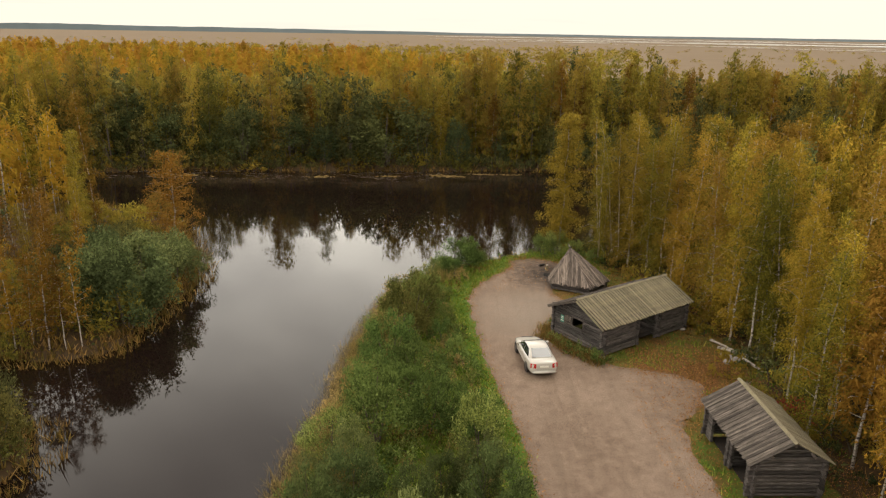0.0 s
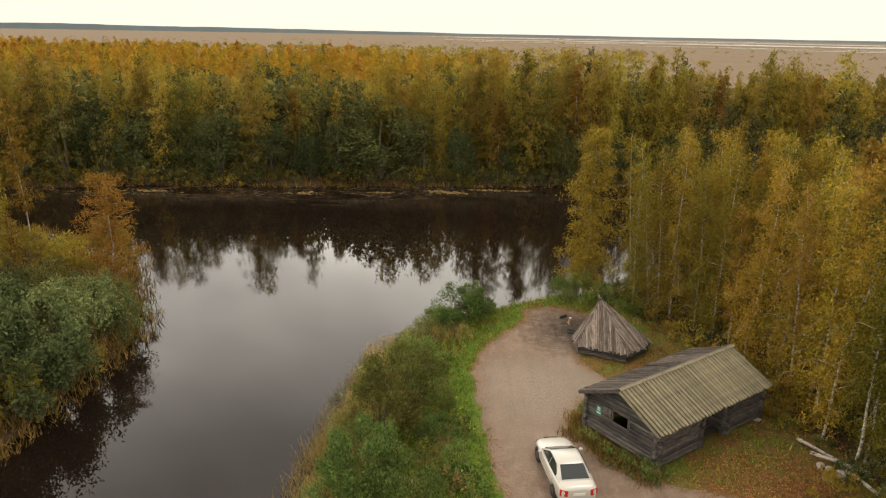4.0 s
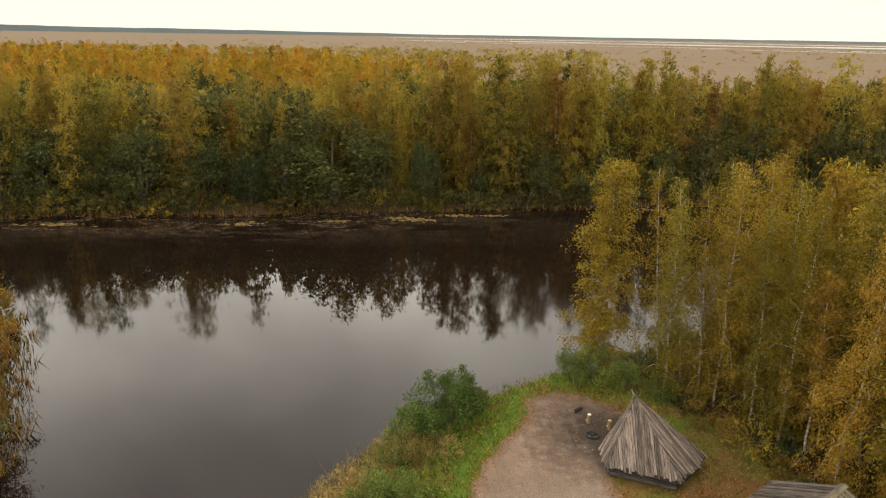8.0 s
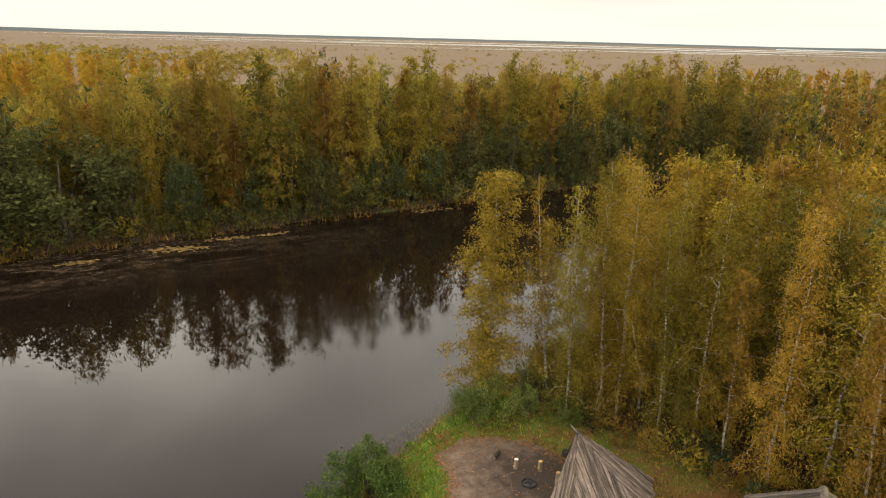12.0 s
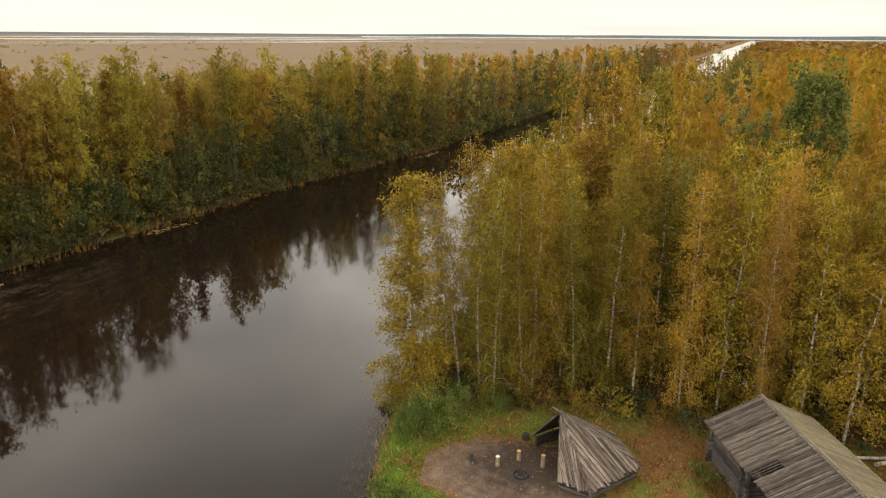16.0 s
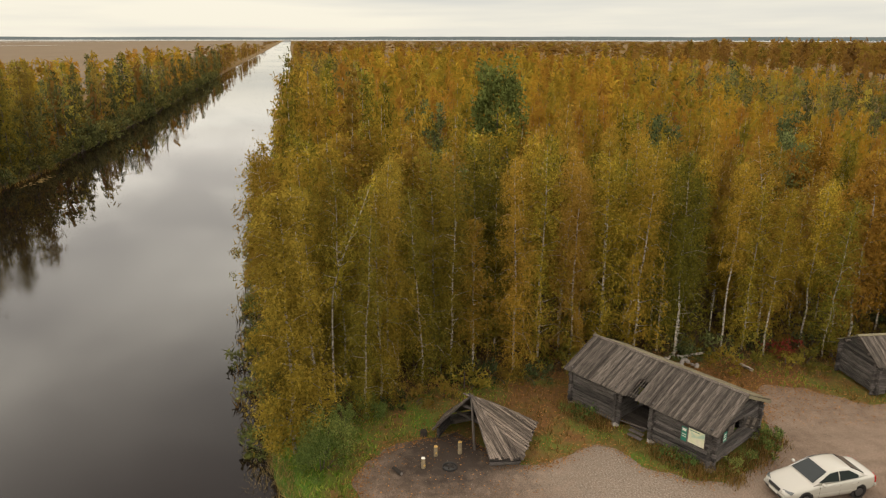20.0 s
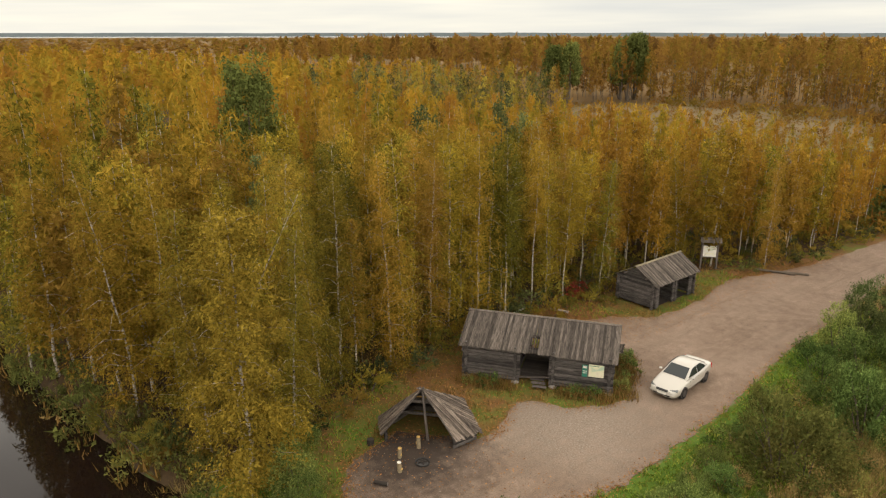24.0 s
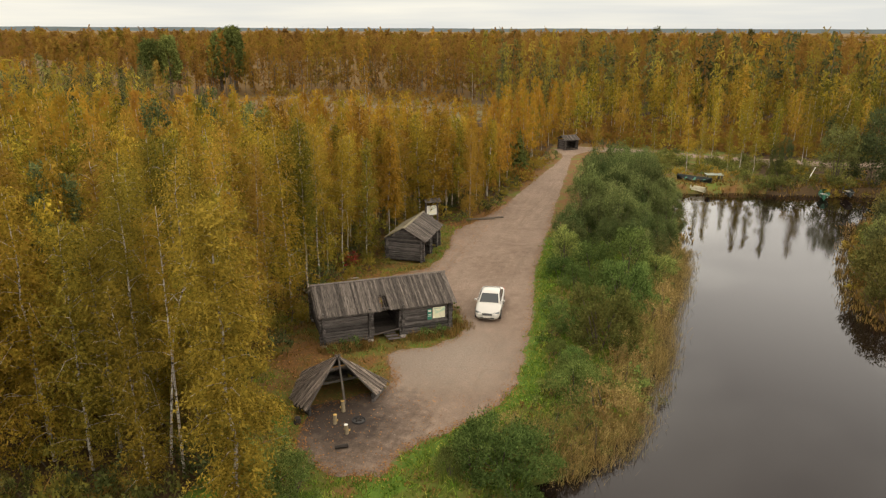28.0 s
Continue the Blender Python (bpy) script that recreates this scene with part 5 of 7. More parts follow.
def lean_to_tipi():
    """Pyramid of planks, open towards the fire."""
    c = thing("plank_tipi", "weathered grey plank tipi shelter open towards the fire", "shelter")
    apex = Vector((9.95, 58.95, 2.86))
    ring = [Vector(p) for p in ((8.15, 58.2, 0.5), (8.1, 56.65, 0.55), (11.1, 55.3, 0.55), (13.1, 57.25, 0.6), (12.35, 60.0, 0.55), (10.95, 60.75, 0.5))]
    trng = random.Random(8)
    for p, q in zip(ring, ring[1:]):
        side = new("side")
        side.parent = c
        edge = q - p
        count = max(4, int(edge.length / 0.125))
        mid = (p + q) / 2
        up = apex - mid
        nor = edge.cross(up).normalized()
        if nor.z < 0:
            nor = -nor
        for k in range(count):
            s0, s1 = k / count, (k + 1) / count
            t0, t1 = [min(1.0, 2 * s if s < 0.5 else 2 * (1 - s)) for s in (s0, s1)]
            low = trng.uniform(-0.025, 0.02)
            lift = nor * (0.012 + 0.03 * (k % 2) + trng.uniform(0, 0.03))
            gap = -trng.uniform(0.0, 0.1) / count
            low += trng.uniform(-0.03, 0.03)
            long_by = trng.uniform(0.0, 0.025)
            c4 = [p + edge * (s0 - gap) + up * low, p + edge * (s1 + gap) + up * low, p + edge * (s1 + gap) + up * min(0.99, t1 + long_by), p + edge * (s0 - gap) + up * min(0.99, t0 + long_by)]
            bm = bmesh.new()
            a = [bm.verts.new(v + lift) for v in c4]
            b = [bm.verts.new(v + lift - nor * 0.03) for v in c4]
            bm.faces.new(a)
            bm.faces.new(b[::-1])
            for e in range(4):
                bm.faces.new((a[e], b[e], b[(e + 1) % 4], a[(e + 1) % 4]))
            bmesh.ops.recalc_face_normals(bm, faces=bm.faces[:])
            ex, ez = edge.normalized(), up.normalized()
            ey = ez.cross(ex).normalized()
            ex = ey.cross(ez).normalized()
            axes = Matrix.Translation(c4[0]) @ Matrix((ex, ey, ez)).transposed().to_4x4()
            bmesh.ops.transform(bm, matrix=axes.inverted(), verts=bm.verts[:])
            part("plank", bm, TIPIWOOD, side).matrix_basis = axes
        bm = bmesh.new()
        bm.faces.new([bm.verts.new(v - nor * 0.035) for v in (p + edge * 0.01, q - edge * 0.01, apex)])
        bm.faces.new([bm.verts.new(v - nor * 0.045) for v in (apex, q - edge * 0.01, p + edge * 0.01)])
        part("smoke_blackened_lining", bm, INSIDE, side)
    # long battens over the seams and poles that stand out at the top
    for k, e in enumerate(ring):
        bm = bmesh.new()
        tip = apex + (apex - e) * (0.05 if k != 2 else 0.1)
        rod(bm, e + Vector((0, 0, -0.02)), tip, 0.05, 0.035, 7)
        part("seam_pole", bm, POSTWOOD, c)
    # low log walls under the eaves, inside the planks
    mids = [p.lerp(Vector((10.5, 58.1, p.z)), 0.1) for p in ring]
    low = new("low_wall")
    low.parent = c
    for p, q in zip(mids, mids[1:]):
        for z in (0.1, 0.29, 0.47):
            log_at(low, (p.x, p.y, z), (q.x, q.y, z), 0.1, LOGWOOD)
    # front post, cross beams and a bench inside
    bm = bmesh.new()
    rod(bm, (9.75, 58.75, 0), (9.92, 58.92, 2.75), 0.07, 0.06)
    part("front_post", bm, POSTWOOD, c)
    for a, b, name in (((9.3, 57.3, 1.0), (11.7, 59.4, 1.0), "beam"), ((9.5, 58.2, 2.05), (10.5, 59.2, 2.05), "beam"), ((10.6, 56.6, 0.5), (12.1, 57.9, 0.5), "bench"), ((12.1, 57.9, 0.52), (11.6, 59.6, 0.52), "bench")):
        bm = bmesh.new()
        rod(bm, a, b, 0.08 if name == "beam" else 0.14, sides=8)
        part(name, bm, POSTWOOD if name == "beam" else INSIDE, c)
    return c


CUTWOOD = plain("fresh_cut_wood", (0.62, 0.4, 0.12), 0.8)
STOOLBARK = plain("grubby_birch_bark", (0.42, 0.33, 0.2), 0.85, vary=0.85, scale=7)
SOOT = plain("sooty_iron", (0.03, 0.028, 0.027), 0.7)
ASH = plain("grey_ash", (0.09, 0.085, 0.08), 0.95, vary=0.6, scale=14)
BLACKLOG = plain("charred_bark", (0.035, 0.028, 0.022), 0.9)


def fireplace():
    f = thing("fire_ring", "sooty round iron fire ring with ash on bare soil", "fire pit", at=(8.35, 60.1, 0))
    bm = bmesh.new()
    n = 24
    rings = [[bm.verts.new((r * math.cos(2 * math.pi * k / n), r * math.sin(2 * math.pi * k / n), z)) for k in range(n)] for r, z in ((0.35, 0.0), (0.36, 0.08), (0.345, 0.1), (0.315, 0.07), (0.3, 0.01))]
    for p, q in zip(rings, rings[1:]):
        for k in range(n):
            bm.faces.new((p[k], p[(k + 1) % n], q[(k + 1) % n], q[k]))
    part("ring", bm, SOOT, f, smooth=True)
    bm = bmesh.new()
    bmesh.ops.create_icosphere(bm, subdivisions=2, radius=0.29, matrix=Matrix.Diagonal((1, 1, 0.2, 1)))
    part("ash_heap", bm, ASH, f)
    for k in range(4):
        bm = bmesh.new()
        a = k * 1.4
        rod(bm, (0.22 * math.cos(a), 0.22 * math.sin(a), 0.08), (-0.15 * math.cos(a + 0.3), -0.2 * math.sin(a + 0.3), 0.13), 0.04, 0.03, 6)
        part("charred_stick", bm, BLACKLOG, f)
    for x, y, h, lean, cap in ((9.48, 59.5, 0.62, 3, "bright yellow cut top"), (8.42, 61.35, 0.5, -4, "pale cut top"), (9.39, 60.7, 0.52, 2, "yellow cut top")):
        s = thing("log_stool", "upright birch log stool with " + cap, "stool", "log stools round the fire", (x, y, 0), prng.uniform(0, 360))
        bm = bmesh.new()
        rod(bm, (0, 0, 0), (0.01 * lean, 0, h), 0.11, 0.1, 10)
        bmesh.ops.bevel(bm, geom=bm.edges[:], offset=0.008, segments=1, affect="EDGES")
        part("bark_body", bm, STOOLBARK, s)
        bm = bmesh.new()
        rod(bm, (0.01 * lean, 0, h), (0.01 * lean, 0, h + 0.02), 0.102, 0.095, 10)
        part("cut_top", bm, CUTWOOD if cap[0] != "p" else PALE, s)
        bm = bmesh.new()
        rod(bm, (0.1, 0.02, h * 0.35), (0.15, 0.03, h * 0.5), 0.05, 0.03, 6)
        part("branch_stub", bm, CUTWOOD, s)
    s = thing("fallen_log", "short charred log lying on the gravel", "log", at=(8.14, 62.58, 0), rz=35)
    bm = bmesh.new()
    rod(bm, (-0.32, 0, 0.1), (0.32, 0, 0.1), 0.1, 0.09, 9)
    part("body", bm, BLACKLOG, s)
    bm = bmesh.new()
    rod(bm, (-0.335, 0, 0.1), (-0.32, 0, 0.1), 0.085, 0.09, 9)
    part("cut_end", bm, POSTWOOD, s)
    s = thing("stump", "dark rotten stump beside the plank shelter", "stump", at=(11.25, 61.2, 0))
    bm = bmesh.new()
    rod(bm, (0, 0, -0.05), (0, 0, 0.28), 0.2, 0.17, 9)
    part("body", bm, BLACKLOG, s)


# ---- car ----
PAINT = Nodes("white_car_paint").done((0.47, 0.45, 0.395), 0.25, spec=0.5, Coat_Weight=0.6, Coat_Roughness=0.08)
GLASS = Nodes("tinted_car_glass").done((0.03, 0.036, 0.036), 0.05, spec=0.6)
TYRE = plain("black_rubber", (0.02, 0.02, 0.02), 0.9)
RIM = plain("dull_rim", (0.12, 0.12, 0.12), 0.45, 0.6)
REDLAMP = Nodes("red_lamp_glass").done((0.45, 0.012, 0.015), 0.12, spec=0.6)
CLEARLAMP = Nodes("clear_lamp_glass").done((0.13, 0.14, 0.14), 0.08, spec=0.7)
DARKTRIM = plain("dark_trim", (0.03, 0.03, 0.03), 0.5)


def loft(bm, rings, close=True):
    vs = [[bm.verts.new(p) for p in r] for r in rings]
    for p, q in zip(vs, vs[1:]):
        for k in range(len(p) - (0 if close else 1)):
            bm.faces.new((p[k], p[(k + 1) % len(p)], q[(k + 1) % len(q)], q[k]))
    bm.faces.new(vs[0][::-1])
    bm.faces.new(vs[-1])
    bmesh.ops.recalc_face_normals(bm, faces=bm.faces[:])


def sedan():
    c = thing("parked_car", "white four-door sedan parked on gravel by the cabin", "car", at=(5.43, 43.66, 0.0), rz=98.1)
    stations = [(2.29, 0.56, 0.28, 0.5, 0.58), (2.2, 0.72, 0.22, 0.56, 0.66), (1.95, 0.83, 0.2, 0.64, 0.75), (1.4, 0.885, 0.19, 0.74, 0.86), (0.85, 0.9, 0.19, 0.83, 0.95), (0.2, 0.905, 0.19, 0.88, 0.96), (-0.7, 0.905, 0.19, 0.91, 0.98), (-1.4, 0.895, 0.2, 0.93, 1.02), (-1.9, 0.86, 0.22, 0.93, 1.03), (-2.2, 0.8, 0.26, 0.9, 1.0), (-2.29, 0.7, 0.32, 0.8, 0.9)]
    rings = []
    for x, w, lo, belt, top in stations:
        half = [(w * 0.8, lo), (w * 0.95, lo + 0.1), (w, (lo + belt) / 2 + 0.04), (w * 0.985, belt - 0.03), (w * 0.94, belt + 0.03), (w * 0.72, top - 0.015), (w * 0.36, top)]
        rings.append([(x, y, z) for y, z in half] + [(x, 0, top + 0.008)] + [(x, -y, z) for y, z in half[::-1]] + [(x, 0, lo)])
    bm = bmesh.new()
    loft(bm, rings)
    bmesh.ops.subdivide_edges(bm, edges=bm.edges[:], cuts=1, smooth=0.6, use_grid_fill=True)
    part("body", bm, PAINT, c, smooth=True)
    # cabin shell
    cab = [(1.0, 0.74, 0.9, 0.93), (0.55, 0.71, 0.92, 1.18), (0.15, 0.645, 0.93, 1.36), (-0.2, 0.63, 0.93, 1.42), (-0.6, 0.625, 0.94, 1.43), (-1.0, 0.61, 0.95, 1.4), (-1.38, 0.63, 0.97, 1.23), (-1.8, 0.66, 0.99, 1.02)]
    rings = []
    for x, w, lo, top in cab:
        wb = 0.83 if x < 0.9 else 0.8
        half = [(wb, lo - 0.05), (w + (wb - w) * 0.5, lo + (top - lo) * 0.5), (w * 1.01, top - 0.075), (w * 0.95, top - 0.03), (w * 0.75, top - 0.008), (w * 0.4, top)]
        rings.append([(x, y, z) for y, z in half] + [(x, 0, top + 0.006)] + [(x, -y, z) for y, z in half[::-1]])
    bm = bmesh.new()
    loft(bm, rings)
    part("roof", bm, PAINT, c, smooth=True)

    def pane(name, pts, mat, lift, parent=c):
        bm = bmesh.new()
        ps = [Vector(p) for p in pts]
        nor = (ps[1] - ps[0]).cross(ps[2] - ps[0]).normalized()
        a = [bm.verts.new(p + nor * lift) for p in ps]
        b = [bm.verts.new(p - nor * 0.02) for p in ps]
        bm.faces.new(a)
        bm.faces.new(b[::-1])
        for k in range(len(a)):
            bm.faces.new((a[k], b[k], b[(k + 1) % len(a)], a[(k + 1) % len(a)]))
        bmesh.ops.recalc_face_normals(bm, faces=bm.faces[:])
        return part(name, bm, mat, parent)

    pane("windscreen", [(0.95, 0.66, 0.965), (0.22, 0.55, 1.345), (0.22, -0.55, 1.345), (0.95, -0.66, 0.965)][::-1], GLASS, 0.016)
    pane("rear_window", [(-1.04, 0.53, 1.38), (-1.69, 0.61, 1.065), (-1.69, -0.61, 1.065), (-1.04, -0.53, 1.38)][::-1], GLASS, 0.02)
    for s in (1, -1):
        o = 1 if s > 0 else -1
        f = [(0.72, s * 0.775, 1.0), (0.12, s * 0.668, 1.325), (-0.28, s * 0.652, 1.36), (-0.28, s * 0.8, 0.97)]
        r = [(-0.36, s * 0.8, 0.97), (-0.36, s * 0.652, 1.36), (-0.85, s * 0.65, 1.34), (-1.3, s * 0.74, 1.1), (-1.28, s * 0.79, 1.0)]
        for name, pts in (("front_side_window", f), ("rear_side_window", r)):
            pane(name, pts if s < 0 else pts[::-1], GLASS, 0.022)
        bm = bmesh.new()
        bmesh.ops.create_icosphere(bm, subdivisions=2, radius=0.11, matrix=pose(0.62, s * 0.98, 1.0) @ Matrix.Diagonal((0.7, 1.0, 0.65, 1)))
        part("wing_mirror", bm, PAINT, c, smooth=True)
        for x in (-0.15, -1.0):
            bm = bmesh.new()
            box(bm, x - 0.09, x + 0.09, *sorted((s * 0.89, s * 0.925)), 0.8, 0.83)
            part("door_handle", bm, PAINT, c)
        for x in (-0.32, 0.72, -1.22):
            bm = bmesh.new()
            box(bm, x - 0.004, x + 0.004, *sorted((s * 0.89, s * 0.907)), 0.36, 0.86)
            part("door_gap", bm, DARKTRIM, c)
        bm = bmesh.new()
        box(bm, -0.95, 0.95, *sorted((s * 0.905, s * 0.918)), 0.46, 0.52)
        part("rub_strip", bm, PAINT, c)
        pane("headlamp", [(2.16, s * 0.42, 0.67), (1.93, s * 0.8, 0.7), (2.06, s * 0.8, 0.58), (2.28, s * 0.44, 0.56)][:: (1 if s > 0 else -1)], CLEARLAMP, 0.03)
        pane("tail_lamp", [(-2.31, s * 0.5, 0.92), (-2.17, s * 0.83, 0.93), (-2.21, s * 0.83, 0.66), (-2.33, s * 0.52, 0.66)][:: (-1 if s > 0 else 1)], REDLAMP, 0.045)
        for x in (1.36, -1.36):
            w = new("wheel")
            w.parent = c
            w.matrix_basis = pose(x, s * 0.8, 0.315)
            bm = bmesh.new()
            rod(bm, (0, -0.1, 0), (0, 0.1, 0), 0.315, sides=28)
            bmesh.ops.bevel(bm, geom=[e for e in bm.edges if abs(e.verts[0].co.y - e.verts[1].co.y) < 1e-4], offset=0.03, segments=2, affect="EDGES")
            part("tyre", bm, TYRE, w, smooth=False)
            bm = bmesh.new()
            rod(bm, (0, s * 0.095, 0), (0, s * 0.112, 0), 0.2, 0.19, 20)
            part("rim", bm, RIM, w)
            bm = bmesh.new()
            rod(bm, (x, s * 0.6, 0.34), (x, s * 0.9, 0.34), 0.375, sides=24)
            part("wheel_arch", bm, DARKTRIM, c)
    for s in (1, -1):
        bm = bmesh.new()
        bmesh.ops.create_icosphere(bm, subdivisions=2, radius=0.13, matrix=pose(2.1, s * 0.62, 0.62, 0, -20, s * 24) @ Matrix.Diagonal((0.55, 1.35, 0.6, 1)))
        part("headlamp_glass", bm, CLEARLAMP, c, smooth=True)
        bm = bmesh.new()
        rod(bm, (0.95, s * 0.05, 0.985), (0.9, s * 0.58, 1.005), 0.011, 0.008, 5)
        part("wiper", bm, DARKTRIM, c)
    pane("grille", [(2.26, 0.36, 0.66), (2.26, -0.36, 0.66), (2.32, -0.33, 0.54), (2.32, 0.33, 0.54)], DARKTRIM, 0.02)
    pane("air_intake", [(2.29, 0.5, 0.36), (2.29, -0.5, 0.36), (2.28, -0.48, 0.28), (2.28, 0.48, 0.28)], DARKTRIM, 0.02)
    pane("number_plate", [(2.33, 0.26, 0.47), (2.33, -0.26, 0.47), (2.33, -0.26, 0.36), (2.33, 0.26, 0.36)], PALE, 0.01)
    pane("number_plate", [(-2.33, -0.26, 0.8), (-2.33, 0.26, 0.8), (-2.33, 0.26, 0.69), (-2.33, -0.26, 0.69)], PALE, 0.01)
    for x, name in ((2.3, "front_bumper"), (-2.3, "rear_bumper")):
        bm = bmesh.new()
        box(bm, x - 0.16, x + 0.02, -0.74, 0.74, 0.32, 0.52)
        bmesh.ops.bevel(bm, geom=bm.edges[:], offset=0.07, segments=3, affect="EDGES")
        part(name, bm, PAINT, c, smooth=True)
    return c


# ---- board, hut, boats, logs ----
def info_board():
    c = thing("information_board", "roofed wooden information board with a pale panel", "sign", at=(16.55, 23.3, 0), rz=130)
    for y in (-0.65, 0.65):
        bm = bmesh.new()
        rod(bm, (0, y, -0.1), (0, y, 2.45), 0.09, 0.085)
        part("post", bm, POSTWOOD, c)
    bm = bmesh.new()
    box(bm, -0.03, 0.03, -0.6, 0.6, 0.95, 2.05)
    part("panel_frame", bevelled(bm), POSTWOOD, c)
    for x0, x1 in ((0.032, 0.05), ):
        bm = bmesh.new()
        box(bm, x0, x1, -0.54, 0.54, 1.02, 1.98)
        part("panel", bm, PALE, c, "pale printed panel")
        for z, w in ((1.85, 0.8), (1.65, 0.5), (1.3, 0.7)):
            bm = bmesh.new()
            box(bm, x1, x1 + 0.005, -w / 2, w / 2, z - 0.06, z + 0.06)
            part("print_bar", bm, MAPBOARD, c)
    for s in (1, -1):
        for k in range(7):
            bm = bmesh.new()
            box(bm, 0, 0.62, -0.87 + k * 0.25, -0.63 + k * 0.25, 0.004 * (k % 2), 0.03 + 0.004 * (k % 2))
            bmesh.ops.transform(bm, matrix=pose(0, 0, 2.72, 0, 0, 0 if s > 0 else 180) @ pose(0, 0, 0, 0, 32, 0), verts=bm.verts[:])
            part("roof_board", bm, ROOFGREY, c)
    return c


def roadside_hut():
    c = thing("roadside_hut", "small dark wooden hut with grey roof by the track", "hut", at=(9.6, -28.4, 0), rz=42)
    c.matrix_basis = c.matrix_basis @ Matrix.Diagonal((0.72, 0.72, 0.85, 1))
    for y in (-1.3, 1.3):
        log_wall(c, (-1.7, y), (1.7, y), 0, 10, 0.1, material=INSIDE, holes=[(0.5, 2.9, 0.2, 1.7)] if y > 0 else ())
    for x in (-1.7, 1.7):
        log_wall(c, (x, -1.3), (x, 1.3), 0, 10, 0.1, shift=0.09)
    slope_boards(c, -2.1, 2.1, 2.75, 1.95, 1.75, 0.2, ROOFGREY, 1)
    slope_boards(c, -2.1, 2.1, 2.75, 1.95, 1.75, 0.2, ROOFGREY, -1)
    return c


def boat(x, y, z, rz, mat, inner, label, length=4.2, flip=False, tip=0.0):
    b = new("rowing_boat")
    b.matrix_basis = pose(x, y, z, 180 + tip if flip else tip, 0, rz)
    tagged(b, label, "boat", "boats on the shore")
    rings = []
    for k in range(9):
        t = k / 8
        w = 0.68 * math.sin(math.pi * min(0.93, max(0.04, t * 0.85 + 0.08))) ** 0.7
        s = 0.45 + 0.25 * (2 * t - 1) ** 2
        rings.append([(length * (t - 0.5), q * w, s * (abs(q) ** 1.6)) for q in (-1, -0.75, -0.4, 0, 0.4, 0.75, 1)])
    bm = bmesh.new()
    vs = [[bm.verts.new(p) for p in r] for r in rings]
    for p, q in zip(vs, vs[1:]):
        for k in range(6):
            bm.faces.new((p[k], p[k + 1], q[k + 1], q[k]))
    bm.faces.new(vs[0])
    bm.faces.new(vs[-1][::-1])
    bmesh.ops.solidify(bm, geom=bm.faces[:], thickness=0.03)
    part("hull", bm, mat, b, smooth=True)
    for t in (0.25, 0.5, 0.78):
        bm = bmesh.new()
        w = 0.6 * math.sin(math.pi * (t * 0.85 + 0.08)) ** 0.7
        box(bm, length * (t - 0.5) - 0.12, length * (t - 0.5) + 0.12, -w, w, 0.27, 0.3)
        part("thwart", bm, inner, b)
    return b


BOATWHITE = plain("chalky_white_hull", (0.66, 0.62, 0.45), 0.5)
BOATGREEN = plain("green_hull", (0.05, 0.2, 0.12), 0.5)
BOATDARK = plain("tarred_hull", (0.05, 0.06, 0.06), 0.6)


def shore_things():
    boat(-9.7, -5.6, -0.1, 150, BOATWHITE, PALE, "upturned white rowing boat on the muddy shore", 3.6, True)
    boat(-9.9, -8.2, -0.08, 158, BOATDARK, BOATGREEN, "dark green rowing boat drawn up on grass", 4.6, False, 14)
    boat(-25.3, -6.6, -0.85, 80, BOATGREEN, PALE, "green rowing boat at the water's edge", 3.8)
    boat(-28.3, -8.2, -0.6, 86, BOATDARK, PALE, "dark rowing boat pulled up on the bank", 3.9)
    t = thing("garden_table", "weathered grey-green plank table on the bank", "table", at=(-12.4, -9.8, -0.05), rz=12)
    bm = bmesh.new()
    box(bm, -1.1, 1.1, -0.8, 0.8, 0.72, 0.78)
    part("tabletop", bevelled(bm), plain("grey_green_boards", (0.3, 0.33, 0.26), 0.8), t)
    for x in (-0.95, 0.95):
        for y in (-0.65, 0.65):
            bm = bmesh.new()
            box(bm, x - 0.05, x + 0.05, y - 0.05, y + 0.05, 0, 0.72)
            part("leg", bm, POSTWOOD, t)
    t = thing("leaning_pole", "pale pole leaning beside the moored boats", "pole", at=(-24.4, -13.0, -0.1))
    bm = bmesh.new()
    rod(bm, (0, 0, 0), (-0.7, 0, 1.9), 0.08, 0.06)
    part("pole", bm, PALE, t)
    for x, y, rz, ln, r in ((12.2, 20.0, 25, 3.0, 0.11), (11.2, 19.2, 32, 2.6, 0.1), (18.4, 46.3, -60, 2.2, 0.09), (18.9, 45.2, -40, 2.6, 0.1), (19.2, 43.6, -75, 2.0, 0.1), (17.5, 41.0, 20, 1.4, 0.1)):
        t = thing("cut_log", "felled birch log lying at the wood's edge", "log", "cut logs at the wood's edge", (x, y, 0), rz)
        bm = bmesh.new()
        rod(bm, (-ln / 2, 0, r), (ln / 2, 0, r), r, r * 0.85, 8)
        part("body", bm, WHITEBARK if x > 17 else BARK, t)
    for k in range(9):
        a, r = prng.uniform(0, 6.28), prng.uniform(0, 0.9)
        s = new("field_stone")
        tagged(s, "pale rounded stone in a heap behind the cabin", "stone", "stone heap behind the cabin")
        s.matrix_basis = pose(18.3 + r * math.cos(a), 44.4 + r * math.sin(a), 0.08, prng.uniform(0, 90), 0, prng.uniform(0, 360))
        bm = bmesh.new()
        bmesh.ops.create_icosphere(bm, subdivisions=2, radius=prng.uniform(0.13, 0.24), matrix=Matrix.Diagonal((1, 0.8, 0.65, 1)))
        part("stone", bm, STONE, s, smooth=True)


log_cabin()
cabin_signs()
log_shed()
lean_to_tipi()
fireplace()
sedan()
info_board()
roadside_hut()
shore_things()

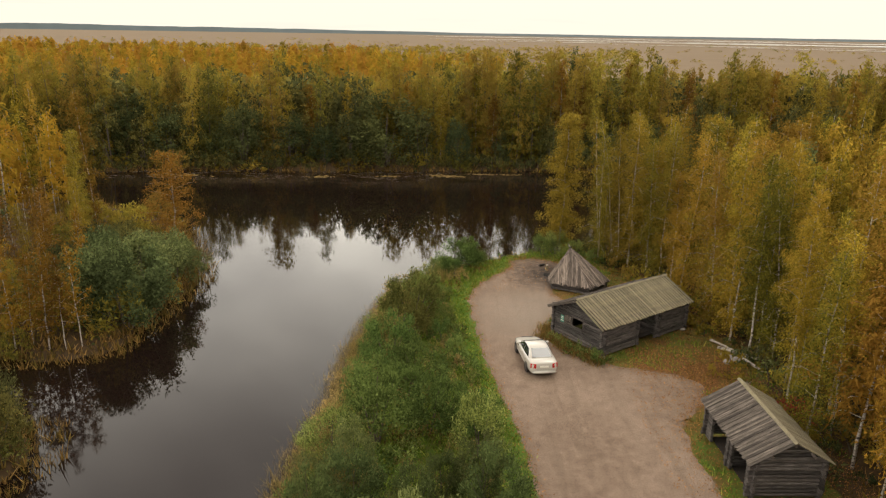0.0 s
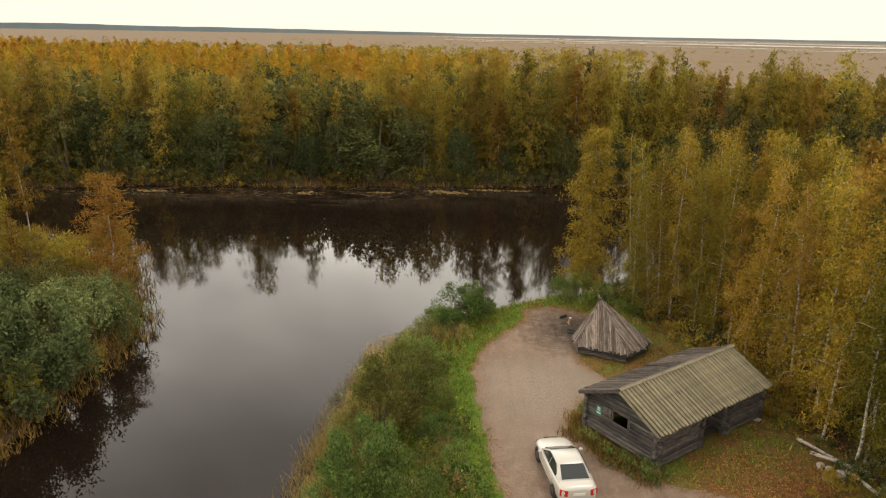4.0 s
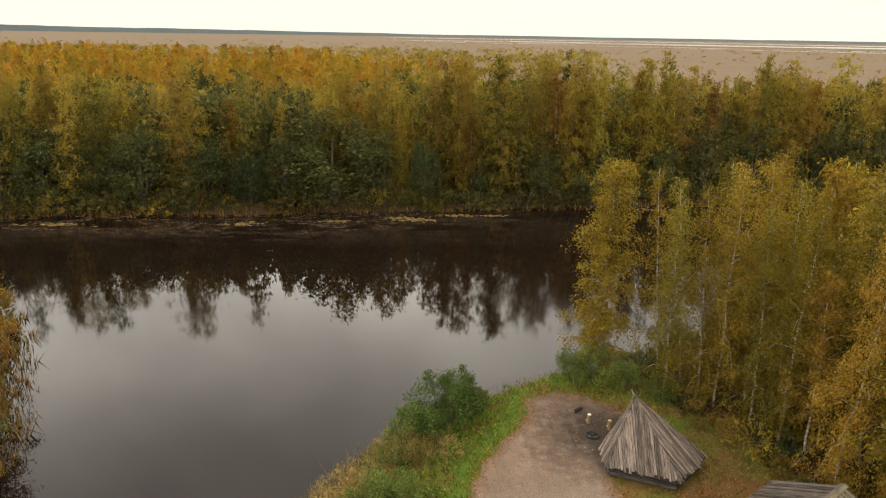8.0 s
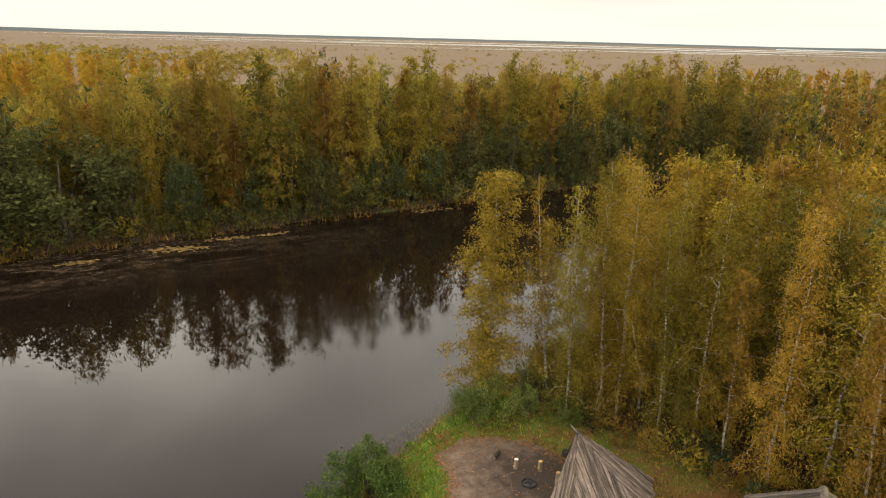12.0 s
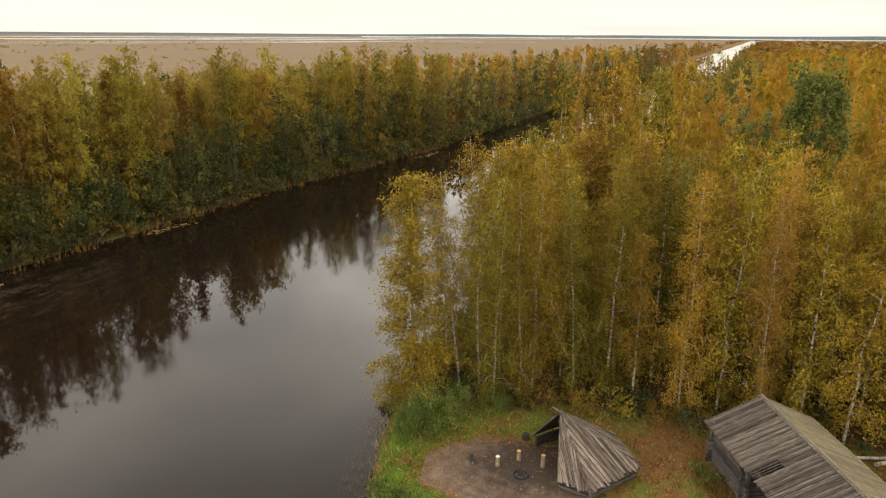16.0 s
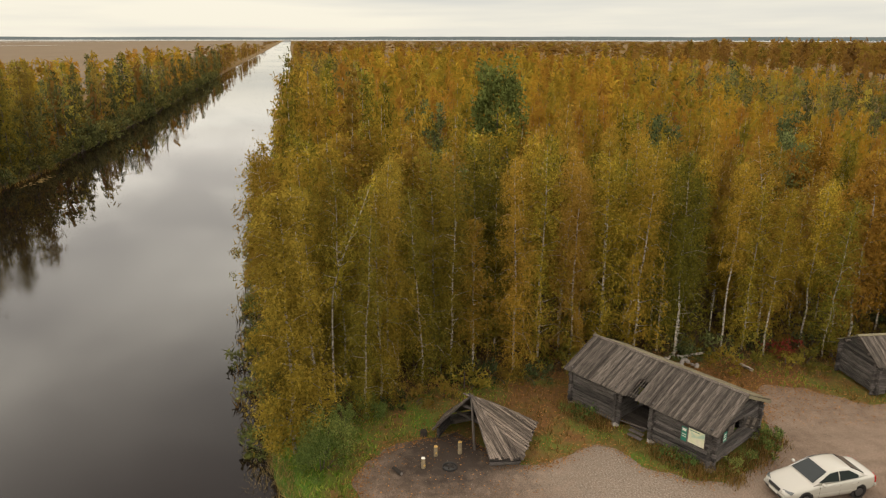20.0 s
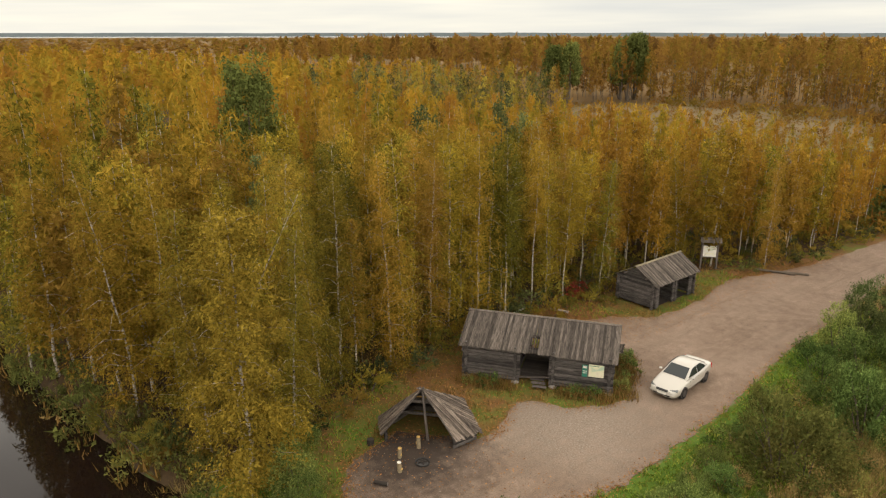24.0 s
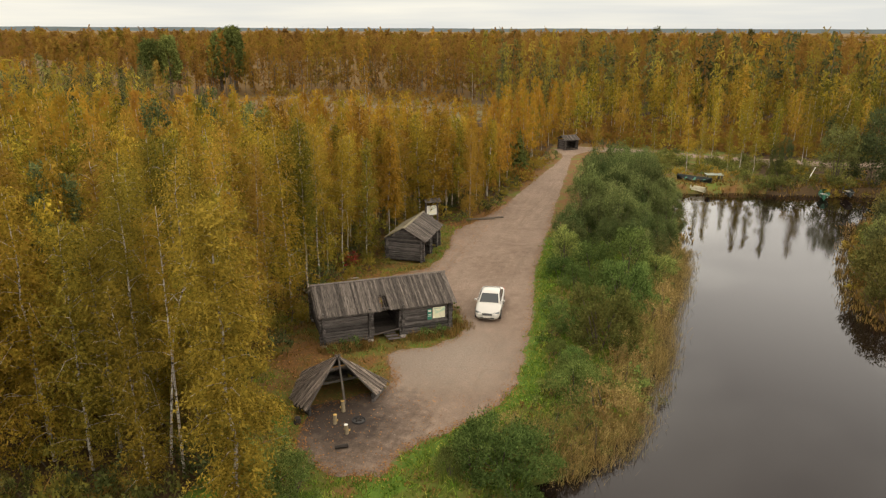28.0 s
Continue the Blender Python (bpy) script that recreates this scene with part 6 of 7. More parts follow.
# ---- bushes, reeds, grass, litter ----
WILLOW_BUSH = [bush(70 + k, h, w, n, 0.1, int(c * 0.7), 6, 0.1, 0.14, 0.1) for k, (h, w, n, c) in enumerate(((3.0, 1.7, 5600, 52), (2.6, 1.9, 5400, 50), (3.4, 1.6, 5600, 54)))]
LOW_BUSH = [bush(80 + k, 1.3, 0.95, 300, 0.15, 22, 2, 0.1) for k in range(4)]
SCRUB = [bush(85 + k, 1.3, 0.95, 190, 0.19, 20, 2, 0.1) for k in range(4)]
THICKET = [bush(95 + k, 3.0, 1.8, 950, 0.23, 46, 4) for k in range(3)]
TALL_WILLOW = [bush(90 + k, 5.2, 2.1, 6500, 0.125, 46, 8, 0.08, 0.13) for k in range(3)]
ALDER_TREE = [round_tree(100 + k, 9.4, 3.3, 5200, 0.26, 70, low=0.04) for k in range(3)]

willows = Grove("willow_bush", WILLOW_BUSH, BARK, WILLOW, "dense grey-green willow bush", "bush", "willow bushes on the bank", "foliage")
tall_willows = Grove("tall_willow_bush", TALL_WILLOW, BARK, TALLWILLOW, "tall green willow thicket beside the track", "bush", "willow thicket between track and inlet", "foliage")
alders = Grove("alder_tree", ALDER_TREE, BARK, ALDER, "broad dark green alder on the river bank", "tree", "alders on the river banks")

olive_willows = Grove("willow_bush", WILLOW_BUSH, BARK, OLIVE, "olive-green willow bush among reeds", "bush", "willow bushes on the bank", "foliage")
island_greens = Grove("willow_bush", [bush(78 + k, 3.0, 1.7, 4200, 0.13, 24, 6, 0.1, 0.16, 0.3, 0.2) for k in range(3)], BARK, ISLEGREEN, "dense blue-green willow bush at the island's tip", "bush", "bushes on the island", "foliage")
island_bushes = Grove("willow_bush", [bush(75 + k, 3.0, 1.75, 2600, 0.15, 54) for k in range(3)], BARK, GREYGREEN, "dense dull green willow bush on the low island", "bush", "bushes on the island", "foliage")


def set_bushes():
    for x, y, s, k in ((0.6, 61.6, 0.82, 0), (-0.7, 60.9, 0.66, 1), (1.6, 62.5, 0.66, 2), (0.2, 60.4, 0.45, 1), (-0.2, 62.7, 0.55, 1), (2.6, 63.0, 0.36, 2), (8.7, 66.2, 0.66, 1), (9.9, 66.0, 0.72, 0), (11.6, 65.4, 0.45, 2), (13.2, 64.0, 0.45, 1),
                       (-1.9, 54.4, 0.72, 1), (-3.0, 53.4, 0.55, 0), (-1.2, 52.6, 0.45, 2), (-2.6, 47.8, 1.15, 2), (-3.3, 46.9, 0.95, 0), (-0.3, 49.6, 0.42, 1), (-0.4, 46.2, 0.5, 0), (-1.4, 50.6, 0.45, 1), (0.4, 44.0, 0.42, 2), (-3.6, 41.4, 1.05, 2), (-1.9, 40.2, 0.95, 0), (-4.7, 40.0, 0.7, 1),
                       (-2.4, 38.6, 0.8, 1), (0.2, 37.6, 0.62, 0), (-4.6, 37.0, 0.7, 2), (1.6, 35.6, 0.7, 1), (-1.0, 35.4, 1.05, 0), (-3.6, 34.0, 1.15, 2), (1.6, 32.8, 0.95, 2), (-5.6, 33.0, 0.8, 1)):
        (olive_willows if 46.5 < y < 48 else willows).set(k, x, y, s, rng.uniform(0, 360), wide=rng.uniform(0.95, 1.2) * (1.25 if y > 60 and x < 3 else 1.0))
    for y in np.arange(-3, 32, 2.5):
        for x in (-6.2, -3.6, -1.0, 1.4):
            px, py = x + rng.uniform(-0.9, 0.9), y + rng.uniform(-1, 1)
            if from_water(px, py) > 0.9 and from_lot(px, py) > 1.8 and not (py < 5 and px < -4.6):
                tall_willows.set(int(rng.integers(3)), float(px), float(py), float(rng.uniform(0.5, 1.05) * (0.86 if y > 24 else 1) * (0.75 if x < -5 else 1)), float(rng.uniform(0, 360)), wide=float(rng.uniform(0.9, 1.15)))
    # north bank, island and south shore
    for x, y, s, k, w in ((-32.5, 110.5, 0.85, 0, 1.25), (-10.4, 112.2, 1.05, 1, 1.7), (-13.6, 112.6, 0.8, 2, 1.2), (0.8, 113.2, 0.72, 2, 0.85), (-50, 111.5, 0.95, 1, 1.3), (-56, 112, 1.0, 0, 1.3), (-44, 111, 0.85, 2, 1.2), (-38, 111.5, 0.7, 1, 1.1), (15.4, 114.4, 0.6, 0, 1.1),
                          (-20, 111.2, 0.62, 2, 1.2), (-25.5, 111.4, 0.72, 0, 1.2), (7.5, 114, 0.5, 1, 1.2), (24, 115.5, 0.7, 2, 1.2), (31, 117, 0.65, 0, 1.2), (-62, 111, 1.0, 2, 1.3), (20, 115.2, 0.55, 1, 1.2), (41, 118, 0.6, 1, 1.3), (52, 119.3, 0.6, 2, 1.3), (66, 120, 0.65, 0, 1.2), (78, 121, 0.6, 1, 1.3), (93, 121.5, 0.65, 2, 1.2),
                          (-41, 60, 0.8, 1, 1.0), (-43, 54, 0.7, 2, 1.1), (-37.5, -35.0, 0.78, 0, 0.9), (-33.4, -43, 0.62, 1, 0.9), (-42, -38, 0.7, 2, 1.0), (-23.0, -23.6, 0.42, 1, 0.7), (-27.6, -12.6, 0.74, 0, 1.0), (-31.5, -12.0, 0.7, 2, 1.1), (-20.6, -15.5, 0.46, 1, 0.6), (-20.6, 79, 0.0, 1, 1)):
        if s:
            alders.set(k, x, y, s, rng.uniform(0, 360), wide=w)
    for x, y, s, k in ((-23.0, 48.7, 1.3, 0), (-22.9, 51.4, 1.2, 2), (-24.9, 49.6, 1.35, 1), (-23.6, 53.5, 1.2, 0), (-22.6, 56.4, 1.05, 1), (-25.4, 51.6, 1.1, 2), (-23.2, 50.2, 0.8, 1), (-26.8, 54.6, 1.2, 0), (-22.3, 59.0, 0.75, 2), (-24.6, 60.4, 0.8, 1), (-26.6, 58.6, 0.9, 0), (-28.6, 59.8, 0.95, 2), (-26.6, 62.6, 0.6, 1), (-29.2, 62.8, 0.8, 0), (-31.0, 60.6, 1.0, 1), (-24.4, 63.0, 0.5, 2), (-30.6, 65.6, 0.7, 2), (-29.4, 50.2, 1.0, 1), (-32, 48.4, 1.1, 0), (-30.5, 54, 1.0, 2), (-36, 50, 1.2, 1),
                       (-22.4, 33.0, 0.8, 1), (-24.2, 35.4, 0.85, 0), (-23.4, 29, 0.95, 2), (-25.0, 23.0, 1.0, 0), (-27.2, 31.5, 1.1, 1), (-27.5, 15, 1.1, 2), (-29, 8, 1.0, 1), (-33, 2, 1.1, 0), (-28.6, 26, 1.1, 2), (-30.6, 37.0, 0.9, 1)):
        (island_greens if y > 45 and x > -27 else island_bushes).set(k, x, y, s * (1.18 if y > 45 else 1.2), rng.uniform(0, 360), wide=rng.uniform(0.85, 1.1))


set_bushes()

bank_birches = Grove("birch_tree", EDGE_BIRCH, WHITEBARK, GOLD, "golden-leaved birch at the water's edge", "tree", "birches along the river")
for bx, by, bs, bk, bw in ((10.5, 67.6, 1.02, 8, 1.36), (-36.4, 68.9, 0.82, 8, 0.85), (-33.0, 62.5, 0.62, 3, 1.0), (-31.6, 46.8, 0.5, 1, 1.3), (-34.4, 46.5, 0.55, 5, 1.3), (-30.0, 47.8, 0.4, 3, 1.3),
                           (-36.2, 53.0, 0.55, 1, 1.1), (-33.5, 55.5, 0.6, 5, 1.1), (-27.2, -31.5, 0.9, 1, 1.0), (-18.0, -31.6, 0.85, 3, 1.0), (-31.5, -33, 1.05, 2, 1.1), (-14.5, -16.0, 0.55, 3, 0.8), (-10.6, -13.5, 0.6, 1, 0.8), (3.0, -6.5, 0.62, 1, 0.9), (-4.5, -14, 0.6, 5, 1.0)):
    bank_birches.set(bk, bx, by, bs, rng.uniform(0, 360), wide=bw)

landing_birch = Grove("birch_tree", [birch(360 + k, 11, 1.3, 2600, 0.13, 0.3, 40, 5, 0.05, 0.7, 8) for k in range(2)], WHITEBARK, BIRCH, "thin-crowned young birch on the boat landing", "tree", "birches along the river")
for k, (bx, by, bs) in enumerate(((-8.9, -12.6, 0.85), (-16.4, -18.4, 0.95), (-20.1, -17.2, 0.95), (-12.6, -21.0, 0.9), (-24.5, -19.5, 1.0), (-17.8, -15.2, 0.8))):
    landing_birch.set(k % 2, bx, by, bs, 70 * k)
rusty = Grove("birch_tree", [EDGE_BIRCH[8], birch(330, 9, 1.4, 1700, 0.15, 0.15, 40, 5, 0.03, 0.6), birch(331, 8, 1.2, 1100, 0.15, 0.25, 34, 5, 0.04, 0.6)], WHITEBARK, RUST, "rust-coloured birch at the island's shore", "tree", "birches along the river")
island_amber = Grove("birch_tree", [birch(332, 12.6, 2.5, 9000, 0.13, 0.12, 60, 6, 0.01, 0.6, 9, None, 0.55)], WHITEBARK, AMBER, "broad amber birch standing alone at the island's tip", "tree", "birches along the river")
island_amber.set(0, -26.2, 66.6, 0.7, 40, wide=1.6)
for bx, by, bs, bk in ((-24.5, 45.4, 0.85, 2), (-25.3, 44.9, 0.8, 2), (-26.3, 44.7, 0.9, 1), (-27.4, 44.9, 0.8, 2), (-28.6, 44.8, 0.85, 1), (-30.2, 44.6, 0.8, 2), (-29.6, 56.0, 0.78, 2), (-31.0, 53.6, 0.7, 1), (-28.0, 53.2, 0.62, 2), (-33.5, 51.0, 0.8, 1), (-33.0, 57.0, 0.85, 1), (-35.5, 55.4, 0.9, 2), (-28.6, 49.4, 0.6, 2), (-35.2, 60.4, 0.85, 1), (-38.4, 57.0, 0.95, 1), (-36.6, 48.6, 0.8, 2), (-32.6, 64.6, 0.7, 1), (-38.0, 63.8, 0.9, 2), (-39.6, 52.4, 0.9, 1)):
    rusty.set(bk, bx, by, bs, bx * 41, wide=1.15)

poplars = Grove("poplar_tree", [round_tree(120, 16.6, 2.6, 8000, 0.27, 100, 0.3, 0.48), round_tree(121, 16.0, 3.3, 3600, 0.6, 90, 0.3, 0.25)], BARK, POPLAR, "tall dark green poplar above the birch wood", "tree", "poplars in the wood")
poplars.set(0, 44.6, 52.5, 1.04, 0, 0.0, 1.0)
for px, py, ps in ((120, -97, 1.12), (123, -104, 1.15), (126, -101, 1.05), (128, -80, 1.0), (131, -76, 0.95)):
    poplars.set(1, px, py, ps, px * 7, 0.0)
spruces = Grove("spruce_tree", [conifer(130, 17.0, 2.9, 3600, 0.5)], BARK, POPLAR, "dark green spruce standing above the wood", "tree", "spruces among the birches")
for px, py, ps in ((13.4, -4.2, 0.4), (14.0, -7.0, 0.44)):
    spruces.set(0, px, py, ps, px * 9, 0.0, 1.7)

aspens = Grove("aspen_tree", [round_tree(125, 16.4, 1.8, 2200, 0.34, 60, 0.2, 0.3)], BARK, ALDER, "tall blue-green aspen standing above the far wood", "tree", "aspens in the far wood")
for px, py, ps in ((20.9, 126.4, 1.0), (-31, 131, 0.92), (34.5, 125, 0.94)):
    aspens.set(0, px, py, ps, px * 9, 0.0)
pale_aspens = Grove("aspen_tree", [round_tree(126, 12.6, 1.7, 4200, 0.2, 50, 0.16, 0.35)], BARK, ISLEGREEN, "blue-green aspen among the yellow birches", "tree", "aspens in the birch wood")
for px, py, ps in ((53.0, 59.6, 1.0), (55.6, 57.8, 0.95), (34.6, 40.5, 1.02), (31.0, 31.5, 0.95), (39.5, 27.0, 1.0), (27.5, 58.5, 0.9)):
    pale_aspens.set(0, px, py, ps, px * 9, 0.0)


# undergrowth at the edge of the wood
def undergrowth():
    places, greens = [], []
    x, y = scatter(rng, 9, 34, -18, 76, 1.45)
    e = np.interp(y, EAST_EDGE_Y, EAST_EDGE_X)
    house = (np.abs((x - 11.9) * 0.809 + (y - 48.5) * 0.588) < 4.9) & (np.abs(-(x - 11.9) * 0.588 + (y - 48.5) * 0.809) < 2.9)
    shed = (np.abs(x - 15.1) < 2.3) & (np.abs(y - 32.9) < 3.4)
    tipi = np.hypot(x - 10.5, y - 58) < 3.3
    board = np.hypot(x - 16.5, y - 23.3) < 2.2
    ok = (x > e - 2.0) & (x < e + 8) & (from_lot(x, y) > 0.9) & (from_water(x, y) > 0.4) & ~house & ~shed & ~tipi & ~board
    for px, py, pe in zip(x[ok], y[ok], e[ok]):
        if rng.random() < 0.72:
            target = greens if rng.random() < 0.35 else places
            target.append((px, py, -0.1, rng.uniform(0, 6.28), rng.uniform(0.35, 1.15), rng.uniform(0.9, 1.5), rng.integers(4), rng.random()))
    saplings = []
    for py in np.arange(22, 66, 0.8):
        pe = float(np.interp(py, EAST_EDGE_Y, EAST_EDGE_X))
        px, qy = pe + rng.uniform(0.2, 5.5), py + rng.uniform(-0.5, 0.5)
        if from_lot(px, qy) > 1.2 and rng.random() < 0.8:
            saplings.append((px, qy, -0.1, rng.uniform(0, 6.28), rng.uniform(0.14, 0.36), rng.uniform(0.9, 1.3), rng.integers(5), rng.random()))
    stuff("birch_saplings", MID_BIRCH, saplings, BARK, NORTHWOODS, "brown-leaved birch saplings at the wood's foot", "undergrowth")
    stuff("green_undergrowth", LOW_BUSH, greens, BARK, ALDER, "low green saplings along the wood's edge", "undergrowth")
    stuff("brown_undergrowth", LOW_BUSH, places, BARK, NORTHWOODS, "rusty low scrub under the birches", "undergrowth")
    # scrub along the banks and behind
    places = []
    for x0, x1, y0, y1, gap, hi in ((-75, 100, 106, 124, 2.3, 1.9), (-60, -20, -10, 82, 2.2, 1.0), (-45, 12, -34, -9, 2.4, 1.2), (-62, 34, -47, -31, 2.3, 1.6), (45, 110, 68, 92, 2.2, 1.5)):
        x, y = scatter(rng, x0, x1, y0, y1, gap)
        w = from_water(x, y)
        ok = (w > 0.3) & ((w < 9) | (y < -30)) & (from_lot(x, y) > 1.5) & ~((y < 66) & (x > 0))
        for px, py in zip(x[ok], y[ok]):
            if rng.random() < 0.52:
                places.append((px, py, float(ground_height(px, py)) - 0.1, rng.uniform(0, 6.28), rng.uniform(0.4, 1.0) * hi, rng.uniform(1.0, 1.5), rng.integers(4), rng.random()))
    stuff("bank_scrub", SCRUB, places, BARK, NORTHWOODS, "mixed scrub along the river banks", "undergrowth")
    close = []
    for px in np.arange(11.5, 48, 0.75):
        py = float(np.interp(px, [9, 15, 22, 30, 50], [69.5, 70.8, 72.3, 74.0, 76.5])) - rng.uniform(0.3, 2.6)
        close.append((px, py, float(ground_height(px, py)) - 0.1, rng.uniform(0, 6.28), rng.uniform(0.5, 1.3), rng.uniform(0.9, 1.3), rng.integers(4), rng.random()))
    landing = [(px, py, float(ground_height(px, py)) - 0.08, rng.uniform(0, 6.28), rng.uniform(0.35, 1.3), rng.uniform(0.9, 1.4), rng.integers(4), rng.random()) for px, py in zip(rng.uniform(-30, -4, 170), rng.uniform(-26, -6, 170)) if from_water(px, py) > 0.8 and from_lot(px, py) > 0.8 and math.hypot(px + 10.5, py + 9.5) > 5]
    stuff("landing_scrub", LOW_BUSH, landing, BARK, OLIVE, "olive weeds and low scrub on the boat landing", "undergrowth")
    stuff("canal_bank_bushes", LOW_BUSH, close, BARK, OLIVE, "olive bushes hanging over the near canal bank", "undergrowth")
    fringe = []
    for px in np.concatenate([np.arange(-75, 130, 0.95), np.arange(130, 360, 1.7)]):
        py = float(np.interp(px, [-75, -60, -45, -36, -22, -9.6, 7.5, 27.5, 40, 57, 92, 125, 210, 378], [103, 103.5, 107, 108, 108.4, 110, 111.4, 113.2, 114.8, 116.0, 116.5, 120, 131.3, 154])) + rng.uniform(0.5, 2.2)
        if -24 < px < -3 and rng.random() < 0.7:
            continue
        fringe.append((px, py, -0.75, rng.uniform(0, 6.28), rng.uniform(0.7, 1.9) * (1.0 if px < 110 else 1.7), rng.uniform(0.9, 1.3), rng.integers(4), rng.random()))
    stuff("bank_fringe", SCRUB, fringe, BARK, GREYGREEN, "leafy scrub hanging over the far bank", "undergrowth")
    sprigs = []
    for _ in range(150):
        px, py = rng.uniform(-7.5, 2.5), rng.uniform(26, 61)
        if from_water(px, py) > 0.4 and from_lot(px, py) > 1.0:
            sprigs.append((px, py, float(ground_height(px, py)) - 0.05, rng.uniform(0, 6.28), rng.uniform(0.3, 0.85), rng.uniform(0.9, 1.4), rng.integers(4), rng.random()))
    for u0, v0 in ((-5.0, -1.8), (-5.1, 0.2), (-4.9, 1.4), (-5.3, -0.8), (-3.4, 3.0), (-2.4, 2.9), (2.6, 3.0), (3.8, 3.1), (-4.2, -2.9), (-4.8, -2.6)):
        sprigs.append((11.908 + u0 * 0.809 - v0 * 0.588, 48.533 + u0 * 0.588 + v0 * 0.809, -0.05, rng.uniform(0, 6.28), rng.uniform(0.35, 0.7), 1.1, rng.integers(4), rng.random()))
    tufts = [bush(88 + k, 0.55, 0.34, 46, 0.085, 12, 0, 0.1) for k in range(4)]
    lush, withered = [], []
    x, y = scatter(rng, -7.5, 6, 22, 68, 0.55)
    w, l = from_water(x, y), from_lot(x, y)
    for px, py, pw, pl in zip(x, y, w, l):
        if pw > 0.9 and pl > 0.15 and px < np.interp(py, [22, 58, 68], [5, 5, 10]) and rng.random() < 0.75:
            dry = noise.noise(Vector((px * 0.5, py * 0.5, 7.0))) + 0.12 * (3.5 - pw) + rng.uniform(-0.3, 0.3) - (0.35 if pl < 1.2 else 0)
            (withered if dry > 0.02 else lush).append((px, py, float(ground_height(px, py)) - 0.03, rng.uniform(0, 6.28), rng.uniform(0.35, 1.25) * (0.55 if pl < 0.8 else 1), rng.uniform(0.8, 1.4), rng.integers(4), rng.random()))
    shrubs = [bush(180 + k, 1.7, 0.7, 380, 0.075, 20, 3, 0.1, 0.17) for k in range(4)]
    tan, olive = [], []
    x, y = scatter(rng, -10, 2, 20, 61, 0.95)
    w = from_water(x, y)
    for px, py, pw in zip(x, y, w):
        if 0.05 < pw < 3.3 + 0.9 * float(wavy(px, py)) and px < 0.5 and rng.random() < 0.8:
            patch = noise.noise(Vector((px * 0.35, py * 0.35, 3.0))) + rng.uniform(-0.25, 0.25) + 0.1 * (pw - 1.6)
            (olive if patch > 0.2 else tan).append((px, py, float(ground_height(px, py)) - 0.05, rng.uniform(0, 6.28), rng.uniform(0.55, 1.1) * (0.75 if pw < 0.8 else 1), rng.uniform(0.9, 1.4), rng.integers(4), rng.random()))
    for px, py in zip(rng.uniform(-4.5, 2.2, 260), rng.uniform(30, 60, 260)):
        if from_water(px, py) > 2.2 and from_lot(px, py) > 1.3 and noise.noise(Vector((px * 0.55, py * 0.4, 9.0))) > 0.0:
            tan.append((px, py, float(ground_height(px, py)) - 0.05, rng.uniform(0, 6.28), rng.uniform(0.3, 0.65), rng.uniform(1.0, 1.5), rng.integers(4), rng.random()))
    stuff("dry_shore_shrubs", shrubs, tan, BARK, REED, "tan withered meadow shrubs along the inlet", "shrub")
    stuff("olive_shore_shrubs", shrubs, olive, BARK, OLIVE, "olive low willow shrubs along the inlet", "shrub")
    stuff("lush_weeds", tufts, lush, BARK, GRASS, "lush broad-leaved weeds beside the yard", "weeds")
    stuff("withered_weeds", tufts, withered, BARK, DRYGRASS, "withered orange-brown weeds among the reeds", "weeds")
    stuff("weedy_sprigs", LOW_BUSH, sprigs, BARK, WILLOW, "weedy green sprigs among the reeds and by the cabin", "weeds")
    thicket, green_thicket = [], []
    x, y = scatter(rng, -41, -20, 8, 80, 2.8)
    w = from_water(x, y)
    for px, py, pw in zip(x, y, w):
        if 0.9 < pw < 14 and rng.random() < 0.85 and not (py > 57 and px > -32):
            (thicket if py > 44 else green_thicket).append((px, py, float(ground_height(px, py)) - 0.1, rng.uniform(0, 6.28), rng.uniform(0.35, 0.95), rng.uniform(1.0, 1.4), rng.integers(3), rng.random()))
    stuff("south_bank_thicket", THICKET, green_thicket, BARK, OLIVE, "olive-green thicket along the inlet's west bank", "thicket")
    stuff("island_thicket", THICKET, thicket, BARK, NORTHWOODS, "rusty mixed thicket on the low island", "thicket")
    brush = [bush(190 + k, 2.2, 2.0, 60, 0.6, 14, 0, 0.1, 0.25) for k in range(4)]
    low = []
    x, y = scatter(rng, 30, 122, -112, -34, 4.6)
    for px, py in zip(x, y):
        if woods(px, py) == 0 and from_lot(px, py) > 2:
            low.append((px, py, -0.2, rng.uniform(0, 6.28), rng.uniform(0.25, 0.7) * (2.0 if py < -92 else 1.0), rng.uniform(0.9, 1.5), rng.integers(4), rng.random()))
    x, y = scatter(rng, -70, 16, -66, -33, 2.9)
    for px, py in zip(x, y):
        if from_lot(px, py) > 1.2:
            low.append((px, py, -0.2, rng.uniform(0, 6.28), rng.uniform(0.4, 1.1), rng.uniform(0.9, 1.5), rng.integers(4), rng.random()))
    x, y = scatter(rng, 11, 36, -44, 8, 2.5)
    for px, py in zip(x, y):
        if px > float(np.interp(py, EAST_EDGE_Y, EAST_EDGE_X)) - 0.4 and from_lot(px, py) > 1.4:
            low.append((px, py, -0.2, rng.uniform(0, 6.28), rng.uniform(0.35, 0.9), rng.uniform(0.8, 1.3), rng.integers(4), rng.random()))
    stuff("clearing_brush", brush, low, BARK, BROWNWOODS, "rusty brushwood in the clearing and beyond the track", "undergrowth")
    red = [(18.7 + rng.normal() * 0.6, 37.6 + rng.normal() * 0.9, 0.0, rng.uniform(0, 6.28), rng.uniform(0.4, 0.75), 1.2, rng.integers(4), rng.random()) for _ in range(5)]
    stuff("red_shrubs", LOW_BUSH, red, BARK, REDLEAF, "small red-leaved shrubs beside the shed", "shrub")


undergrowth()


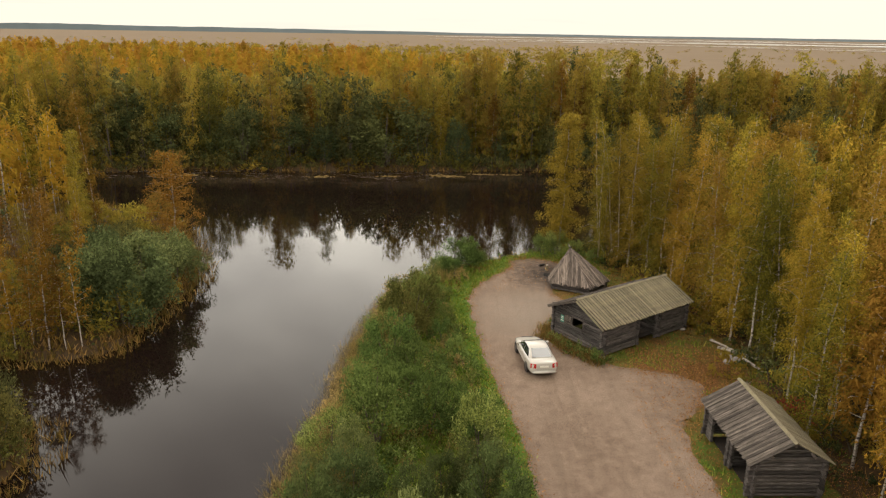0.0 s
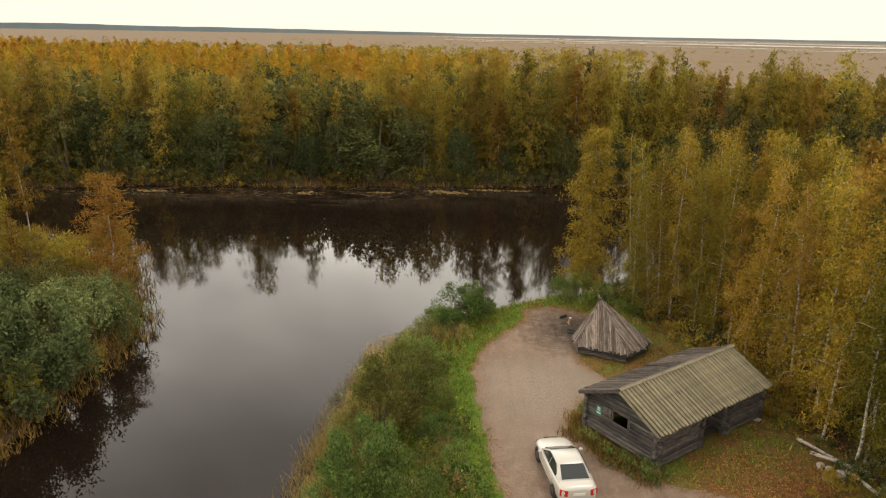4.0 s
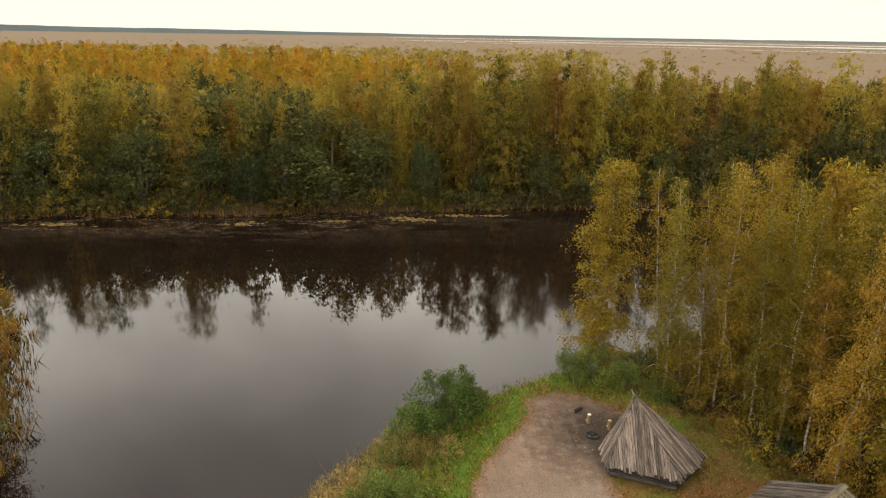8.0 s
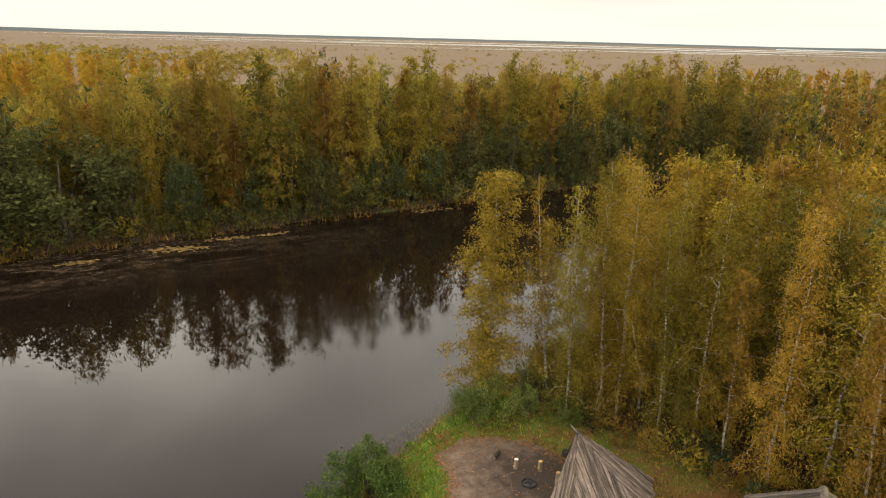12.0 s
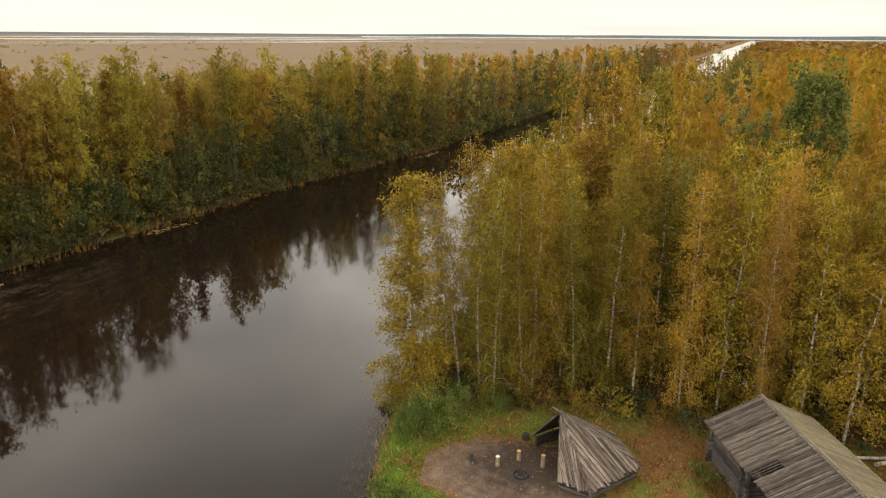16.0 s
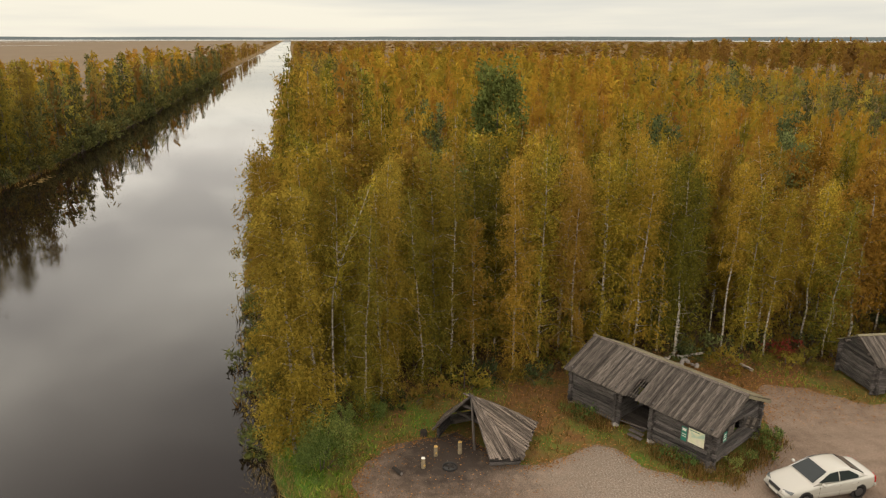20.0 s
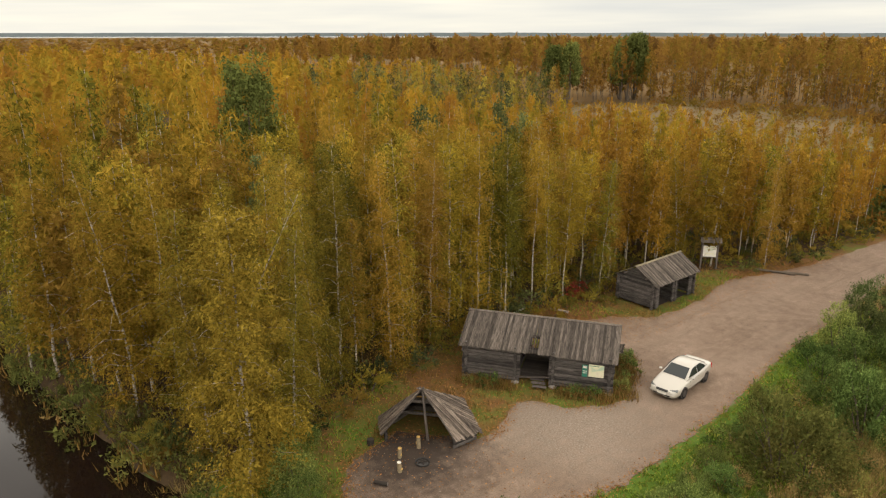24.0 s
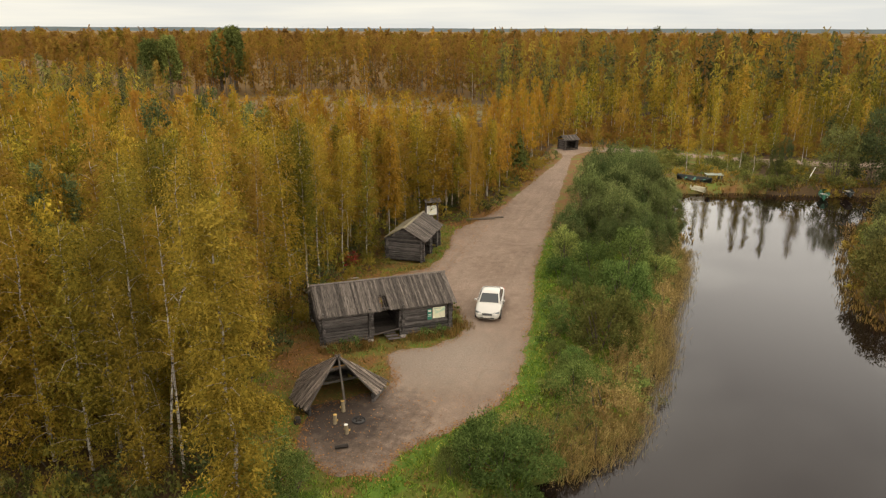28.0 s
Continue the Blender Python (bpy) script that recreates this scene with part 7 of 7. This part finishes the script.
def blades(name, x, y, z, height, width, leaf, label, category, tuft=5, lean=0.25, seed=3, loose=0.13):
    """Tufts of upright blades, one joined mesh."""
    r = np.random.default_rng(seed)
    n = len(x) * tuft
    b = np.repeat(np.stack([x, y, z], 1), tuft, 0) + np.c_[r.normal(size=(n, 2)) * loose, np.zeros(n)]
    h = np.repeat(height, tuft) * r.uniform(0.55, 1.15, n)
    az = r.uniform(0, 6.28, n)
    side = np.stack([np.cos(az), np.sin(az), np.zeros(n)], 1) * (width * r.uniform(0.6, 1.4, n))[:, None]
    tilt = np.c_[r.normal(size=(n, 2)) * lean * h[:, None], h]
    side *= 1.7
    v = np.stack([b - side, b + side, b + tilt], 1).reshape(-1, 3)
    f = np.arange(n * 3).reshape(n, 3)
    ob = link_mesh(name, v, f, leaf)
    add_field(ob.data, "tint", np.repeat(0.6 * np.repeat(r.random(len(x)), tuft) + 0.4 * r.random(n), 3))
    return tagged(ob, label, category, kind="stuff")


def grasses():
    x, y = scatter(rng, -10, 3, 22, 66, 0.25)
    w = from_water(x, y)
    west_shore = (x < 1.2) & (w > -0.25) & (w < 3.0 + 0.8 * wavy(x, y)) & (y < 60.5)
    keep = west_shore & (rng.random(len(x)) < 0.5 + 0.45 * step(wavy(x * 1.3 + 5, y * 1.3), -0.4, 0.5))
    blades("reed_fringe", x[keep], y[keep], np.maximum(ground_height(x[keep], y[keep]), WATER_Z - 0.3), 0.4 + 0.6 * rng.random(keep.sum()), 0.009, REED, "tall tan reeds and dry sedge along the inlet", "reeds", 26, 0.34, 4, 0.34)
    x, y = scatter(rng, -6, 12, 22, 70, 0.3)
    w, l = from_water(x, y), from_lot(x, y)
    keep = (w > 1.2) & (l > -0.22) & (rng.random(len(x)) < np.clip(0.35 + 1.2 * l, 0.15, 1)) & (x < np.interp(y, [22, 58, 66, 70], [5, 5, 12, 14])) & (rng.random(len(x)) < 0.85)
    blades("green_grass", x[keep], y[keep], ground_height(x[keep], y[keep]), 0.12 + 0.3 * rng.random(keep.sum()) * (0.4 + step(l[keep], 0.3, 3.5)), 0.016, GRASS, "lush green grass between the yard and the water", "grass", 10, 0.6, 5)
    # weeds round the cabins
    x, y = scatter(rng, 5.8, 20, 12, 66, 0.36)
    l, e = from_lot(x, y), np.interp(y, EAST_EDGE_Y, EAST_EDGE_X)
    u, v = (x - 11.9) * 0.809 + (y - 48.5) * 0.588, -(x - 11.9) * 0.588 + (y - 48.5) * 0.809
    inside = ((np.abs(u) < 4.3) & (np.abs(v) < 2.35)) | ((np.abs(x - 15.1) < 1.7) & (np.abs(y - 32.9) < 2.8)) | (np.hypot(x - 10.5, y - 58.1) < 2.3)
    keep = (l > 0.05) & (x < e + 3) & (y < 65.5) & ~inside & (rng.random(len(x)) < 0.75)
    green = keep & (wavy(x * 0.9 + 3, y * 0.9) > 0.28)
    dry = keep & ~green
    blades("yard_grass", x[green], y[green], ground_height(x[green], y[green]), 0.1 + 0.26 * rng.random(green.sum()), 0.013, GRASS, "patchy green weeds round the log buildings", "grass", 9, 0.45, 6)
    blades("dry_yard_grass", x[dry], y[dry], ground_height(x[dry], y[dry]), 0.1 + 0.26 * rng.random(dry.sum()), 0.012, DRYGRASS, "withered brown grass round the log buildings", "grass", 8, 0.5, 7)
    # tall weeds against the cabin's west gable and front
    pts = [(u0, v0) for u0, v0 in zip(rng.uniform(-5.5, -4.5, 90), rng.uniform(-2.9, 2.4, 90))] + [(u0, v0) for u0, v0 in zip(rng.uniform(-4.4, -1.4, 60), rng.uniform(2.5, 3.2, 60))] + [(u0, v0) for u0, v0 in zip(rng.uniform(1.2, 4.4, 60), rng.uniform(2.5, 3.3, 60))]
    px = np.array([11.908 + u0 * 0.809 - v0 * 0.588 for u0, v0 in pts])
    py = np.array([48.533 + u0 * 0.588 + v0 * 0.809 for u0, v0 in pts])
    blades("tall_weeds", px, py, np.zeros(len(px)), 0.25 + 0.4 * rng.random(len(px)), 0.008, DRYGRASS, "tall withered weeds against the cabin wall", "weeds", 26, 0.3, 8, 0.25)
    # other shores
    x, y = scatter(rng, -62, 100, 20, 124, 0.75)
    w = from_water(x, y)
    keep = (w > -0.5) & (w < 2.4) & ((x < -15) | (y > 90) | ((x > 14) & (y > 64))) & (rng.random(len(x)) < 0.8)
    blades("bank_sedge", x[keep], y[keep], np.maximum(ground_height(x[keep], y[keep]), WATER_Z - 0.3), 0.5 + 0.7 * rng.random(keep.sum()), 0.04, DRYGRASS, "yellowing sedge fringing the far banks", "sedge", 8, 0.3, 9)
    x, y = scatter(rng, 2, 15, 62, 72, 0.3)
    w = from_water(x, y)
    keep = (w > -0.3) & (w < 1.6) & (rng.random(len(x)) < 0.9)
    blades("tip_sedge", x[keep], y[keep], np.maximum(ground_height(x[keep], y[keep]), WATER_Z - 0.3), 0.3 + 0.35 * rng.random(keep.sum()), 0.009, REED, "yellowing sedge at the water's edge by the fire place", "sedge", 14, 0.4, 14)
    x, y = scatter(rng, -45, -18, 6, 74, 0.42)
    w = from_water(x, y)
    keep = (w > -0.6) & ((w < 2.2 + 0.8 * wavy(x, y)) | ((y > 56) & (x > -34) & (w < 9))) & (rng.random(len(x)) < 0.9)
    blades("island_sedge", x[keep], y[keep], np.maximum(ground_height(x[keep], y[keep]), WATER_Z - 0.3), 0.35 + 0.5 * rng.random(keep.sum()), 0.03, DRYGRASS, "yellow-green sedge round the island", "sedge", 7, 0.4, 12)
    x, y = scatter(rng, -34, -6, -16, 22, 0.6)
    w = from_water(x, y)
    keep = (w > -0.2) & (w < 4.5) & (rng.random(len(x)) < 0.8) & (from_lot(x, y) > 0.5)
    blades("south_shore_grass", x[keep], y[keep], np.maximum(ground_height(x[keep], y[keep]), WATER_Z - 0.3), 0.3 + 0.5 * rng.random(keep.sum()), 0.05, DRYGRASS, "yellow-green grass on the boat landing", "grass", 5, 0.35, 10)


grasses()


def litter():
    """Fallen leaves gathered along the yard's edges and under the trees."""
    x, y = rng.uniform(0, 20, 190000), rng.uniform(10, 66, 190000)
    l = from_lot(x, y)
    e = np.interp(y, EAST_EDGE_Y, EAST_EDGE_X)
    edge = np.exp(-(l / 0.4) ** 2) * np.where(y > 54, 0.95, np.where(x > 7, 0.6, 0.4))
    under = np.where((x > 9.5) & (l > 0) & (x < e + 2), 0.3, 0) + np.where((np.abs(x - 15) < 3.5) & (np.abs(y - 42) < 4), 0.95, 0) * np.exp(-np.maximum(0, -l) / 0.8) + np.where((l < 0) & (y > 56), 0.05, 0) + np.where((l < 0) & (x > 10.5), 0.12, 0)
    keep = (rng.random(len(x)) < np.maximum(edge, under)) & (from_water(x, y) > 1)
    n = int(keep.sum())
    c = np.stack([x[keep], y[keep], np.where(l[keep] < 0, 0.012, 0.03) + rng.random(n) * 0.03], 1)
    v, f = cards(rng, c, 0.075, None, 6.0)
    ob = link_mesh("fallen_leaves", v, f, LITTER)
    add_field(ob.data, "tint", np.repeat(rng.random(n), 3))
    tagged(ob, "orange fallen birch leaves strewn over the ground", "leaf litter", kind="stuff")
    # rafts of yellow leaves afloat off the far bank
    pts = []
    for cx, cy, rx, ry, m in ((-40, 104.6, 3.2, 0.35, 60), (-19.6, 105.3, 1.5, 0.4, 40), (-9.9, 106.3, 1.3, 0.3, 50), (-2.6, 107.9, 1.6, 0.25, 40), (-0.2, 107.2, 1.9, 0.45, 90), (4.6, 109.2, 2.2, 0.3, 60), (9.2, 109.2, 1.6, 0.2, 30), (30, 112.4, 3.0, 0.4, 50), (86, 114.6, 4.0, 0.4, 50), (27, 72.2, 1.8, 0.6, 50)):
        pts += [(cx + rng.normal() * rx * 0.6, cy + rng.normal() * ry, WATER_Z + 0.012) for _ in range(m)]
    v, f = cards(rng, np.array(pts), 0.42, None, 9.0)
    v[:, 2] = WATER_Z + 0.006 + np.repeat(rng.random(len(pts)), 3) * 0.02
    ob = link_mesh("floating_leaves", v, f, REED)
    tagged(ob, "rafts of yellow leaves floating off the far bank", "leaves", kind="stuff")


litter()


PEBBLE = plain("brownish_field_stone", (0.3, 0.245, 0.19), 0.9, vary=0.6, scale=3)


def pebbles():
    """Loose stones on the yard, thick before the cabin."""
    n = 5200
    spots = np.concatenate([np.c_[7.6 + rng.normal(size=1900) * 1.7, 53.4 + rng.normal(size=1900) * 2.0], np.c_[rng.uniform(1, 15, n), rng.uniform(14, 64, n)]])
    l = from_lot(spots[:, 0], spots[:, 1])
    keep = (l < -0.1) & ((np.arange(len(spots)) < 1900) | (rng.random(len(spots)) < np.exp(l / 1.3)))
    spots = spots[keep]
    shape = np.array([(1, 0, 0), (-1, 0, 0), (0, 1, 0), (0, -1, 0), (0, 0, 1)], float)
    faces = np.array([(0, 2, 4), (2, 1, 4), (1, 3, 4), (3, 0, 4)])
    m = len(spots)
    size = rng.uniform(0.01, 0.034, (m, 1, 1)) * rng.uniform(0.7, 1.3, (m, 5, 3)) * np.array([1, 1, 0.7])
    a = rng.uniform(0, 6.28, m)
    p = shape[None] * size
    v = np.stack([p[:, :, 0] * np.cos(a)[:, None] - p[:, :, 1] * np.sin(a)[:, None], p[:, :, 0] * np.sin(a)[:, None] + p[:, :, 1] * np.cos(a)[:, None], p[:, :, 2]], 2) + np.c_[spots, np.full(m, 0.002)][:, None]
    ob = link_mesh("pebbles", v.reshape(-1, 3), (faces[None] + 5 * np.arange(m)[:, None, None]).reshape(-1, 3), PEBBLE)
    tagged(ob, "loose pale stones strewn over the gravel", "stones", kind="stuff")


pebbles()


# ---- distance ----
LAKE = Nodes("pale_lake_water").done((0.03, 0.03, 0.03), 0.12, spec=0.5, IOR=1.33)
# distance haze over the shore is mixed into this blue-grey colour
HAZESHORE = plain("haze_tinted_shore", (0.1, 0.125, 0.13), 0.95, vary=0.35, scale=0.01)


def lens_sheet(name, cx, cy, along, across, turn, z, mat, label, wob=0.3):
    pts = []
    lr = random.Random(int(cx * 3 + cy))
    for k in range(40):
        a = 2 * math.pi * k / 40
        s = 1 + wob * math.sin(3 * a + cx) + wob * 0.6 * math.sin(7 * a + cy) + lr.uniform(-0.1, 0.1)
        x, y = along * s * math.cos(a), across * s * math.sin(a)
        pts.append((cx + x * math.cos(turn) - y * math.sin(turn), cy + x * math.sin(turn) + y * math.cos(turn), z))
    ob = link_mesh(name, pts, [tuple(range(40))], mat)
    return tagged(ob, label, "lake", kind="structure")


def distance():
    def at(az, r):
        return r * math.sin(radians(az)), 40 + r * math.cos(radians(az))

    for k, (az, r, w, d) in enumerate(((3, 2100, 150, 30), (8, 1750, 170, 22), (13, 2300, 330, 60), (20, 1500, 150, 18), (24, 2000, 420, 70), (31, 1350, 170, 18), (34, 2100, 420, 90), (41, 1500, 260, 40), (45, 2200, 520, 120), (52, 1700, 300, 50), (28, 2900, 900, 110), (10, 3300, 800, 90), (50, 2800, 800, 150))):
        x, y = at(az, r)
        lens_sheet("lake", x, y, w, d, -radians(az), 0.15 + 0.02 * k, LAKE, "pale lake water glinting across the marsh")
    ring = []
    for az in range(52, 129, 2):
        ring.append((*at(az, 3500 + 150 * math.sin(az * 1.7)), 0.6))
    for az in range(128, 51, -2):
        ring.append((*at(az, 4860), 0.6))
    tagged(link_mesh("sea", ring, [tuple(range(len(ring)))], LAKE), "pale open water along the horizon", "sea", kind="structure")
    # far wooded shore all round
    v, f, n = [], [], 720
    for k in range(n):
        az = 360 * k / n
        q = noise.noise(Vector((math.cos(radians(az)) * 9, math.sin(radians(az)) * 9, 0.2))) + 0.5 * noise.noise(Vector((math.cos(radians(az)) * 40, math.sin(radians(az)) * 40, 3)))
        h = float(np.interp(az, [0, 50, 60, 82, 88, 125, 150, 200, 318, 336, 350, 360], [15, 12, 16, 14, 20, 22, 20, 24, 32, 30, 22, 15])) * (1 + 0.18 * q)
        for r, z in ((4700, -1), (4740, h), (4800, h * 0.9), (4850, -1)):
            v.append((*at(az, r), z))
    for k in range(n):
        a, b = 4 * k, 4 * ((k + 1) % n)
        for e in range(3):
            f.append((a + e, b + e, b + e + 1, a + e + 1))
    tagged(link_mesh("backdrop_far_shore", v, f, HAZESHORE), "wooded shore along the horizon, haze put into its blue-grey colour", "backdrop", kind="structure")
    # shrubs dotted over the marsh
    places = []
    for _ in range(2000):
        az, r = rng.uniform(-35, 62), 230 + 1500 * rng.random() ** 1.6
        x, y = at(az, r)
        ys = y - SHEAR * max(x - 40, 0)
        if woods(x, y) == 0 and ys > 150 and noise.noise(Vector((x * 0.004, y * 0.012, 1.0))) > 0.0:
            s = rng.uniform(0.08, 0.2) * (1.8 if rng.random() < 0.05 else 1)
            places.append((x, y, -0.1, rng.uniform(0, 6.28), s, 2.0 + r * 0.0016, rng.integers(4), rng.random()))
    for _ in range(1800):
        az, r = rng.uniform(-45, 15), 340 + 520 * rng.random()
        x, y = at(az, r)
        if woods(x, y) == 0 and noise.noise(Vector((x * 0.006, y * 0.012, 1.0))) > -0.3:
            places.append((x, y, -0.1, rng.uniform(0, 6.28), rng.uniform(0.14, 0.42), rng.uniform(1.6, 2.8), rng.integers(4), rng.random()))
    stuff("marsh_scrub", [bush(150 + k, 13, 4.5, 30, 2.6, 10, 0, 0.1, 0.3, 0.0) for k in range(4)], places, BARK, NORTHWOODS, "dark low scrub dotted over the reed marsh", "scrub")


distance()
